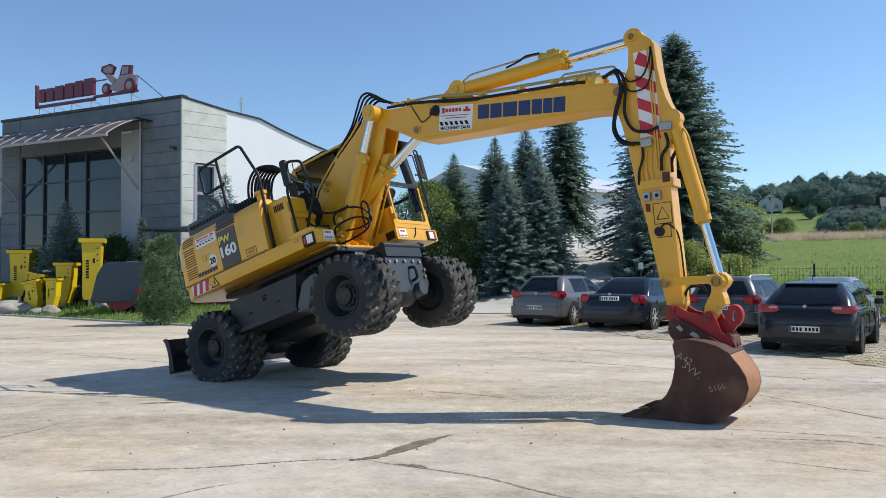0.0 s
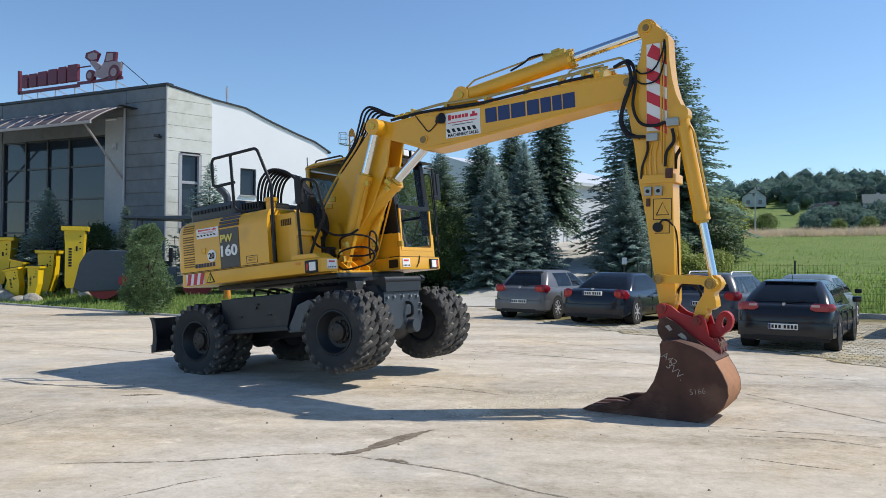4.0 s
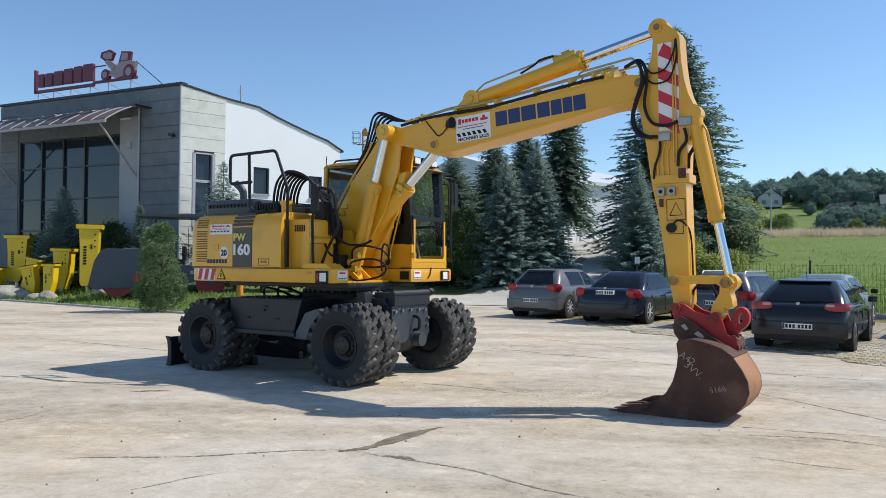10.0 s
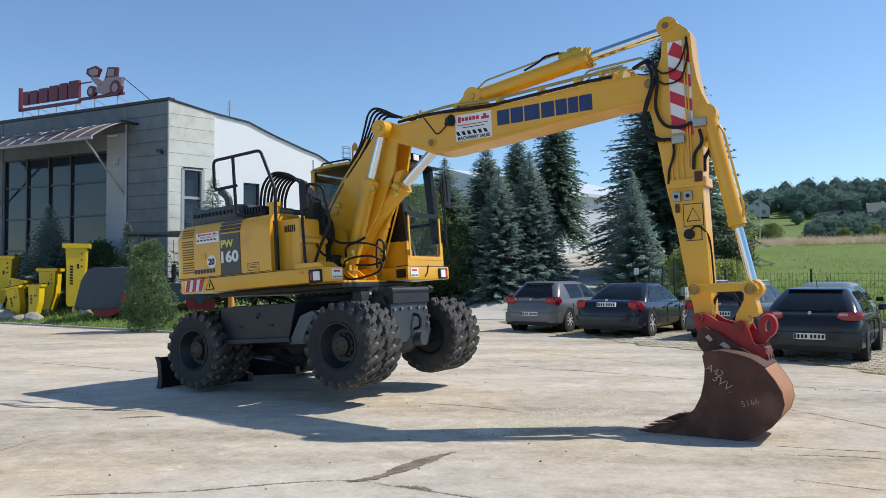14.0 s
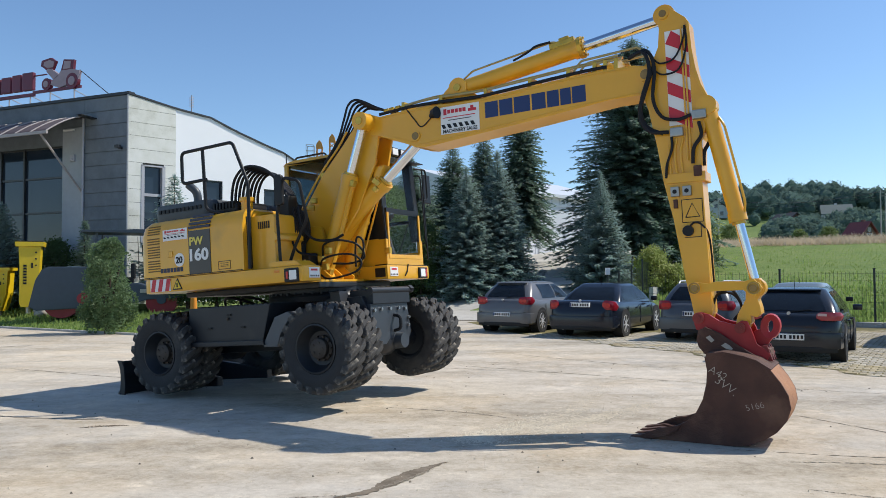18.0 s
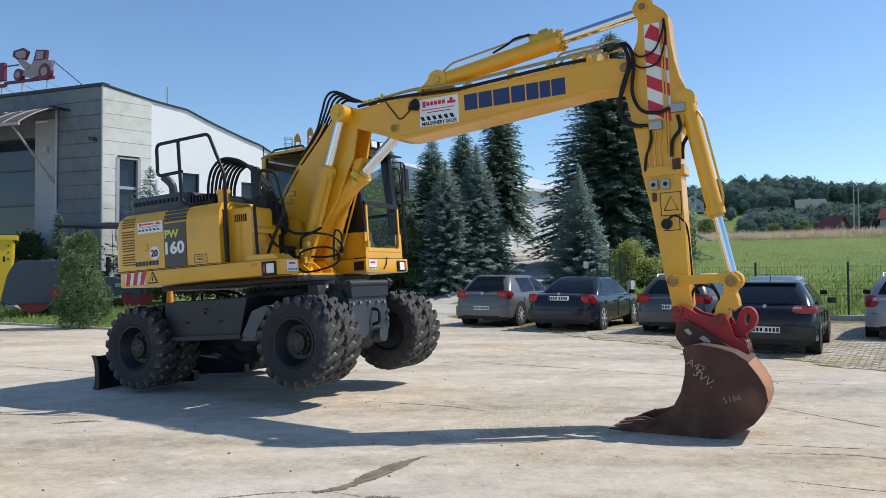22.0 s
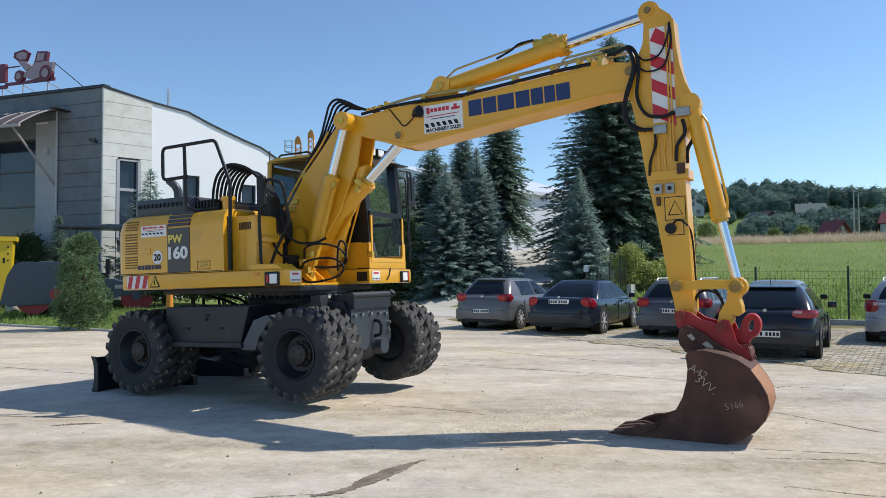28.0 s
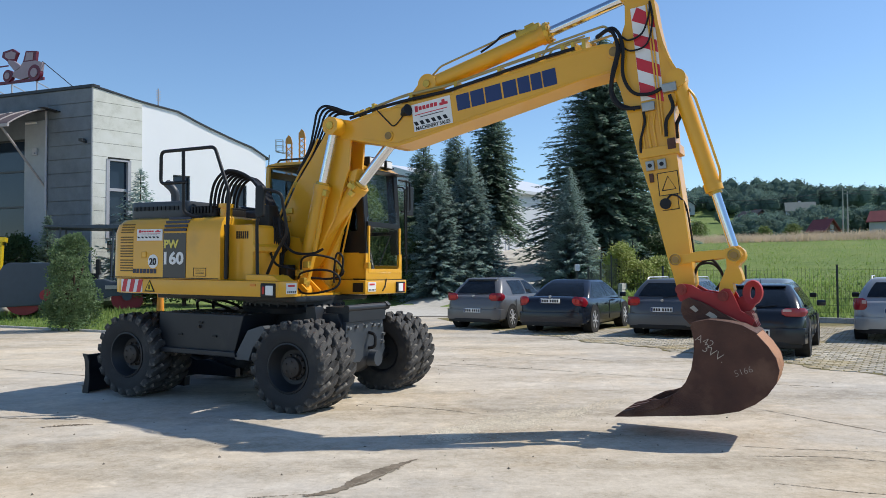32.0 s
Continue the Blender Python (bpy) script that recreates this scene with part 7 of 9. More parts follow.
    wpart("canopy_wing", _yz(prism([(0.0, 8.25), (-0.8, 8.29), (-0.82, 8.27), (0.0, 8.21)], 1.70, 2.0)), M_FASCIA, FM, can)
    for x in (2.6, 10.9):
        wpart("canopy_strut", smooth(cyl((x, -2.05, 7.42), (x - 0.1, 0.0, 5.2), 0.045, seg=10)), M_CANRIB, FM, can)
    wpart("wall_lamp", add_box(box(2.88, 3.12, -0.10, 0.0, 6.52, 6.80, 0.02), 2.94, 3.06, -0.16, -0.08, 6.56, 6.62, 0.01), M_WINFRAME, FM, th)
    wpart("tube_lamp", box(2.75, 3.35, -0.25, -0.18, 7.78, 7.84, 0.01), M_LENS, FM, th)
    wpart("security_camera", add_box(box(0.28, 0.40, -0.12, 0.0, 6.86, 6.96, 0.01), 0.26, 0.46, -0.28, -0.10, 6.90, 7.02, 0.02), M_FRAME, FM, th)
    ant = wpart("antenna", smooth(cyl((3.0, 0.5, 8.7), (3.0, 0.5, 9.62), 0.03, seg=8)), M_WINFRAME, SM, th)
    for k in range(7):
        wpart("antenna_bar", box(2.9, 3.1, 0.49, 0.51, 9.1 + 0.07 * k, 9.12 + 0.07 * k), M_WINFRAME, SM, ant)
    # roof sign: seven plain red blocks and a machine emblem on a frame
    sg = new("roof_sign")
    sg.parent = th
    def on_sign(bm, name, material, label=""):
        return wpart(name, bm, material, FM, sg, label)
    base = 0.12
    heights = ((9.42, 9.30, 1.10, 0.0), (9.12, 8.72, 0.62, 0.24), (8.62, 8.10, 0.62, 0.24), (8.0, 7.40, 0.66, 0.24), (7.30, 6.72, 0.70, 0.24), (6.62, 6.10, 0.74, 0.24), (6.0, 5.36, 0.78, 0.24))
    for a, b, h, lift in heights:
        on_sign(box(b, a, -0.10, 0.06, 9.55 + lift, 9.55 + lift + h, 0.03), "sign_block", M_SIGN)
    on_sign(box(5.3, 9.45, -0.06, 0.02, 9.52, 9.66), "sign_rail", M_SIGN)
    on_sign(box(2.6, 5.4, -0.06, 0.02, 9.62, 9.74), "sign_rail", M_SIGN)
    on_sign(box(4.6, 5.4, -0.03, 0.01, 10.38, 10.43), "sign_rail", M_SIGN)
    for x in (9.2, 8.1, 6.9, 5.6, 4.4, 3.0):
        on_sign(smooth(cyl((x, 0, 9.2), (x, 0, 9.62), 0.03, seg=8)), "sign_post", M_WINFRAME)
        on_sign(smooth(cyl((x, 0.0, 9.58), (x - 0.35, 0.9, 9.2), 0.02, seg=6)), "sign_brace", M_WINFRAME)
    on_sign(smooth(cyl((2.7, 0, 10.4), (1.2, 0.2, 9.22), 0.018, seg=6)), "sign_stay", M_FASCIA)
    for x, r in ((4.55, 0.26), (3.05, 0.34)):
        w = on_sign(smooth(cyl((x, -0.10, 9.95), (x, 0.06, 9.95), r, seg=24)), "emblem_wheel", M_SIGN)
        wpart("emblem_hub", smooth(cyl((x, -0.13, 9.95), (x, -0.09, 9.95), r * 0.55, seg=20)), M_SIGNPALE, FM, sg)
    for poly, mt in (([(3.4, 9.8), (2.7, 10.0), (2.62, 10.35), (3.0, 10.45), (3.7, 10.45), (3.9, 10.2), (4.2, 10.1), (4.3, 9.9), (3.8, 9.72)], M_SIGNPALE),
                     ([(3.0, 10.42), (2.95, 10.85), (3.55, 10.92), (3.72, 10.42)], M_SIGN), ([(3.15, 10.5), (3.12, 10.8), (3.5, 10.84), (3.58, 10.5)], M_SIGNPALE),
                     ([(3.8, 10.3), (4.2, 10.55), (4.5, 10.62), (4.55, 10.5), (4.15, 10.12)], M_SIGNPALE),
                     ([(4.2, 10.55), (4.0, 10.9), (4.3, 11.08), (4.85, 11.0), (4.9, 10.78), (4.55, 10.55)], M_SIGN), ([(4.15, 10.65), (4.1, 10.88), (4.35, 10.98), (4.7, 10.92), (4.72, 10.78), (4.5, 10.65)], M_SIGNPALE)):
        on_sign(prism(poly, -0.08 - 0.015 * (mt is M_SIGNPALE), 0.04), "emblem_plate", mt)
    return th


M_JOINTDARK = mat("dark_panel_joint", (0.06, 0.06, 0.055), 0.9, vary=0.2)
M_WALLGREY = noise_mat("pale_grey_render", [(0.3, (0.31, 0.34, 0.365)), (0.7, (0.38, 0.415, 0.44))], [(0.3, 1.0), (4.0, 0.6)], 0.85, 0.1)
build_office()


# ---- trees and shrubs ----
M_SPRUCE = leaf("dark_spruce_needles", (0.21, 0.298, 0.228), 0.5, 0.9, 0.55)
M_BLUESPRUCE = leaf("blue_spruce_needles", (0.32, 0.42, 0.385), 0.5, 0.9, 0.55)
M_YEW = leaf("green_shrub_leaves", (0.08, 0.13, 0.045), 0.45, 2.5, 0.5)
M_BUSH = leaf("grey_green_yew_leaves", (0.15, 0.225, 0.10), 0.5, 3.0, 0.5)
M_FRESH = leaf("fresh_green_leaves", (0.20, 0.27, 0.065), 0.45, 1.2, 0.5)
M_LIME = leaf("yellow_green_leaves", (0.34, 0.385, 0.085), 0.4, 2.5)
# far leaves: distance haze is mixed into the green as a bluish tint
M_WOOD = leaf("hazed_hill_leaves", (0.150, 0.222, 0.180), 0.65, 0.16, 0.4)
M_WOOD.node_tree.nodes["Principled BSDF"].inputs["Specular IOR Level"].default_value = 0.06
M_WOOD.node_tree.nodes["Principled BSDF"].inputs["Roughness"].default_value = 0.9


def list_mesh(name, verts, faces, material, parent):
    me = bpy.data.meshes.new(name)
    me.from_pydata(verts, [], faces)
    me.materials.append(material)
    ob = new(name, me)
    ob.parent = parent
    return ob


def needle_spray(verts, faces, px, py, pz, dx, dy, dz, length, width, r):
    """A small drooping fan of needles: four leaning blades."""
    h = math.hypot(dx, dy) or 1.0
    sx, sy = dy / h, -dx / h
    for k in (-1, -0.35, 0.3, 1):
        q = k * r.uniform(0.6, 1.1) * width * 1.45
        ln = length * r.uniform(0.8, 1.1)
        tx, ty, tz = dx * ln + sx * q, dy * ln + sy * q, dz * ln + r.uniform(-0.65, 0.13) * width
        w = width * 0.32
        n = len(verts)
        verts += [(px, py, pz), (px + tx * 0.45 + sx * w, py + ty * 0.45 + sy * w, pz + tz * 0.45), (px + tx, py + ty, pz + tz), (px + tx * 0.45 - sx * w, py + ty * 0.45 - sy * w, pz + tz * 0.45 - width * 0.35)]
        faces.append((n, n + 1, n + 2, n + 3))


def build_spruce(height, radius, seed, leaves, clear=0.05, droop=0.25, density=1.0, label="dark green spruce tree", power=0.82, fine=1.0):
    """A spruce at the origin: trunk with boughs in whorls, each carrying needle sprays."""
    r = random.Random(seed)
    tr = thing("spruce_tree", label, "tree", "spruces on the bank")
    bm = bmesh.new()
    add_cyl(bm, (0, 0, -0.3), (0, 0, height * 0.5), 0.013 * height, 0.008 * height, 8)
    add_cyl(bm, (0, 0, height * 0.5), (0, 0, height * 0.97), 0.008 * height, 0.002 * height, 6)
    part("trunk", smooth(bm), M_BARK, tr)
    verts, faces, bv, bf = [], [], [], []
    z = height * clear
    unit = (height / 9.0) ** 0.5 * fine
    while z < height * 0.985:
        f = (z / height - clear) / (1 - clear)
        reach = radius * (1 - f) ** power * r.uniform(0.84, 1.08) + 0.05
        nb = max(5, int((8 + 8 * (1 - f)) * density))
        a0 = r.uniform(0, 6.28)
        for k in range(nb):
            a = a0 + 2 * math.pi * k / nb + r.uniform(-0.25, 0.25)
            ln = reach * r.choice((0.6, 0.8, 0.92, 1.0, 1.04, 1.12)) * r.uniform(0.9, 1.1)
            ox, oy = math.cos(a), math.sin(a)
            lift = 0.34 - droop * (1 - f) * 1.5
            def up_at(u):
                return z + ln * u * lift - droop * ln * u * u * (1 - 0.6 * f) + 0.16 * ln * max(0, u - 0.75)
            if ln > 0.7:
                n = len(bv)
                q = 0.014 * unit
                for u in (0, 0.5, 0.9):
                    bv += [(ox * ln * u - oy * q, oy * ln * u + ox * q, up_at(u) - q), (ox * ln * u + oy * q, oy * ln * u - ox * q, up_at(u) - q), (ox * ln * u, oy * ln * u, up_at(u) + q)]
                for j in (0, 3):
                    bf += [(n + j + i, n + j + (i + 1) % 3, n + j + 3 + (i + 1) % 3, n + j + 3 + i) for i in range(3)]
            steps = max(3, int(ln / (0.155 * unit)))
            for i in range(steps):
                u = 0.10 + 0.90 * (i + r.random()) / steps
                px, py, pz = ox * ln * u + r.uniform(-0.05, 0.05), oy * ln * u + r.uniform(-0.05, 0.05), up_at(u) + r.uniform(-0.05, 0.05)
                size = (0.32 + 0.20 * (1 - f)) * (1.2 - 0.5 * u) * unit * min(1.0, 0.40 + 0.55 * reach)
                for s in (-1, 1):
                    c, e = r.uniform(0.4, 1.0), s * r.uniform(0.3, 1.0)
                    dx, dy, dz = ox * c - oy * e, oy * c + ox * e, r.uniform(-0.5, 0.2)
                    h = math.sqrt(dx * dx + dy * dy + dz * dz)
                    needle_spray(verts, faces, px, py, pz, dx / h, dy / h, dz / h, size * r.uniform(0.8, 1.3), size * 0.27, r)
        z += (0.16 + 0.13 * (1 - f)) * unit
    for k in range(8):
        needle_spray(verts, faces, 0, 0, height * (0.93 + 0.005 * k), r.uniform(-.3, .3), r.uniform(-.3, .3), 1, height * 0.05, 0.05, r)
    list_mesh("crown", verts, faces, leaves, tr)
    list_mesh("branchwork", bv, bf, M_BARK, tr)
    return tr


def build_shrub(height, radius, seed, leaves, label, shape="egg", clumps=900, leaf=0.07, stems=5, name="shrub", category="shrub"):
    """A shrub at the origin: stems and many leaf clumps inside an uneven outline."""
    r = random.Random(seed)
    tr = thing(name, label, category)
    bm = bmesh.new()
    for k in range(stems):
        a = 6.28 * k / stems
        add_tube(bm, curve([(0.05 * math.cos(a), 0.05 * math.sin(a), -0.1), (0.10 * radius * math.cos(a), 0.10 * radius * math.sin(a), height * 0.25), (0.4 * radius * math.cos(a), 0.4 * radius * math.sin(a), height * 0.7)], 4), 0.02 + 0.01 * radius, 6)
    part("stem", smooth(bm), M_BARK, tr)
    verts, faces = [], []
    if shape == "lumpy":
        # rounded tufts over an upright egg, each a ball of short leafy twigs
        for _ in range(clumps):
            f, a = r.random(), r.uniform(0, 6.28)
            rr = radius * math.sqrt(max(0.03, 1 - ((f - 0.40) / 0.62) ** 2)) * r.uniform(0.45, 0.95) * (0.86 + 0.2 * math.sin(2 * a + 5 * f + seed))
            c = Vector((rr * math.cos(a), rr * math.sin(a), height * (0.06 + 0.90 * f)))
            q = radius * r.uniform(0.13, 0.27)
            for _k in range(int(2600 * q * q) + 40):
                d = Vector((r.gauss(0, 1), r.gauss(0, 1), r.gauss(0.25, 1))).normalized()
                p = c + Vector((d.x, d.y, d.z * 1.35)) * q * r.uniform(0.75, 1.0)
                e = (d + Vector((r.gauss(0, 0.5), r.gauss(0, 0.5), r.gauss(0.3, 0.5)))).normalized() * leaf * r.uniform(0.8, 1.6)
                n = e.orthogonal().normalized() * leaf * 0.42
                i = len(verts)
                verts += [p, p + e * 0.5 + n, p + e, p + e * 0.5 - n]
                faces.append((i, i + 1, i + 2, i + 3))
        clumps = 0
    for _ in range(clumps):
        f = r.random() ** 0.8
        z = height * (0.12 + 0.88 * f)
        if shape == "egg":
            rr = radius * math.sqrt(max(0.02, 1 - ((f - 0.42) / 0.6) ** 2))
        elif shape == "column":
            rr = radius * (1 - f ** 2.2) ** 0.6 + 0.03
        else:
            rr = radius * (1 - 0.9 * f)
        a = r.uniform(0, 6.28)
        rr *= (0.78 + 0.20 * math.sin(3 * a + 9 * f + seed) + 0.14 * math.sin(7 * a - 17 * f)) * r.choice((0.55, 0.8, 0.95, 1.0, 1.05))
        p = Vector((rr * math.cos(a), rr * math.sin(a), z))
        for _k in range(5):
            q = p + Vector((r.gauss(0, leaf), r.gauss(0, leaf), r.gauss(0, leaf)))
            d = Vector((r.gauss(0, 1), r.gauss(0, 1), r.gauss(0.4, 0.8))).normalized()
            n = d.orthogonal().normalized() * leaf * 0.5
            m = d * leaf * r.uniform(0.9, 1.7)
            i = len(verts)
            verts += [q, q + m * 0.5 + n, q + m, q + m * 0.5 - n]
            faces.append((i, i + 1, i + 2, i + 3))
    list_mesh("crown", verts, faces, leaves, tr)
    return tr


def plant(ob, x, y, z=None, turn=0.0, k=1.0):
    ob.matrix_world = Matrix.Translation((x, y, (high(x, y) if z is None else z) - 0.05)) @ Matrix.Rotation(turn, 4, "Z") @ Matrix.Diagonal((k, k, k, 1))
    return ob


# spruces on the bank between driveway and yard
plant(build_spruce(6.9, 2.4, 1, M_BLUESPRUCE, 0.0, 0.20, 1.25, "grey-green spruce tree on the bank", 0.85, 0.54), 2.65, 41.5)
plant(build_spruce(7.5, 2.4, 2, M_BLUESPRUCE, 0.0, 0.20, 1.25, "grey-green spruce tree on the bank", 0.85, 0.54), 4.4, 42.5)
plant(build_spruce(8.8, 3.0, 3, M_SPRUCE, 0.0, 0.27, 1.1, fine=0.68), 2.3, 47.5)
plant(build_spruce(8.0, 3.0, 4, M_SPRUCE, 0.0, 0.27, 1.1, fine=0.68), -0.2, 45.5)
plant(build_spruce(9.3, 3.0, 5, M_SPRUCE, 0.02, 0.26, 1.1, fine=0.68), 4.4, 50.0)
plant(build_spruce(11.4, 2.6, 6, M_SPRUCE, 0.22, 0.38, 0.85, "tall dark spruce with a bare lower trunk", 0.6, 0.66), 7.1, 52.0)
plant(build_spruce(13.6, 4.8, 7, M_SPRUCE, 0.13, 0.28, 1.3, "large dark green spruce tree", 0.74, 0.68), 12.55, 45.0)
plant(build_spruce(5.8, 1.85, 8, M_BLUESPRUCE, 0.0, 0.12, 1.15, "blue-green young spruce tree", 0.9, 0.54), 8.86, 38.0)
plant(build_spruce(7.0, 2.6, 9, M_SPRUCE, 0.0, 0.2, 1.1, fine=0.8), -4.6, 46.5)
plant(build_shrub(4.2, 2.0, 10, M_YEW, "broad green leafy shrub on the bank", clumps=1500, leaf=0.11, name="leafy_shrub"), 0.2, 42.0)
plant(build_shrub(6.3, 2.3, 11, M_FRESH, "tall light green leafy shrub on the bank", clumps=3000, leaf=0.10, name="leafy_shrub"), -1.7, 44.0)
plant(build_shrub(1.1, 0.8, 31, M_LIME, "yellow-green shrub beside the fence", clumps=900, leaf=0.08, name="leafy_shrub"), 11.5, 35.4)
plant(build_shrub(1.2, 0.9, 32, M_LIME, "low light green shrub beside the fence", clumps=700, leaf=0.08, name="leafy_shrub"), 12.7, 36.2)
plant(build_shrub(2.0, 0.8, 12, M_LIME, "yellow-green shrub beside the fence", clumps=900, leaf=0.08, name="leafy_shrub"), 10.5, 35.3)
plant(build_shrub(1.9, 1.3, 13, M_YEW, "green shrub on the meadow edge", clumps=700, leaf=0.11, name="leafy_shrub"), 14.6, 41.0)
plant(build_shrub(2.6, 2.0, 14, M_YEW, "green shrub on the meadow edge", clumps=1100, leaf=0.13, name="leafy_shrub"), 18.2, 52.0)
plant(build_shrub(2.8, 2.2, 15, M_LIME, "light green shrub on the meadow edge", clumps=900, leaf=0.13, name="leafy_shrub"), 21.5, 60.0)
plant(build_shrub(2.4, 1.5, 16, M_LIME, "green shrub on the meadow edge", clumps=700, leaf=0.12, name="leafy_shrub"), 16.3, 46.0)
for _k, (_x, _y, _h) in enumerate(((-8.4, 29.6, 1.5), (-7.3, 29.3, 1.3), (-6.2, 29.2, 1.5), (-5.0, 29.4, 1.7), (-3.9, 30.2, 1.9))):
    plant(build_shrub(_h, 0.8, 70 + _k, M_YEW, "low green hedge shrub beside the office", clumps=700, leaf=0.075, name="hedge_shrub"), _x, _y)
for _k, (_x, _y, _h) in enumerate(((100.8, 183, 4.0), (94.0, 184, 3.2), (74.4, 178, 4.6), (71.5, 180, 3.4))):
    plant(build_shrub(_h, _h * 0.55, 90 + _k, M_FRESH, "light green shrub at the far meadow edge", clumps=700, leaf=0.24, name="leafy_shrub"), _x, _y)
# verge planting before the office
plant(build_shrub(2.7, 0.80, 20, M_BUSH, "upright grey-green yew bush on the verge", "lumpy", 170, 0.05, 7, "yew_bush"), -9.10, 23.85)
plant(build_spruce(4.4, 1.25, 21, M_BLUESPRUCE, 0.03, 0.05, 2.0, "slim blue-green conifer on the verge", 0.7, 0.8), -16.9, 33.2)
plant(build_spruce(3.4, 0.75, 22, M_SPRUCE, 0.05, 0.05, 1.3, "small slim conifer on the verge"), -13.2, 32.3)
plant(build_spruce(5.2, 1.6, 23, M_BLUESPRUCE, 0.05, 0.05, 0.8, "open young spruce beside the office"), -9.75, 32.4)
plant(build_shrub(2.6, 0.9, 24, M_YEW, "green shrub before the glass front", "egg", 800, 0.08, 5), -14.9, 33.6)
plant(build_shrub(2.2, 0.7, 25, M_YEW, "green shrub before the glass front", "egg", 600, 0.08, 5), -19.4, 36.0)


def grass_blades():
    """Tufts on the verge and at the foot of the bank."""
    r = random.Random(31)
    bm = bmesh.new()
    spots = []
    for _ in range(7000):
        u = r.random()
        x, y = -24 + 19.5 * u, 0
        y = 23.1 - (x + 8) * 0.6747 + r.uniform(0.15, 4.6)
        spots.append((x, y, r.uniform(0.05, 0.20)))
    for _ in range(14000):
        x = r.uniform(10, 34)
        y = (28.8 - 0.58 * x) / 0.81 + abs(r.gauss(0, 6.0))
        spots.append((x, y, r.uniform(0.06, 0.24)))
    for _ in range(36000):
        x = r.uniform(9, 62)
        d = 33.0 * r.random() ** 1.2
        spots.append((x, (28.8 + d - 0.58 * x) / 0.81, r.uniform(0.04, 0.11) + 0.05 * noise.noise(Vector((x * 0.4, d * 0.4, 3.0)))))
    verts, faces = [], []
    for x, y, h in spots:
        z = high(x, y) - 0.06
        a = r.uniform(0, 6.28)
        w = h * 0.20
        for k in range(2):
            c, e = w * math.cos(a + k * 1.9), w * math.sin(a + k * 1.9)
            i = len(verts)
            verts += [(x - c, y - e, z), (x + c, y + e, z), (x + r.uniform(-.4, .4) * h, y + r.uniform(-.4, .4) * h, z + h)]
            faces.append((i, i + 1, i + 2))
    bm.free()
    me = bpy.data.meshes.new("grass")
    me.from_pydata(verts, [], faces)
    me.materials.append(M_BLADE)
    return new("grass", me)


M_BLADE = leaf("grass_blades", (0.30, 0.40, 0.115), 0.35, 0.5, 0.55)
tagged(grass_blades(), "short green grass on verge and bank", "grass", kind="stuff")


def woods():
    """Crowns of the far wood on the hill and of the hedge below it: dark cores wrapped in leaf sprays."""
    r = random.Random(41)
    ball = bmesh.new()
    bmesh.ops.create_icosphere(ball, subdivisions=1, radius=1.0)
    unit = [v.co.copy() for v in ball.verts]
    tris = [tuple(v.index for v in f.verts) for f in ball.faces]
    ball.free()
    verts, faces = [], []
    def crown(x, y, s, hgt, tall, sprays):
        """One tree crown of radius s whose middle stands hgt over the ground."""
        if abs(x - 0.402 * y) < 13 and y < 312:
            return
        cz = high(x, y) + hgt
        n = len(verts)
        verts.extend([(x + v.x * s * 0.84, y + v.y * s * 0.84, cz + v.z * s * 0.84 * tall) for v in unit])
        faces.extend([(n + i, n + j, n + l) for i, j, l in tris])
        ph = r.uniform(0, 6.28)
        for _k in range(int(sprays * 1.9)):
            a, e = r.uniform(0, 6.28), math.asin(r.uniform(-0.55, 1.0))
            q = s * (0.88 + 0.08 * math.sin(3 * a + ph) * math.cos(4 * e + ph) + r.uniform(-0.14, 0.04))
            px, py, pz = x + q * math.cos(a) * math.cos(e), y + q * math.sin(a) * math.cos(e), cz + q * math.sin(e) * tall
            w = r.uniform(0.20, 0.42) * (0.5 + 0.22 * s)
            dx, dy, dz = math.cos(a) * 0.6 + r.gauss(0, 0.5), math.sin(a) * 0.6 + r.gauss(0, 0.5), r.gauss(0.1, 0.5)
            sx, sy = -math.sin(a + r.gauss(0, 0.5)), math.cos(a + r.gauss(0, 0.5))
            n = len(verts)
            verts.extend([(px - dx * w, py - dy * w, pz - dz * w), (px + sx * w * 0.7, py + sy * w * 0.7, pz - 0.2 * w), (px + dx * w, py + dy * w, pz + dz * w + 0.3 * w), (px - sx * w * 0.7, py - sy * w * 0.7, pz + 0.2 * w)])
            faces.append((n, n + 1, n + 2, n + 3))
    for _ in range(2300):
        y = r.uniform(262, 400)
        x = r.uniform(30, 0.98 * y)
        s = r.uniform(1.7, 4.2)
        crown(x, y, s, r.uniform(0.6, 1.2) * s + r.uniform(0, 2.2), r.uniform(0.95, 1.5), 62)
    # thickets beyond the meadow, thinner where the houses stand
    for x0, x1, y0, y1, n, top in ((112, 150, 216, 232, 90, 3.4), (86, 124, 200, 216, 190, 3.2), (124, 210, 204, 226, 230, 5.2), (100, 190, 228, 262, 70, 2.0)):
        for _ in range(n):
            x = r.uniform(x0, x1)
            y = r.uniform(y0, y1)
            s = r.uniform(1.3, 3.1)
            crown(x, y, s, r.uniform(0.2, top), r.uniform(0.9, 1.3), 100)
    for _ in range(46):
        x = r.uniform(88, 150)
        y = 190 + r.uniform(0, 6)
        s = r.uniform(0.7, 1.5)
        if abs(x - 0.597 * y) > 7:
            crown(x, y, s, 0.9 * s, 1.1, 60)
    for _ in range(110):
        x = r.uniform(26, 90)
        y = 200 + r.uniform(0, 60)
        s = r.uniform(1.3, 3.0)
        crown(x, y, s, r.uniform(0.0, 1.4), r.uniform(0.9, 1.3), 80)
    me = bpy.data.meshes.new("wooded_hill")
    me.from_pydata(verts, [], faces)
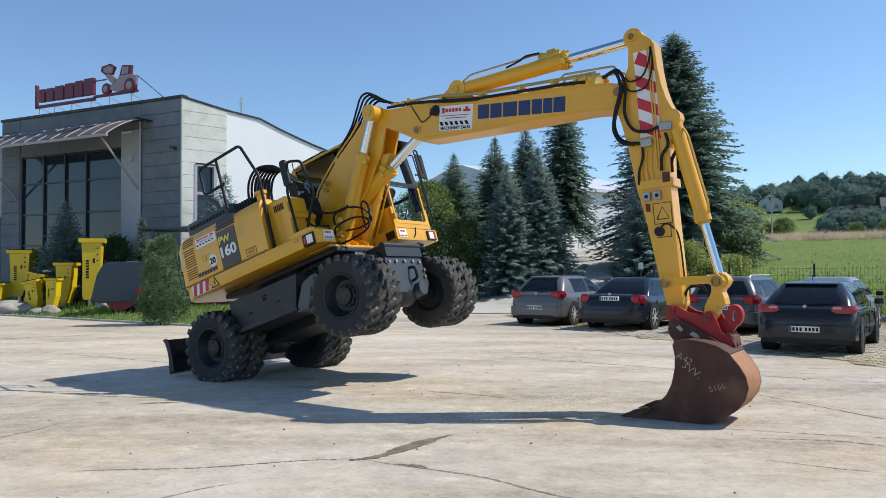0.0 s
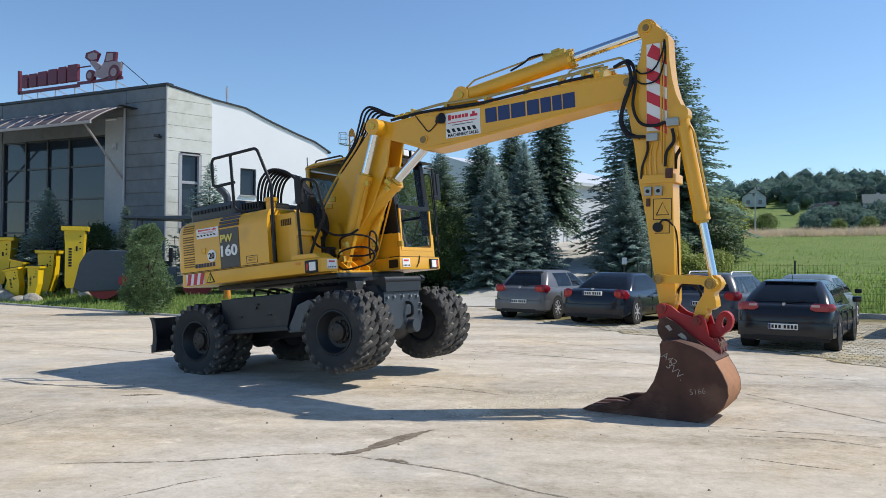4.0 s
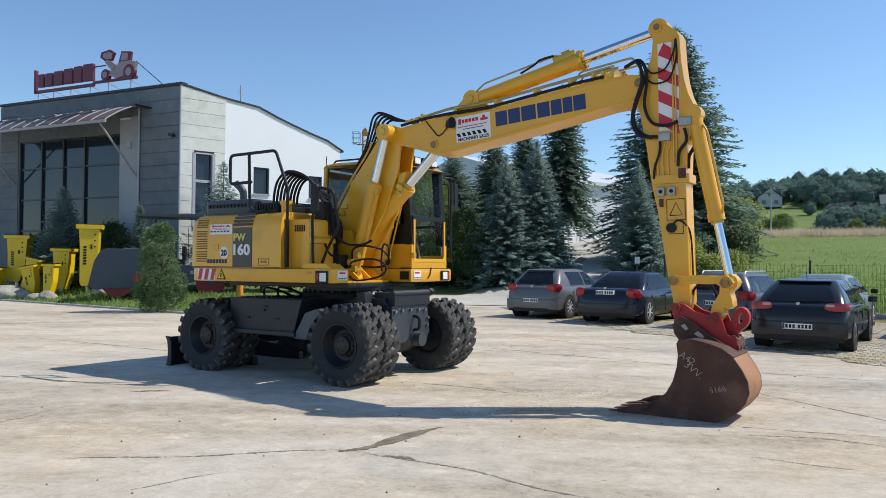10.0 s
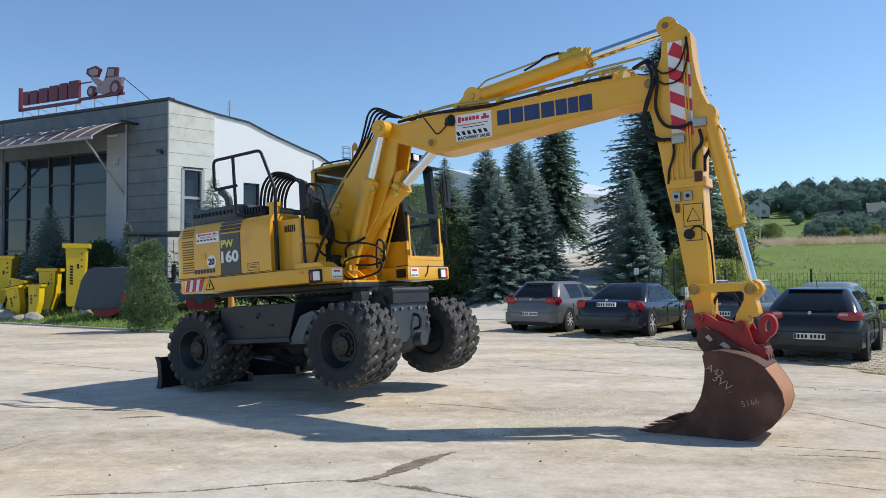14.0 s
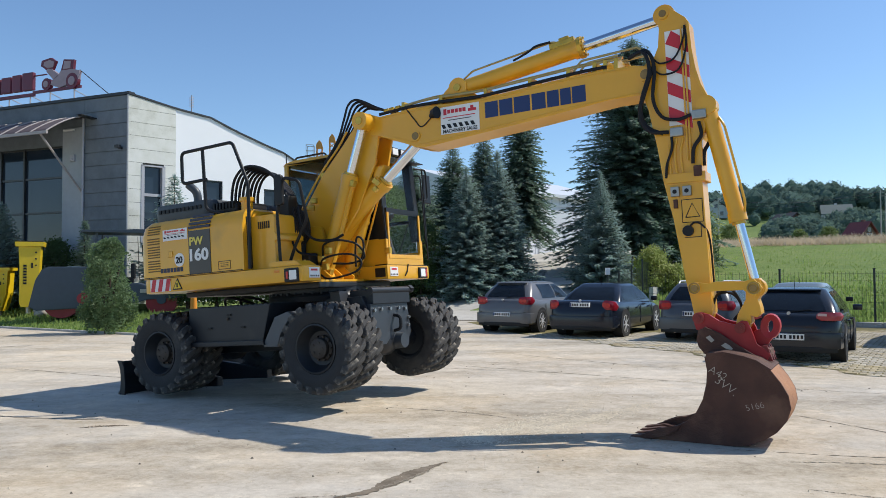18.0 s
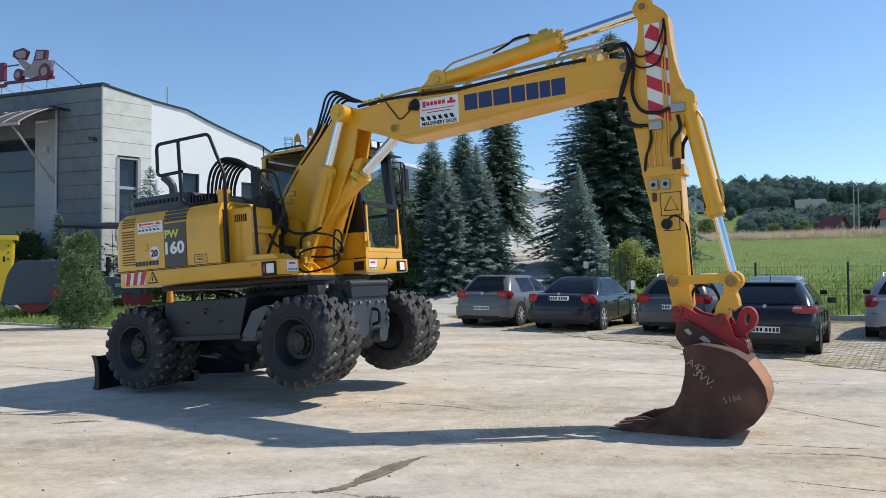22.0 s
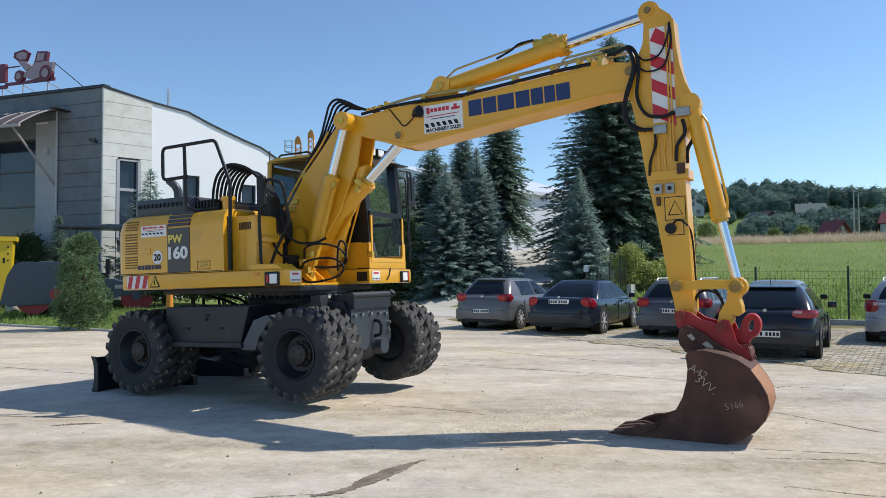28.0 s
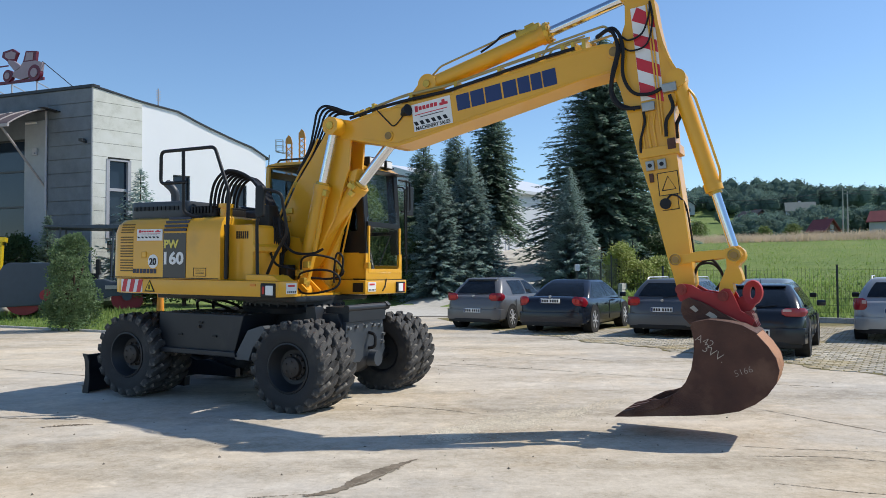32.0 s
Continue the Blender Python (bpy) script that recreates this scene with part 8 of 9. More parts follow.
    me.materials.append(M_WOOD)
    return new("wooded_hill", me)


tagged(woods(), "dense green wood on the far hill", "trees", kind="stuff")


# ---- parked cars: x forward, y to the left, origin on the ground under the middle ----
def car_paint(name, color, rough=0.25, metal=0.0):
    m = mat(name, color, rough, metal, vary=0.06, scale=1.5, spec=0.45)
    return m


M_CARGLASS = mat("dark_car_glass", (0.018, 0.023, 0.028), 0.04, vary=0.1, spec=0.9)
M_TAIL = mat("red_tail_lens", (0.27, 0.012, 0.022), 0.12, vary=0.1)
M_TAILPALE = mat("washed_red_tail_lens", (0.33, 0.045, 0.058), 0.12, vary=0.15)
M_PALELENS = mat("pale_lamp_lens", (0.50, 0.36, 0.36), 0.15, vary=0.1)
M_CARTYRE = mat("car_tyre", (0.022, 0.022, 0.022), 0.8, vary=0.2)
M_ALLOY = mat("alloy_wheel", (0.62, 0.63, 0.64), 0.35, 0.15, vary=0.1)
M_UNDER = mat("black_underbody", (0.012, 0.012, 0.012), 0.8, vary=0.1)


def lamp_shell(path, s, zl, lh, sweep=0.0):
    """A bulged tail lamp with rounded ends, bent round the corner of the car."""
    pts = [Vector((x, s * y, 0)) for x, y in path]
    fine = []
    for a, b in zip(pts, pts[1:]):
        fine += [a.lerp(b, k / 4) for k in range(4)]
    fine.append(pts[-1])
    span = [0.0]
    for a, b in zip(fine, fine[1:]):
        span.append(span[-1] + (b - a).length)
    bm = bmesh.new()
    rows = []
    for i, p in enumerate(fine):
        u = span[i] / span[-1]
        d = (fine[min(i + 1, len(fine) - 1)] - fine[max(i - 1, 0)]).normalized()
        out = Vector((-abs(d.y), s * abs(d.x), 0)).normalized()
        e = min(1.0, u / 0.16, (1 - u) / 0.26)
        half = lh / 2 * (0.50 + 0.50 * math.sin(math.pi / 2 * max(e, 0.0)))
        mid = zl + sweep * (u - 0.4)
        rows.append([bm.verts.new((p + out * o + Vector((0, 0, mid + half * v)))) for v, o in ((-1.0, -0.03), (-1.0, 0.0), (-0.75, 0.011), (0.0, 0.018), (0.75, 0.011), (1.0, 0.0), (1.0, -0.03))])
    for a, b in zip(rows, rows[1:]):
        for k in range(6):
            bm.faces.new((a[k], a[k + 1], b[k + 1], b[k]))
        bm.faces.new((a[6], a[0], b[0], b[6]))
    bm.faces.new(rows[0]), bm.faces.new(rows[-1][::-1])
    bmesh.ops.recalc_face_normals(bm, faces=bm.faces[:])
    return smooth(bm, 50)


def build_car(spec):
    """spec: length, width, height, wheelbase, style, paint and labels of the car."""
    L, W, H, WBASE = spec["size"]
    paint = spec["paint"]
    style = spec["style"]
    car = thing("car", spec["label"], "car", "parked cars")
    h2, xr, xf = W / 2, -L / 2, L / 2
    belt = H * spec.get("belt", 0.635)
    def at(f):
        return xr + L * f
    # lower body: sections along the car, rounded in plan at tail and nose
    deck = {"hatch": belt + 0.03, "sedan": belt + 0.05, "wagon": belt + 0.02}[style]
    st = [(-0.004, 0.62, 0.34, 0.60, 0.00), (0.0, 0.76, 0.29, 0.66, 0.00), (0.006, 0.85, 0.25, deck - 0.16, 0.0), (0.012, 0.885, 0.235, deck - 0.09, 0.0), (0.022, 0.925, 0.22, deck - 0.045, 0.0), (0.05, 0.965, 0.21, deck - 0.005, 0.0), (0.10, 0.995, 0.20, deck, 0.0), (0.20, 1.0, 0.20, belt + 0.01, 0.0), (0.35, 1.0, 0.19, belt, 0.0), (0.55, 1.0, 0.19, belt - 0.015, 0.0), (0.70, 1.0, 0.19, belt - 0.035, 0.0), (0.80, 0.99, 0.19, belt - 0.085, 0.0), (0.90, 0.95, 0.20, belt - 0.16, 0.0), (0.96, 0.87, 0.22, belt - 0.24, 0.0), (0.99, 0.74, 0.27, belt - 0.34, 0.0), (1.0, 0.6, 0.34, belt - 0.45, 0.0)]
    body = bmesh.new()
    rings = []
    for f, w, zb, zt, _ in st:
        x, hw = at(f), h2 * w
        zm = zb + (zt - zb) * 0.62
        pts = [(hw * 0.78, zb), (hw * 0.94, zb + 0.04), (hw * 0.985, zb + 0.13), (hw, zb + (zt - zb) * 0.42), (hw * 0.992, zm), (hw * 0.975, zb + (zt - zb) * 0.80), (hw * 0.935, zt - 0.035), (hw * 0.89, zt - 0.004), (hw * 0.80, zt + 0.008), (hw * 0.42, zt + 0.022)]
        rings.append([body.verts.new((x, y, z)) for y, z in pts] + [body.verts.new((x, -y, z)) for y, z in pts[::-1]])
    n = len(rings[0])
    for a, b in zip(rings, rings[1:]):
        for k in range(n):
            body.faces.new((a[k], a[(k + 1) % n], b[(k + 1) % n], b[k]))
    body.faces.new(rings[0]), body.faces.new(rings[-1][::-1])
    bmesh.ops.recalc_face_normals(body, faces=body.faces[:])
    part("body", smooth(body, 60), paint, car)
    # greenhouse: stacked rounded outlines from belt to roof
    r0, r1 = {"hatch": (0.035, 0.150), "sedan": (0.135, 0.300), "wagon": (0.030, 0.105)}[style]
    r0, r1 = spec.get("rear", (r0, r1))
    f0, f1 = 0.745, 0.575
    gw, rw = h2 * 0.905, h2 * spec.get("top", 0.625)
    zlo, zhi = belt - 0.02, H - 0.055
    def lev(z):
        k = (z - zlo) / (zhi - zlo)
        kk = k + 0.10 * math.sin(math.pi * min(k, 1.0))
        return at(r0 + (r1 - r0) * (k - 0.10 * math.sin(math.pi * min(k, 1.0)))), at(f0 + (f1 - f0) * (k - 0.05 * math.sin(math.pi * min(k, 1.0)))), gw + (rw - gw) * (k - 0.14 * math.sin(math.pi * min(k, 1.0)))
    gh = bmesh.new()
    loops = []
    steps = [(zlo + (zhi - zlo) * q / 6, 0.0) for q in range(7)] + [(H - 0.030, 0.030), (H - 0.012, 0.09), (H - 0.002, 0.24), (H, 0.42)]
    for z, ins in steps:
        xa, xb, w = lev(min(z, zhi))
        out = rounded_rect(xa + ins * 1.6, xb - ins * 1.9, -(w - ins), w - ins, 0.16 if ins < 0.2 else 0.10, 5)
        loops.append([gh.verts.new((x, y, z)) for x, y in out])
    n = len(loops[0])
    for a, b in zip(loops, loops[1:]):
        for k in range(n):
            gh.faces.new((a[k], a[(k + 1) % n], b[(k + 1) % n], b[k]))
    gh.faces.new(loops[-1])
    bmesh.ops.recalc_face_normals(gh, faces=gh.faces[:])
    part("roof", smooth(gh, 60), paint, car)
    # panes, each a thin sheet laid on the shell
    def pane(name, grid, nrm, label=""):
        bm = bmesh.new()
        top = [[bm.verts.new(p + nrm * 0.007) for p in row] for row in grid]
        for a, b in zip(top, top[1:]):
            for k in range(len(a) - 1):
                bm.faces.new((a[k], a[k + 1], b[k + 1], b[k]))
        made = bmesh.ops.solidify(bm, geom=bm.faces[:], thickness=0.012)
        bmesh.ops.recalc_face_normals(bm, faces=bm.faces[:])
        return part(name, smooth(bm, 50), M_CARGLASS, car, label)
    zs = [zlo + (zhi - zlo) * q for q in ((0.10 if style == "sedan" else 0.20), 0.37, 0.54, 0.71, 0.88)]
    pane("rear_window", [[Vector((lev(z)[0] - 0.004, y * (lev(z)[2] - (0.13 if style == "sedan" else 0.17)), z)) for y in (-1, -0.33, 0.33, 1)] for z in zs], Vector((-0.8, 0, 0.5)).normalized(), "dark rear window")
    pane("windscreen", [[Vector((lev(z)[1] + 0.004, y * (lev(z)[2] - 0.13), z)) for y in (-1, -0.33, 0.33, 1)] for z in zs], Vector((0.6, 0, 0.8)).normalized())
    cw = {"hatch": 0.30, "sedan": 0.10, "wagon": 0.46}[style]
    zs = [zlo + (zhi - zlo) * q for q in (0.12, 0.35, 0.6, 0.80, 0.93)]
    for s in (1, -1):
        def side(fa, fb):
            return [[Vector((fa(z) + (fb(z) - fa(z)) * u, s * (lev(z)[2] + 0.001), z)) for u in (0, 0.5, 1)] for z in zs]
        nr = Vector((0, s * 0.9, 0.35)).normalized()
        def shift(z):
            return 0.16 * ((z - zlo) / (zhi - zlo)) ** 2
        pane("side_window", side(lambda z: at(0.475), lambda z: lev(z)[1] - 0.17 - 0.02), nr)
        pane("side_window", side(lambda z: max(lev(z)[0] + 0.20 + cw * 0.55, at(0.235) - shift(z) * 0.2), lambda z: at(0.455)), nr)
        if style != "hatch":
            pane("quarter_window", side(lambda z: lev(z)[0] + 0.19, lambda z: max(lev(z)[0] + 0.22, min(lev(z)[0] + 0.19 + cw, at(0.235) - 0.05) if style == "wagon" else lev(z)[0] + 0.24)), nr)
    if style == "wagon":
        for s in (1, -1):
            part("roof_rail", tube(bent([(at(0.14), s * rw * 0.93, H - 0.05), (at(0.16), s * rw * 0.93, H + 0.03), (at(0.55), s * rw * 0.93, H + 0.03), (at(0.57), s * rw * 0.93, H - 0.05)], 0.05), 0.016, 6), M_ALLOY, car)
    # tail: lamps wrap round the corners
    zl = spec["lamp_z"]
    lw, lh = spec["lamp"]
    wrap = spec.get("wrap", 0.16)
    for s in (1, -1):
        yi = h2 * 0.90 - lw
        plan = [(at(0.006) + 0.012, yi), (at(0.006) - 0.012, yi), (at(0.006) - 0.012, h2 * 0.855), (at(0.012), h2 * 0.905), (at(0.022), h2 * 0.945), (at(0.022) + wrap * 0.5, h2 * 0.972), (at(0.022) + wrap, h2 * 0.985), (at(0.022) + wrap, h2 * 0.90), (at(0.05), h2 * 0.85)]
        lp = part("tail_lamp", lamp_shell(plan[1:7], s, zl, lh, spec.get("sweep", 0.0)), spec.get("lens", M_TAIL), car, "red tail lamp")
        if spec.get("round"):
            for dy in (0.30, 0.70):
                part("lamp_lens", smooth(cyl((at(0.006) - 0.036, s * (yi + lw * dy * 0.9), zl + spec.get("sweep", 0.0) * (0.6 * dy - 0.4)), (at(0.006), s * (yi + lw * dy * 0.9), zl + spec.get("sweep", 0.0) * (0.6 * dy - 0.4)), lh * 0.27, seg=16)), M_LENSRED, lp)
        else:
            part("lamp_lens", box(at(0.006) - 0.034, at(0.006), *sorted((s * (yi + lw * 0.06), s * (yi + lw * 0.50))), zl + lh * 0.04, zl + lh * 0.34, 0.006), M_PALELENS, lp, "pale reversing lens")
    zp = spec["plate_z"]
    xp = xr - (0.062 if zp < 0.58 else 0.012)
    pl = part("number_plate", box(xp - 0.018, xp + 0.06, -0.26, 0.26, zp - 0.055, zp + 0.055, 0.004), M_WHITE, car, "white number plate with dark bars")
    for k in range(7):
        y = 0.20 - 0.062 * k - (0.03 if k > 2 else 0)
        part("plate_bar", box(xp - 0.021, xp - 0.015, y - 0.040, y, zp - 0.033, zp + 0.033), M_BLACK, pl)
    part("plate_band", box(xp - 0.021, xp - 0.015, 0.215, 0.255, zp - 0.05, zp + 0.05), M_BLUE, pl)
    part("bumper", smooth(prism([(x, y) for x, y in ((xr + 0.05, -h2 * 0.955), (xr - 0.01, -h2 * 0.86), (xr - 0.045, -h2 * 0.6), (xr - 0.055, 0.0), (xr - 0.045, h2 * 0.6), (xr - 0.01, h2 * 0.86), (xr + 0.05, h2 * 0.955), (xr + 0.28, h2 * 0.99), (xr + 0.28, -h2 * 0.99))], 0.27, 0.555, 0.03, "z"), 40), paint, car)
    part("bumper_strip", smooth(prism([(xr + 0.05, -h2 * 0.90), (xr - 0.052, -h2 * 0.6), (xr - 0.062, 0.0), (xr - 0.052, h2 * 0.6), (xr + 0.05, h2 * 0.90)], 0.20, 0.30, 0.012, "z"), 40), M_BLACK, car)
    part("boot_line", box(xr - 0.001, xr + 0.06, -h2 * 0.80, h2 * 0.80, 0.572, 0.582), M_UNDER, car)
    for s in (1, -1):
        for f in (0.465, 0.69, 0.245):
            part("shut_line", box(at(f) - 0.004, at(f) + 0.004, *sorted((s * h2 * 0.985, s * (h2 + 0.003))), 0.32, belt - 0.10), M_UNDER, car)
        for f in (0.40, 0.62):
            part("door_handle", box(at(f), at(f) + 0.16, *sorted((s * (h2 - 0.03), s * (h2 + 0.018))), belt - 0.17, belt - 0.14, 0.008), paint, car)
        part("door_mirror", smooth(prism(rounded_rect(at(0.665), at(0.665) + 0.13, belt + 0.0, belt + 0.12, 0.04), *sorted((s * (h2 + 0.0), s * (h2 + 0.17))), 0.03), 50), spec.get("mirror", paint), car)
    part("badge", smooth(cyl((at(0.004) - 0.022, 0, zl + spec.get("badge", 0.0)), (at(0.012), 0, zl + spec.get("badge", 0.0)), 0.030, seg=16)), M_STEEL, car)
    xa = lev(zlo + 0.12)[0]
    if style != "sedan":
        part("wiper", tube([(xa - 0.06, 0.0, zlo + 0.07), (xa - 0.035, -0.36, zlo + 0.12)], 0.009, 6), M_BLACK, car)
    part("aerial", tube([(lev(zhi)[0] + 0.22, 0, H - 0.02), (lev(zhi)[0] + 0.12, 0, H + 0.13)], 0.006, 5), M_BLACK, car)
    if style == "hatch":
        xt = lev(zhi)[0]
        part("tail_spoiler", smooth(prism([(xt - 0.09, zhi + 0.0), (xt - 0.085, zhi + 0.02), (xt + 0.10, zhi + 0.045), (xt + 0.10, zhi + 0.0)], -rw * 0.86, rw * 0.86, 0.008), 40), paint, car)
    part("exhaust", smooth(cyl((xr - 0.04, 0.45, 0.22), (xr + 0.2, 0.45, 0.23), 0.03, seg=12)), M_STEEL, car)
    part("underbody", box(xr + 0.25, xf - 0.25, -h2 * 0.8, h2 * 0.8, 0.17, 0.42), M_UNDER, car)
    # wheels
    R = spec.get("wheel", 0.315)
    nsp = spec.get("spokes", 5)
    for fx in (-WBASE / 2 + spec.get("shift", -0.05), WBASE / 2 + spec.get("shift", -0.05)):
        for s in (1, -1):
            w = new("wheel")
            w.parent = car
            yc = s * (h2 - 0.105)
            part("arch", smooth(cyl((fx, s * (h2 - 0.25), R + 0.01), (fx, s * (h2 + 0.003), R + 0.01), R + 0.045, seg=28)), M_UNDER, w)
            part("tyre", lathe([(R * 0.66, -0.09), (R * 0.74, -0.105), (R * 0.93, -0.10), (R, -0.075), (R, 0.075), (R * 0.93, 0.10), (R * 0.74, 0.105), (R * 0.66, 0.09)], (fx, yc + s * 0.012, R), 28), M_CARTYRE, w)
            rim = bmesh.new()
            yo = yc + s * 0.105
            add_lathe(rim, [(R * 0.68, 0.015 * s), (R * 0.70, 0.0), (R * 0.62, -0.02 * s), (R * 0.60, -0.09 * s)], (fx, yo, R), 24)
            for k in range(nsp):
                a = 2 * math.pi * k / nsp + 0.3
                add_box(rim, 0.04, R * 0.66, -0.012, 0.012, -0.12 / nsp, 0.12 / nsp, 0, Matrix.Translation((fx, yo - s * 0.006, R)) @ Matrix.Rotation(a, 4, "Y"))
            add_cyl(rim, (fx, yo - s * 0.05, R), (fx, yo + s * 0.008, R), R * 0.2, seg=14)
            part("rim", rim, spec.get("rim", M_ALLOY), w)
            part("brake_disc", smooth(cyl((fx, yo - s * 0.07, R), (fx, yo - s * 0.06, R), R * 0.52, seg=20)), M_UNDER, w)
    return car


CAR_TURN = 54.4


def park(spec, rr):
    """Sets a car by where its right rear wheel stands."""
    c = build_car(spec)
    L, W, H, WBASE = spec["size"]
    local = Vector((-WBASE / 2 + spec.get("shift", -0.05), -(W / 2), 0))
    m = Matrix.Rotation(radians(CAR_TURN + spec.get("turn", 0)), 4, "Z")
    p = Vector((*rr, 0)) - m @ local
    c.matrix_world = Matrix.Translation((p.x, p.y, 0.008)) @ m
    return c


P_GREY = car_paint("grey_metallic_car_paint", (0.15, 0.15, 0.152), 0.3, 0.3)
P_NAVY = car_paint("blue_black_car_paint", (0.014, 0.018, 0.028), 0.18)
P_BLACK = car_paint("black_car_paint", (0.016, 0.019, 0.025), 0.18)
P_SILVER = car_paint("silver_car_paint", (0.34, 0.35, 0.36), 0.3, 0.3)
P_SLATE = car_paint("slate_grey_car_paint", (0.10, 0.106, 0.115), 0.3, 0.3)
P_TEAL = car_paint("pale_blue_grey_car_paint", (0.22, 0.27, 0.30), 0.3, 0.3)
park({"size": (4.20, 1.76, 1.435, 2.58), "style": "hatch", "paint": P_GREY, "label": "grey compact hatchback car parked on pavers", "lamp_z": 0.90, "lamp": (0.29, 0.21), "round": True, "plate_z": 0.52, "badge": 0.02, "wheel": 0.32, "spokes": 9, "turn": 1.5}, (3.37, 22.92))
park({"size": (4.70, 1.81, 1.395, 2.75), "style": "sedan", "paint": P_NAVY, "label": "blue-black saloon car parked on pavers", "lamp_z": 0.83, "lamp": (0.21, 0.23), "wrap": 0.24, "sweep": -0.06, "round": True, "plate_z": 0.84, "badge": 0.12, "wheel": 0.335, "spokes": 7, "turn": 1.5}, (5.23, 21.03))
park({"size": (4.77, 1.82, 1.41, 2.71), "style": "wagon", "paint": P_SLATE, "label": "slate-grey estate car with roof rails", "lamp_z": 0.86, "lamp": (0.27, 0.22), "round": True, "plate_z": 0.66, "badge": 0.02, "wheel": 0.325}, (7.71, 19.62))
park({"size": (4.18, 1.75, 1.345, 2.51), "style": "hatch", "rear": (0.030, 0.185), "top": 0.63, "paint": P_BLACK, "label": "black hatchback car parked alone on pavers", "lamp_z": 0.84, "lamp": (0.33, 0.15), "wrap": 0.10, "lens": M_TAILPALE, "plate_z": 0.47, "badge": 0.05, "wheel": 0.315, "rim": M_GREYPLATE, "turn": 2.0}, (7.568, 14.895))
park({"size": (4.55, 1.76, 1.39, 2.68), "style": "sedan", "paint": P_TEAL, "mirror": M_BLACK, "label": "pale blue-grey saloon car by the kerb", "lamp_z": 0.84, "lamp": (0.28, 0.17), "plate_z": 0.80, "wheel": 0.31}, (9.75, 19.1))
park({"size": (4.60, 1.77, 1.43, 2.68), "style": "wagon", "paint": P_SILVER, "mirror": M_BLACK, "label": "silver estate car with roof rails", "lamp_z": 0.84, "lamp": (0.20, 0.26), "plate_z": 0.70, "wheel": 0.31}, (12.05, 17.25))


# ---- wire fence, pole, hall, far houses ----
M_FENCE = mat("black_green_fence", (0.018, 0.026, 0.022), 0.5, vary=0.15)


def fence_panel_mesh(width=2.62, height=1.66):
    bm = bmesh.new()
    n = 24
    for k in range(1, n):
        x = width * k / n
        add_box(bm, x - 0.003, x + 0.003, -0.003, 0.003, 0.04, height)
    for z in (0.06, 0.28, 0.50, 0.72, 0.94, 1.16, 1.38, 1.60):
        add_box(bm, 0.0, width, -0.004, 0.004, z - 0.003, z + 0.003)
    return bm


def build_fence(points, label):
    th = thing("wire_fence", label, "fence", "yard fences")
    post_me = bpy.data.meshes.new("post")
    bm = add_box(box(-0.03, 0.03, -0.03, 0.03, -0.3, 1.76, 0.004), -0.04, 0.04, -0.04, 0.04, 1.76, 1.78)
    bm.to_mesh(post_me)
    bm.free()
    post_me.materials.append(M_FENCE)
    panel_me = bpy.data.meshes.new("wire_panel")
    bm = fence_panel_mesh()
    bm.to_mesh(panel_me)
    bm.free()
    panel_me.materials.append(M_FENCE)
    for (x0, y0), (x1, y1) in zip(points, points[1:]):
        L = math.dist((x0, y0), (x1, y1))
        n = max(1, round(L / 2.67))
        a = math.atan2(y1 - y0, x1 - x0)
        for k in range(n):
            x, y = x0 + (x1 - x0) * k / n, y0 + (y1 - y0) * k / n
            p = new("post", post_me)
            p.parent, p.location, p.rotation_euler = th, (x, y, high(x, y)), (0, 0, a)
            w = new("wire_panel", panel_me)
            w.parent, w.location, w.rotation_euler = th, (x, y, high(x, y) + 0.02), (0, 0, a)
            w.scale = (L / n / 2.62, 1, 1)
            tagged(w, "black welded wire mesh", kind="stuff")
    return th


build_fence([(7.15, 28.62), (11.5, 25.45), (13.67, 23.9), (35.0, 8.65)], "black wire mesh fence along the parking kerb")
build_fence([(7.15, 28.62), (9.4, 33.2), (13.6, 42.0), (17.4, 50.0)], "black wire mesh fence beside the driveway")


def build_low_wall():
    th = thing("edging_wall", "pale concrete edging wall running up the bank", "wall")
    for k in range(9):
        x, y = 10.2 + 0.85 * k * 1.05, 34.2 + 1.9 * k * 1.05
        bm = box(-1.0, 1.0, -0.09, 0.09, -0.3, 0.42, 0.015)
        p = part("wall_block", bm, M_KERB, th)
        p.matrix_world = pose(x, y, high(x, y), 0, 0, math.degrees(math.atan2(1.9, 0.85)))


build_low_wall()
pole = thing("marker_pole", "thin dark pole with white cap", "pole", at=pose(5.95, 25.6, 0))
part("shaft", smooth(cyl((0, 0, 0), (0, 0, 1.66), 0.025, seg=10)), M_FENCE, pole)
part("cap", box(-0.07, 0.07, -0.07, 0.07, 1.62, 1.84, 0.03), M_WHITE, pole)


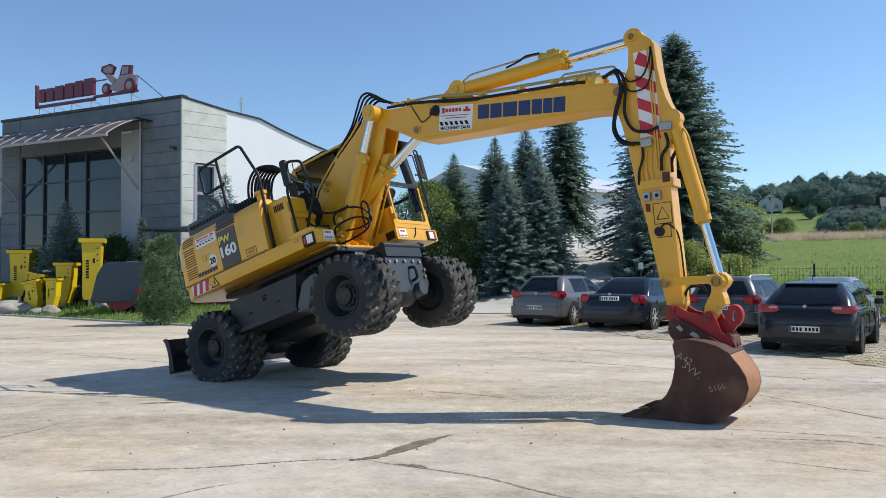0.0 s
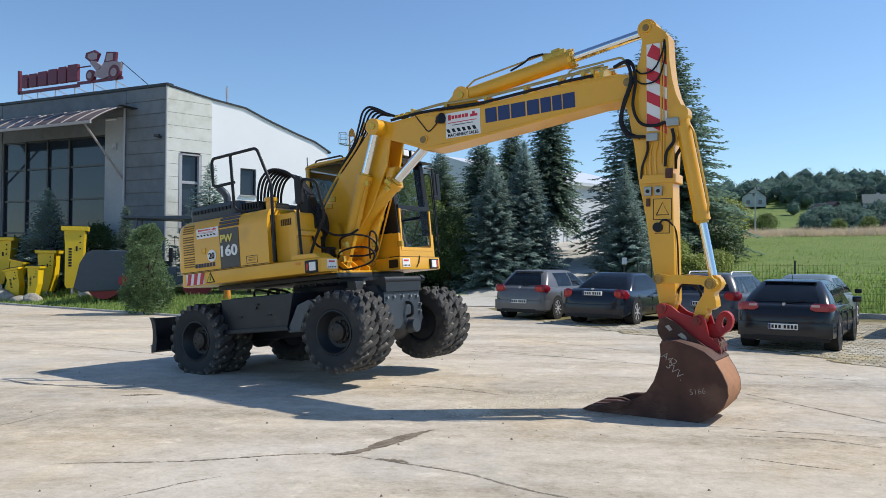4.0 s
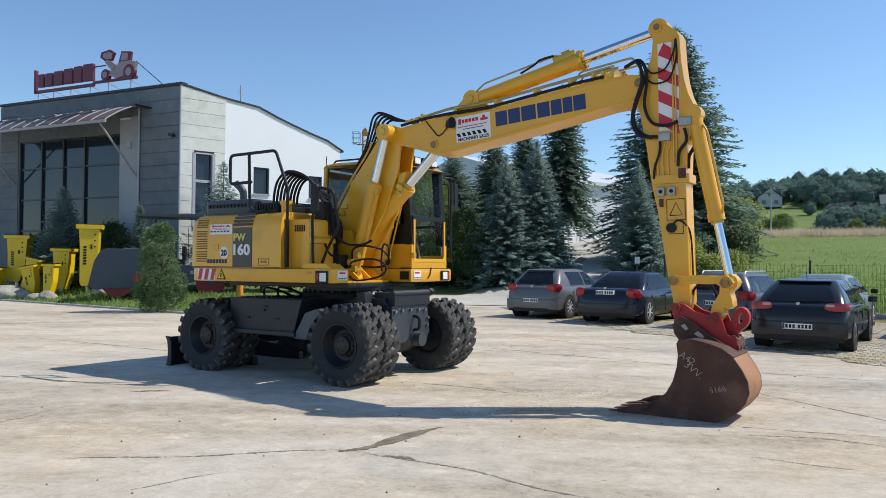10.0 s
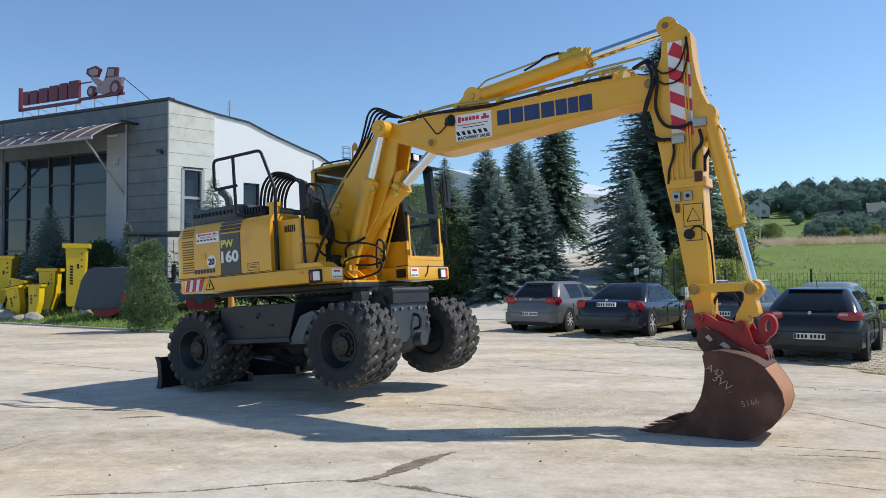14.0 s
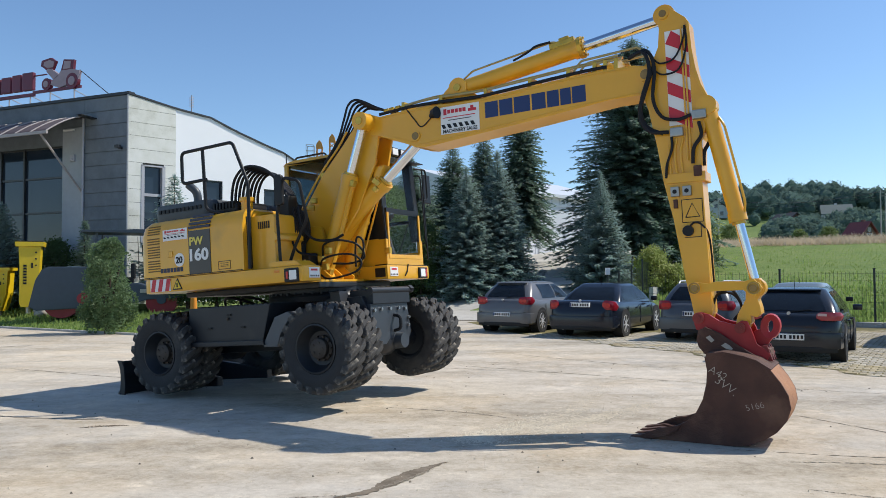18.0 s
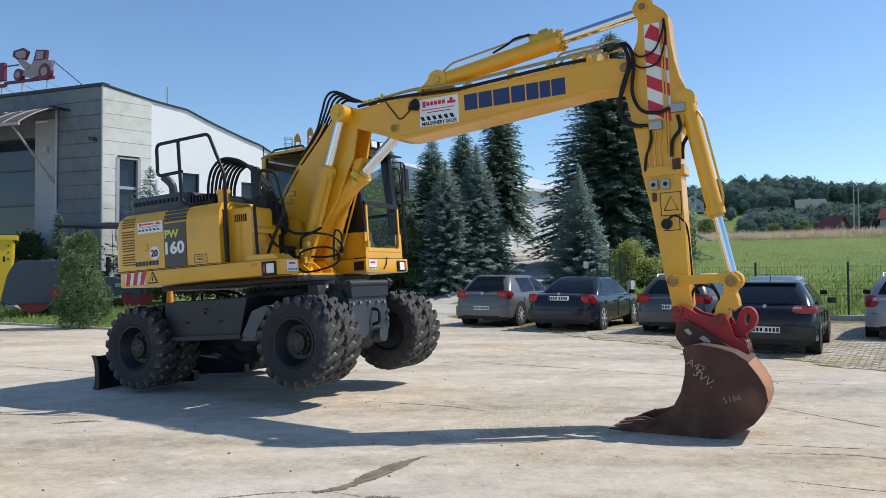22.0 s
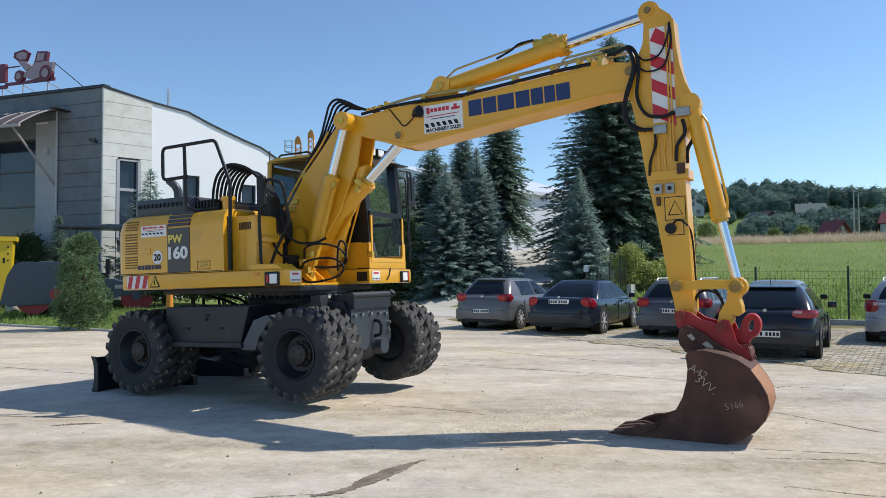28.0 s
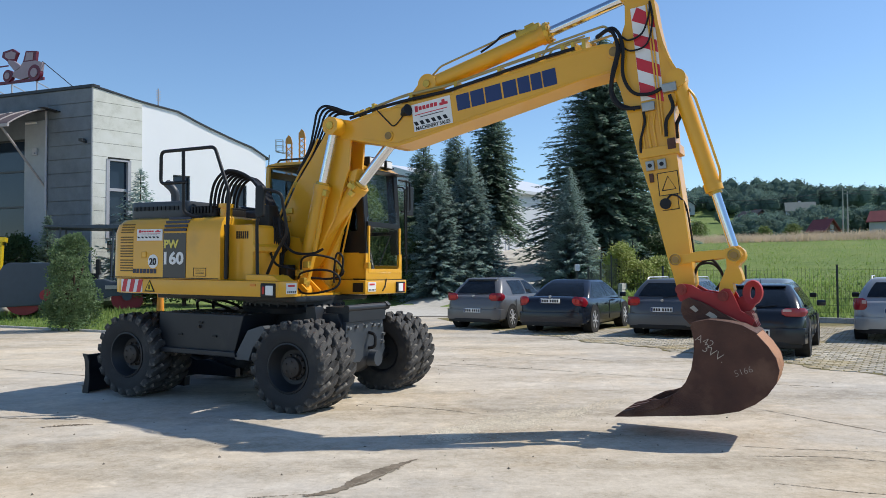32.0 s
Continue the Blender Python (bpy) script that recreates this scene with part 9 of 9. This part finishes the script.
def build_hall():
    th = thing("storage_hall", "pale grey storage hall with sheet roof", "hall", at=pose(10.9, 61.5, 3.2, 0, 0, 40))
    M_SHEET = mat("pale_grey_sheet", (0.76, 0.77, 0.78), 0.5, vary=0.05, scale=1)
    M_ROOFSHEET = mat("white_roof_sheet", (0.66, 0.68, 0.70), 0.4, vary=0.04)
    part("wall", box(-8, 9, 0, 14, -1.0, 4.6), M_SHEET, th)
    bm = bmesh.new()
    for k in range(17):
        add_box(bm, -8 + k, -8 + k + 0.03, -0.03, 0.0, 0, 4.6)
    part("sheet_rib", bm, M_ROOFSHEET, th)
    part("roof", _yz(prism([(-0.5, 4.55), (-0.5, 4.8), (7.0, 6.9), (14.5, 4.8), (14.5, 4.55)], -8.4, 9.4)), M_ROOFSHEET, th)
    part("door", box(-1.6, 3.6, -0.08, 0.0, 0.0, 3.9), mat("grey_hall_door", (0.66, 0.68, 0.70), 0.5, vary=0.04), th, "wide grey sliding door")
    part("wicket", box(1.6, 2.4, -0.11, -0.07, 0.0, 2.1), M_ROOFSHEET, th)
    part("door_rail", box(-1.9, 6.5, -0.14, 0.0, 3.9, 4.05), M_SHEET, th)


build_hall()


def build_house(name, label, x, y, turn, w, d, h, roofh, wall, roof, nwin=2):
    z = high(x, y)
    th = thing(name, label, "house", at=pose(x, y, z - 0.4, 0, 0, turn))
    part("wall", box(-w / 2, w / 2, -d / 2, d / 2, 0, h), wall, th)
    part("gable", prism([(-w / 2, h), (0, h + roofh), (w / 2, h)], -d / 2, d / 2), wall, th)
    for s in (-1, 1):
        part("roof_slope", prism([(0, h + roofh + 0.15), (0, h + roofh + 0.4), (s * (w / 2 + 0.6), h - 0.1), (s * (w / 2 + 0.6), h - 0.35)], -d / 2 - 0.6, d / 2 + 0.6), roof, th)
    for k in range(nwin):
        xx = -w / 2 + w * (k + 0.5) / nwin
        wn = part("window", box(xx - 0.6, xx + 0.6, -d / 2 - 0.06, -d / 2 + 0.02, 1.2, 2.6), M_CARGLASS, th)
        part("window_frame", box(xx - 0.7, xx + 0.7, -d / 2 - 0.05, -d / 2 + 0.01, 1.1, 2.7), M_WINFRAME, wn)
    part("attic_window", box(-0.6, 0.6, -d / 2 - 0.06, -d / 2 + 0.02, h + 0.3, h + 1.5), M_CARGLASS, th)
    part("chimney", box(w * 0.15, w * 0.15 + 0.7, -0.4, 0.4, h + roofh * 0.5, h + roofh + 0.9), wall, th)
    return th


M_ROOFDARK = mat("dark_roof_tiles", (0.05, 0.045, 0.045), 0.7, vary=0.15)
M_ROOFRED = mat("red_roof_tiles", (0.22, 0.05, 0.05), 0.7, vary=0.15)
M_ROOFGREEN = mat("green_grey_roof", (0.115, 0.145, 0.135), 0.6, vary=0.1)
M_HOUSE = mat("off_white_house_render", (0.58, 0.58, 0.56), 0.85, vary=0.05)
M_BRICKH = mat("brown_house_wall", (0.16, 0.09, 0.07), 0.85, vary=0.1)
build_house("house", "white house with dark gabled roof on the hill", 120.5, 300, -20, 8.5, 9, 3.8, 3.4, M_HOUSE, M_ROOFDARK)
build_house("house", "small hut with red roof beyond the meadow", 111, 187, 18, 4.4, 5, 2.6, 2.6, M_BRICKH, M_ROOFRED, 1)
build_house("house", "grey-roofed house among hillside trees", 135, 240, 66, 6, 8, 4.6, 2.6, M_HOUSE, M_ROOFGREEN)
build_house("house", "brown house with dark gabled roof among trees", 119, 240, 14, 7, 8, 2.4, 2.6, M_BRICKH, M_ROOFDARK)
build_house("house", "house with red roof at the wood edge", 138, 201, 40, 6, 8, 4.0, 2.6, M_HOUSE, M_ROOFRED)
for _x, _y, _h in ((71, 176, 11), (115, 185, 13), (117.5, 187, 12)):
    up = thing("utility_pole", "grey concrete utility pole with cross arm", "pole", "utility poles", at=pose(_x, _y, high(_x, _y)))
    part("shaft", smooth(cyl((0, 0, -0.5), (0, 0, _h), 0.22, 0.14, seg=8)), M_KERB, up)
    part("cross_arm", box(-1.1, 1.1, -0.06, 0.06, _h - 0.7, _h - 0.55), M_KERB, up)
wires = thing("power_line", "thin dark overhead wires between poles", "wires")
for _dz in (0.0, -0.9):
    for (_a, _b) in (((71, 176, 11), (115, 185, 13)), ((115, 185, 13), (210, 190, 14)), ((20, 172, 9), (71, 176, 11))):
        pa = Vector((_a[0], _a[1], high(_a[0], _a[1]) + _a[2] - 0.5 + _dz))
        pb = Vector((_b[0], _b[1], high(_b[0], _b[1]) + _b[2] - 0.5 + _dz))
        part("wire", add_tube(bmesh.new(), [pa.lerp(pb, k / 8) - Vector((0, 0, 1.6 * math.sin(math.pi * k / 8))) for k in range(9)], 0.055, 4), M_BLACK, wires)


# ---- display row before the office: breakers, roller, stones ----
def build_breaker(h, w, seed, label, taper=0.62):
    """A hydraulic breaker housing standing on its tool end: wide flange on top, tapering box below."""
    th = thing("hydraulic_breaker", label, "breaker", "breakers on display")
    t = w * taper
    d = w * 0.42
    body = prism([(-w * 0.40, h * 0.93), (-w * 0.36, h * 0.60), (-w * 0.36, h * 0.06), (-w * 0.30, 0.0), (w * 0.12, 0.0), (w * 0.18, h * 0.10), (w * 0.34, h * 0.40), (w * 0.40, h * 0.93)], -d, d, 0.02)
    part("housing", body, M_YELLOW2, th)
    part("top_flange", prism([(-w * 0.5, h * 0.93), (-w * 0.52, h), (w * 0.52, h), (w * 0.5, h * 0.93)], -d * 1.15, d * 1.15, 0.012), M_YELLOW2, th)
    part("top_cap", box(-w * 0.46, w * 0.46, -d * 1.05, d * 1.05, h, h + 0.03), M_BLACK, th)
    part("chisel", smooth(cyl((-w * 0.08, 0, -0.25), (-w * 0.08, 0, 0.05), w * 0.10, seg=12)), M_STEEL, th)
    for k in range(3):
        part("bolt_hole", cyl((w * 0.22, -d - 0.012, h * (0.84 - 0.10 * k)), (w * 0.22, -d + 0.01, h * (0.84 - 0.10 * k)), w * 0.035, seg=10), M_BLACK, th)
    part("inspection_slot", box(w * 0.05, w * 0.12, -d - 0.008, -d + 0.01, h * 0.60, h * 0.68), M_BLACK, th)
    for k in range(7):
        part("type_mark", box(-w * 0.22, -w * 0.10, -d - 0.006, -d + 0.004, h * (0.62 - 0.045 * k), h * (0.65 - 0.045 * k)), M_BLACK, th)
    return th


def put(ob, x, y, dz=0.0, turn=0.0, lean=0.0):
    ob.matrix_world = Matrix.Translation((x, y, high(x, y) + dz)) @ Matrix.Rotation(radians(turn), 4, "Z") @ Matrix.Rotation(radians(lean), 4, "Y")
    return ob


put(build_breaker(2.45, 0.95, 1, "tall yellow hydraulic breaker standing on the verge"), -14.75, 31.2, 0.25, 20)
put(build_breaker(1.95, 1.0, 2, "yellow hydraulic breaker with hose on the verge"), -18.6, 33.0, 0.45, 10)
put(build_breaker(1.65, 0.80, 3, "mid-sized yellow breaker on the verge"), -16.0, 31.6, 0.15, 5)
put(build_breaker(1.15, 0.55, 4, "small yellow breaker on the verge"), -15.9, 30.4, 0.15, 0)
put(build_breaker(1.15, 0.60, 5, "small leaning yellow breaker on the verge"), -16.7, 30.7, 0.1, 5, -12)
put(build_breaker(1.25, 0.60, 6, "small leaning yellow breaker on the verge"), -17.6, 31.9, 0.25, 0, 12)
put(build_breaker(1.05, 0.75, 7, "short yellow breaker on the verge"), -19.0, 31.9, 0.1, 0)


def build_stone(s, seed):
    r = random.Random(seed)
    bm = bmesh.new()
    bmesh.ops.create_icosphere(bm, subdivisions=3, radius=s)
    for v in bm.verts:
        k = 1 + 0.35 * noise.noise(v.co * (1.6 / s) + Vector((seed, 0, 0)))
        v.co = Vector((v.co.x * 1.3 * k, v.co.y * k, v.co.z * 0.62 * k))
    return smooth(bm, 40)


M_STONE = noise_mat("pale_field_stone", [(0.3, (0.25, 0.235, 0.20)), (0.7, (0.45, 0.42, 0.36))], [(2.0, 1.0), (14.0, 0.8)], 0.9, 0.4)
for _x, _y, _s in ((-17.5, 30.4, 0.62), (-18.6, 31.0, 0.5), (-15.7, 29.8, 0.34), (-16.3, 30.0, 0.28), (-13.9, 30.5, 0.36), (-13.0, 30.2, 0.30), (6.3, 42.2, 0.26), (6.6, 43.4, 0.22), (6.9, 44.5, 0.28), (7.3, 45.8, 0.24), (7.6, 47.0, 0.26)):
    st = part("boulder", build_stone(_s, int(_s * 100)), M_STONE)
    st.matrix_world = pose(_x, _y, high(_x, _y) + _s * 0.2, 0, 0, _s * 300)
    tagged(st, "pale rounded boulder lying on the verge", "stone", "boulders on the verge")


def build_roller():
    th = thing("road_roller", "dark grey road roller with red drums under canopy", "roller")
    M_DRUM = mat("red_drum_paint", (0.26, 0.015, 0.025), 0.45, vary=0.12)
    M_RGREY = mat("slate_roller_paint", (0.040, 0.058, 0.082), 0.5, vary=0.12)
    part("front_frame", prism([(-2.55, 0.35), (-2.35, 1.25), (-2.15, 1.62), (-1.95, 1.72), (-0.55, 1.72), (-0.45, 1.45), (-0.5, 0.30), (-2.3, 0.22)], -0.95, 0.95, 0.04), M_RGREY, th)
    part("bonnet_strip", box(-1.4, -1.0, -0.6, 0.6, 1.72, 1.745), M_GALV, th)
    for x, r in ((-1.55, 0.60), (1.70, 0.52)):
        dr = part("drum", smooth(cyl((x, -0.80, r - 0.05), (x, 0.80, r - 0.05), r, seg=36), 30), M_DRUM, th, "red steel drum")
        part("drum_hub", smooth(cyl((x, -0.92, 0.55), (x, 0.92, 0.55), 0.16, seg=16)), M_RGREY, dr)
    hub = part("side_eye", smooth(cyl((-0.85, -0.98, 0.62), (-0.85, -0.93, 0.62), 0.19, seg=20)), M_DRUM, th)
    part("rear_frame", prism([(0.0, 0.45), (0.0, 1.10), (0.9, 1.15), (1.2, 1.05), (2.3, 1.10), (2.4, 0.62), (1.2, 0.55), (0.9, 0.45)], -0.86, 0.86, 0.03), M_RGREY, th)
    part("beam", box(1.0, 2.6, -1.06, -1.0, 0.80, 0.93, 0.01), M_GALV, th)
    part("seat", add_box(box(0.25, 0.7, -0.25, 0.25, 1.15, 1.35, 0.04), 0.62, 0.75, -0.25, 0.25, 1.3, 1.85, 0.04), M_BLACK, th)
    part("console", prism([(-0.35, 1.1), (-0.35, 1.9), (-0.15, 1.95), (0.0, 1.1)], -0.4, 0.4, 0.02), M_RGREY, th)
    for x in (-0.55, 1.15):
        for y in (-0.75, 0.75):
            part("canopy_post", smooth(cyl((x, y, 1.1), (x + 0.1, y, 2.95), 0.035, seg=8)), M_RGREY, th)
    part("canopy", prism([(-0.95, 2.92), (-0.9, 3.0), (1.45, 3.05), (1.5, 2.95), (1.4, 2.90)], -0.95, 0.95, 0.02), M_RGREY, th)
    return th


put(build_roller(), -11.05, 29.5, -0.1, 14)
cone = thing("traffic_post", "orange plastic traffic post on the verge", "post", at=pose(-7.55, 27.2, high(-7.55, 27.2) - 0.1))
part("tube", smooth(cyl((0, 0, 0), (0, 0, 1.0), 0.13, 0.08, seg=14)), mat("orange_plastic", (0.75, 0.26, 0.02), 0.5, vary=0.1), cone)


def build_lift(h, seed):
    """An orange work platform mast, folded upright, with its basket."""
    th = thing("aerial_lift", "orange work platform mast standing behind the office", "lift", "aerial lifts")
    M_ORANGE = mat("orange_lift_paint", (0.72, 0.30, 0.05), 0.45, vary=0.1)
    bm = bmesh.new()
    for s in (-0.26, 0.26):
        for q in (-0.26, 0.26):
            add_cyl(bm, (s, q, 0), (s * 0.75, q * 0.75, h), 0.05, 0.04, seg=6)
    z = 0.3
    while z < h - 0.5:
        for x0, y0, x1, y1 in ((-1, -1, 1, -1), (1, 1, -1, 1), (-1, 1, -1, -1), (1, -1, 1, 1)):
            add_cyl(bm, (0.23 * x0, 0.23 * y0, z), (0.23 * x1, 0.23 * y1, z + 0.45), 0.035, seg=5)
        z += 0.45
    part("mast", bm, M_ORANGE, th)
    part("mast_head", prism([(-0.27, h - 0.15), (-0.24, h + 0.18), (-0.02, h + 0.50), (0.16, h + 0.30), (0.27, h - 0.15)], -0.2, 0.2, 0.02), M_ORANGE, th)
    if seed == 1:
        bm = bmesh.new()
        for zz in (h - 0.78, h - 0.35, h + 0.08):
            add_tube(bm, [(-1.0, -0.4, zz), (-0.45, -0.4, zz), (-0.45, 0.4, zz), (-1.0, 0.4, zz), (-1.0, -0.4, zz)], 0.022, 5)
        for x in (-1.0, -0.45):
            for y in (-0.4, 0.4):
                add_cyl(bm, (x, y, h - 0.78), (x, y, h + 0.08), 0.022, seg=5)
        part("basket", bm, M_GALV, th, "grey tubular basket")
        part("basket_arm", tube([(-1.0, 0, h - 0.72), (-0.5, 0, h - 0.90), (0.0, 0, h - 0.85)], 0.04, 6), M_GALV, th)
    return th


put(build_lift(11.84 - high(-7.3, 62), 1), -7.3, 62)
put(build_lift(12.34 - high(-6.3, 62), 2), -6.3, 62)


# ---- pavers of the parking ground, last ----
def pavers():
    """Grey concrete pavers in staggered rows across the parking ground."""
    r = random.Random(51)
    me = bpy.data.meshes.new("paver")
    bm = box(-0.096, 0.096, -0.076, 0.076, -0.02, 0.012)
    bmesh.ops.bevel(bm, geom=[e for e in bm.edges if min(v.co.z for v in e.verts) > 0], offset=0.006, segments=1, affect="EDGES")
    bm.to_mesh(me)
    bm.free()
    me.materials.append(M_PAVER)
    turn = radians(CAR_TURN - 90)
    ux, uy = Vector((math.cos(turn), math.sin(turn))), Vector((-math.sin(turn), math.cos(turn)))
    def inside(p):
        return p.y > 6.6 and p.x > park_edge(p.y) + 0.07 and p.x * 0.58 + p.y * 0.81 < 26.6
    near, far = [], []
    for i in range(-70, 90):
        for j in range(-90, 130):
            p = Vector((7.0, 15.5)) + ux * (0.212 * i + (0.106 if j % 2 else 0)) + uy * (0.172 * j)
            if not inside(p) or r.random() < 0.012:
                continue
            if p.x > 0.72 * p.y + 1.5:
                continue
            (near if p.x < 9.6 and 8.0 < p.y < 11.6 else far).append(p)
    near.sort(key=lambda p: p.length)
    for p in near[:300]:
        ob = new("paver", me)
        ob.parent = bed
        ob.matrix_world = Matrix.Translation((p.x, p.y, r.uniform(-0.002, 0.003))) @ Matrix.Rotation(turn + r.uniform(-0.01, 0.01), 4, "Z")
    verts, faces = [], []
    c, s = math.cos(turn), math.sin(turn)
    for p in near[300:] + far:
        z = r.uniform(0.008, 0.014)
        n = len(verts)
        for dx, dy, dz in ((-0.096, -0.076, -0.012), (0.096, -0.076, -0.012), (0.096, 0.076, -0.012), (-0.096, 0.076, -0.012), (-0.088, -0.068, 0), (0.088, -0.068, 0), (0.088, 0.068, 0), (-0.088, 0.068, 0)):
            verts.append((p.x + dx * c - dy * s, p.y + dx * s + dy * c, z + dz))
        faces += [(n + 4, n + 5, n + 6, n + 7)] + [(n + k, n + (k + 1) % 4, n + 4 + (k + 1) % 4, n + 4 + k) for k in range(4)]
    me2 = bpy.data.meshes.new("paver_field")
    me2.from_pydata(verts, [], faces)
    me2.materials.append(M_PAVER)
    ob = new("paver_field", me2)
    ob.parent = bed
    tagged(ob, "grey concrete pavers with mossy joints", kind="stuff")


pavers()


motions()
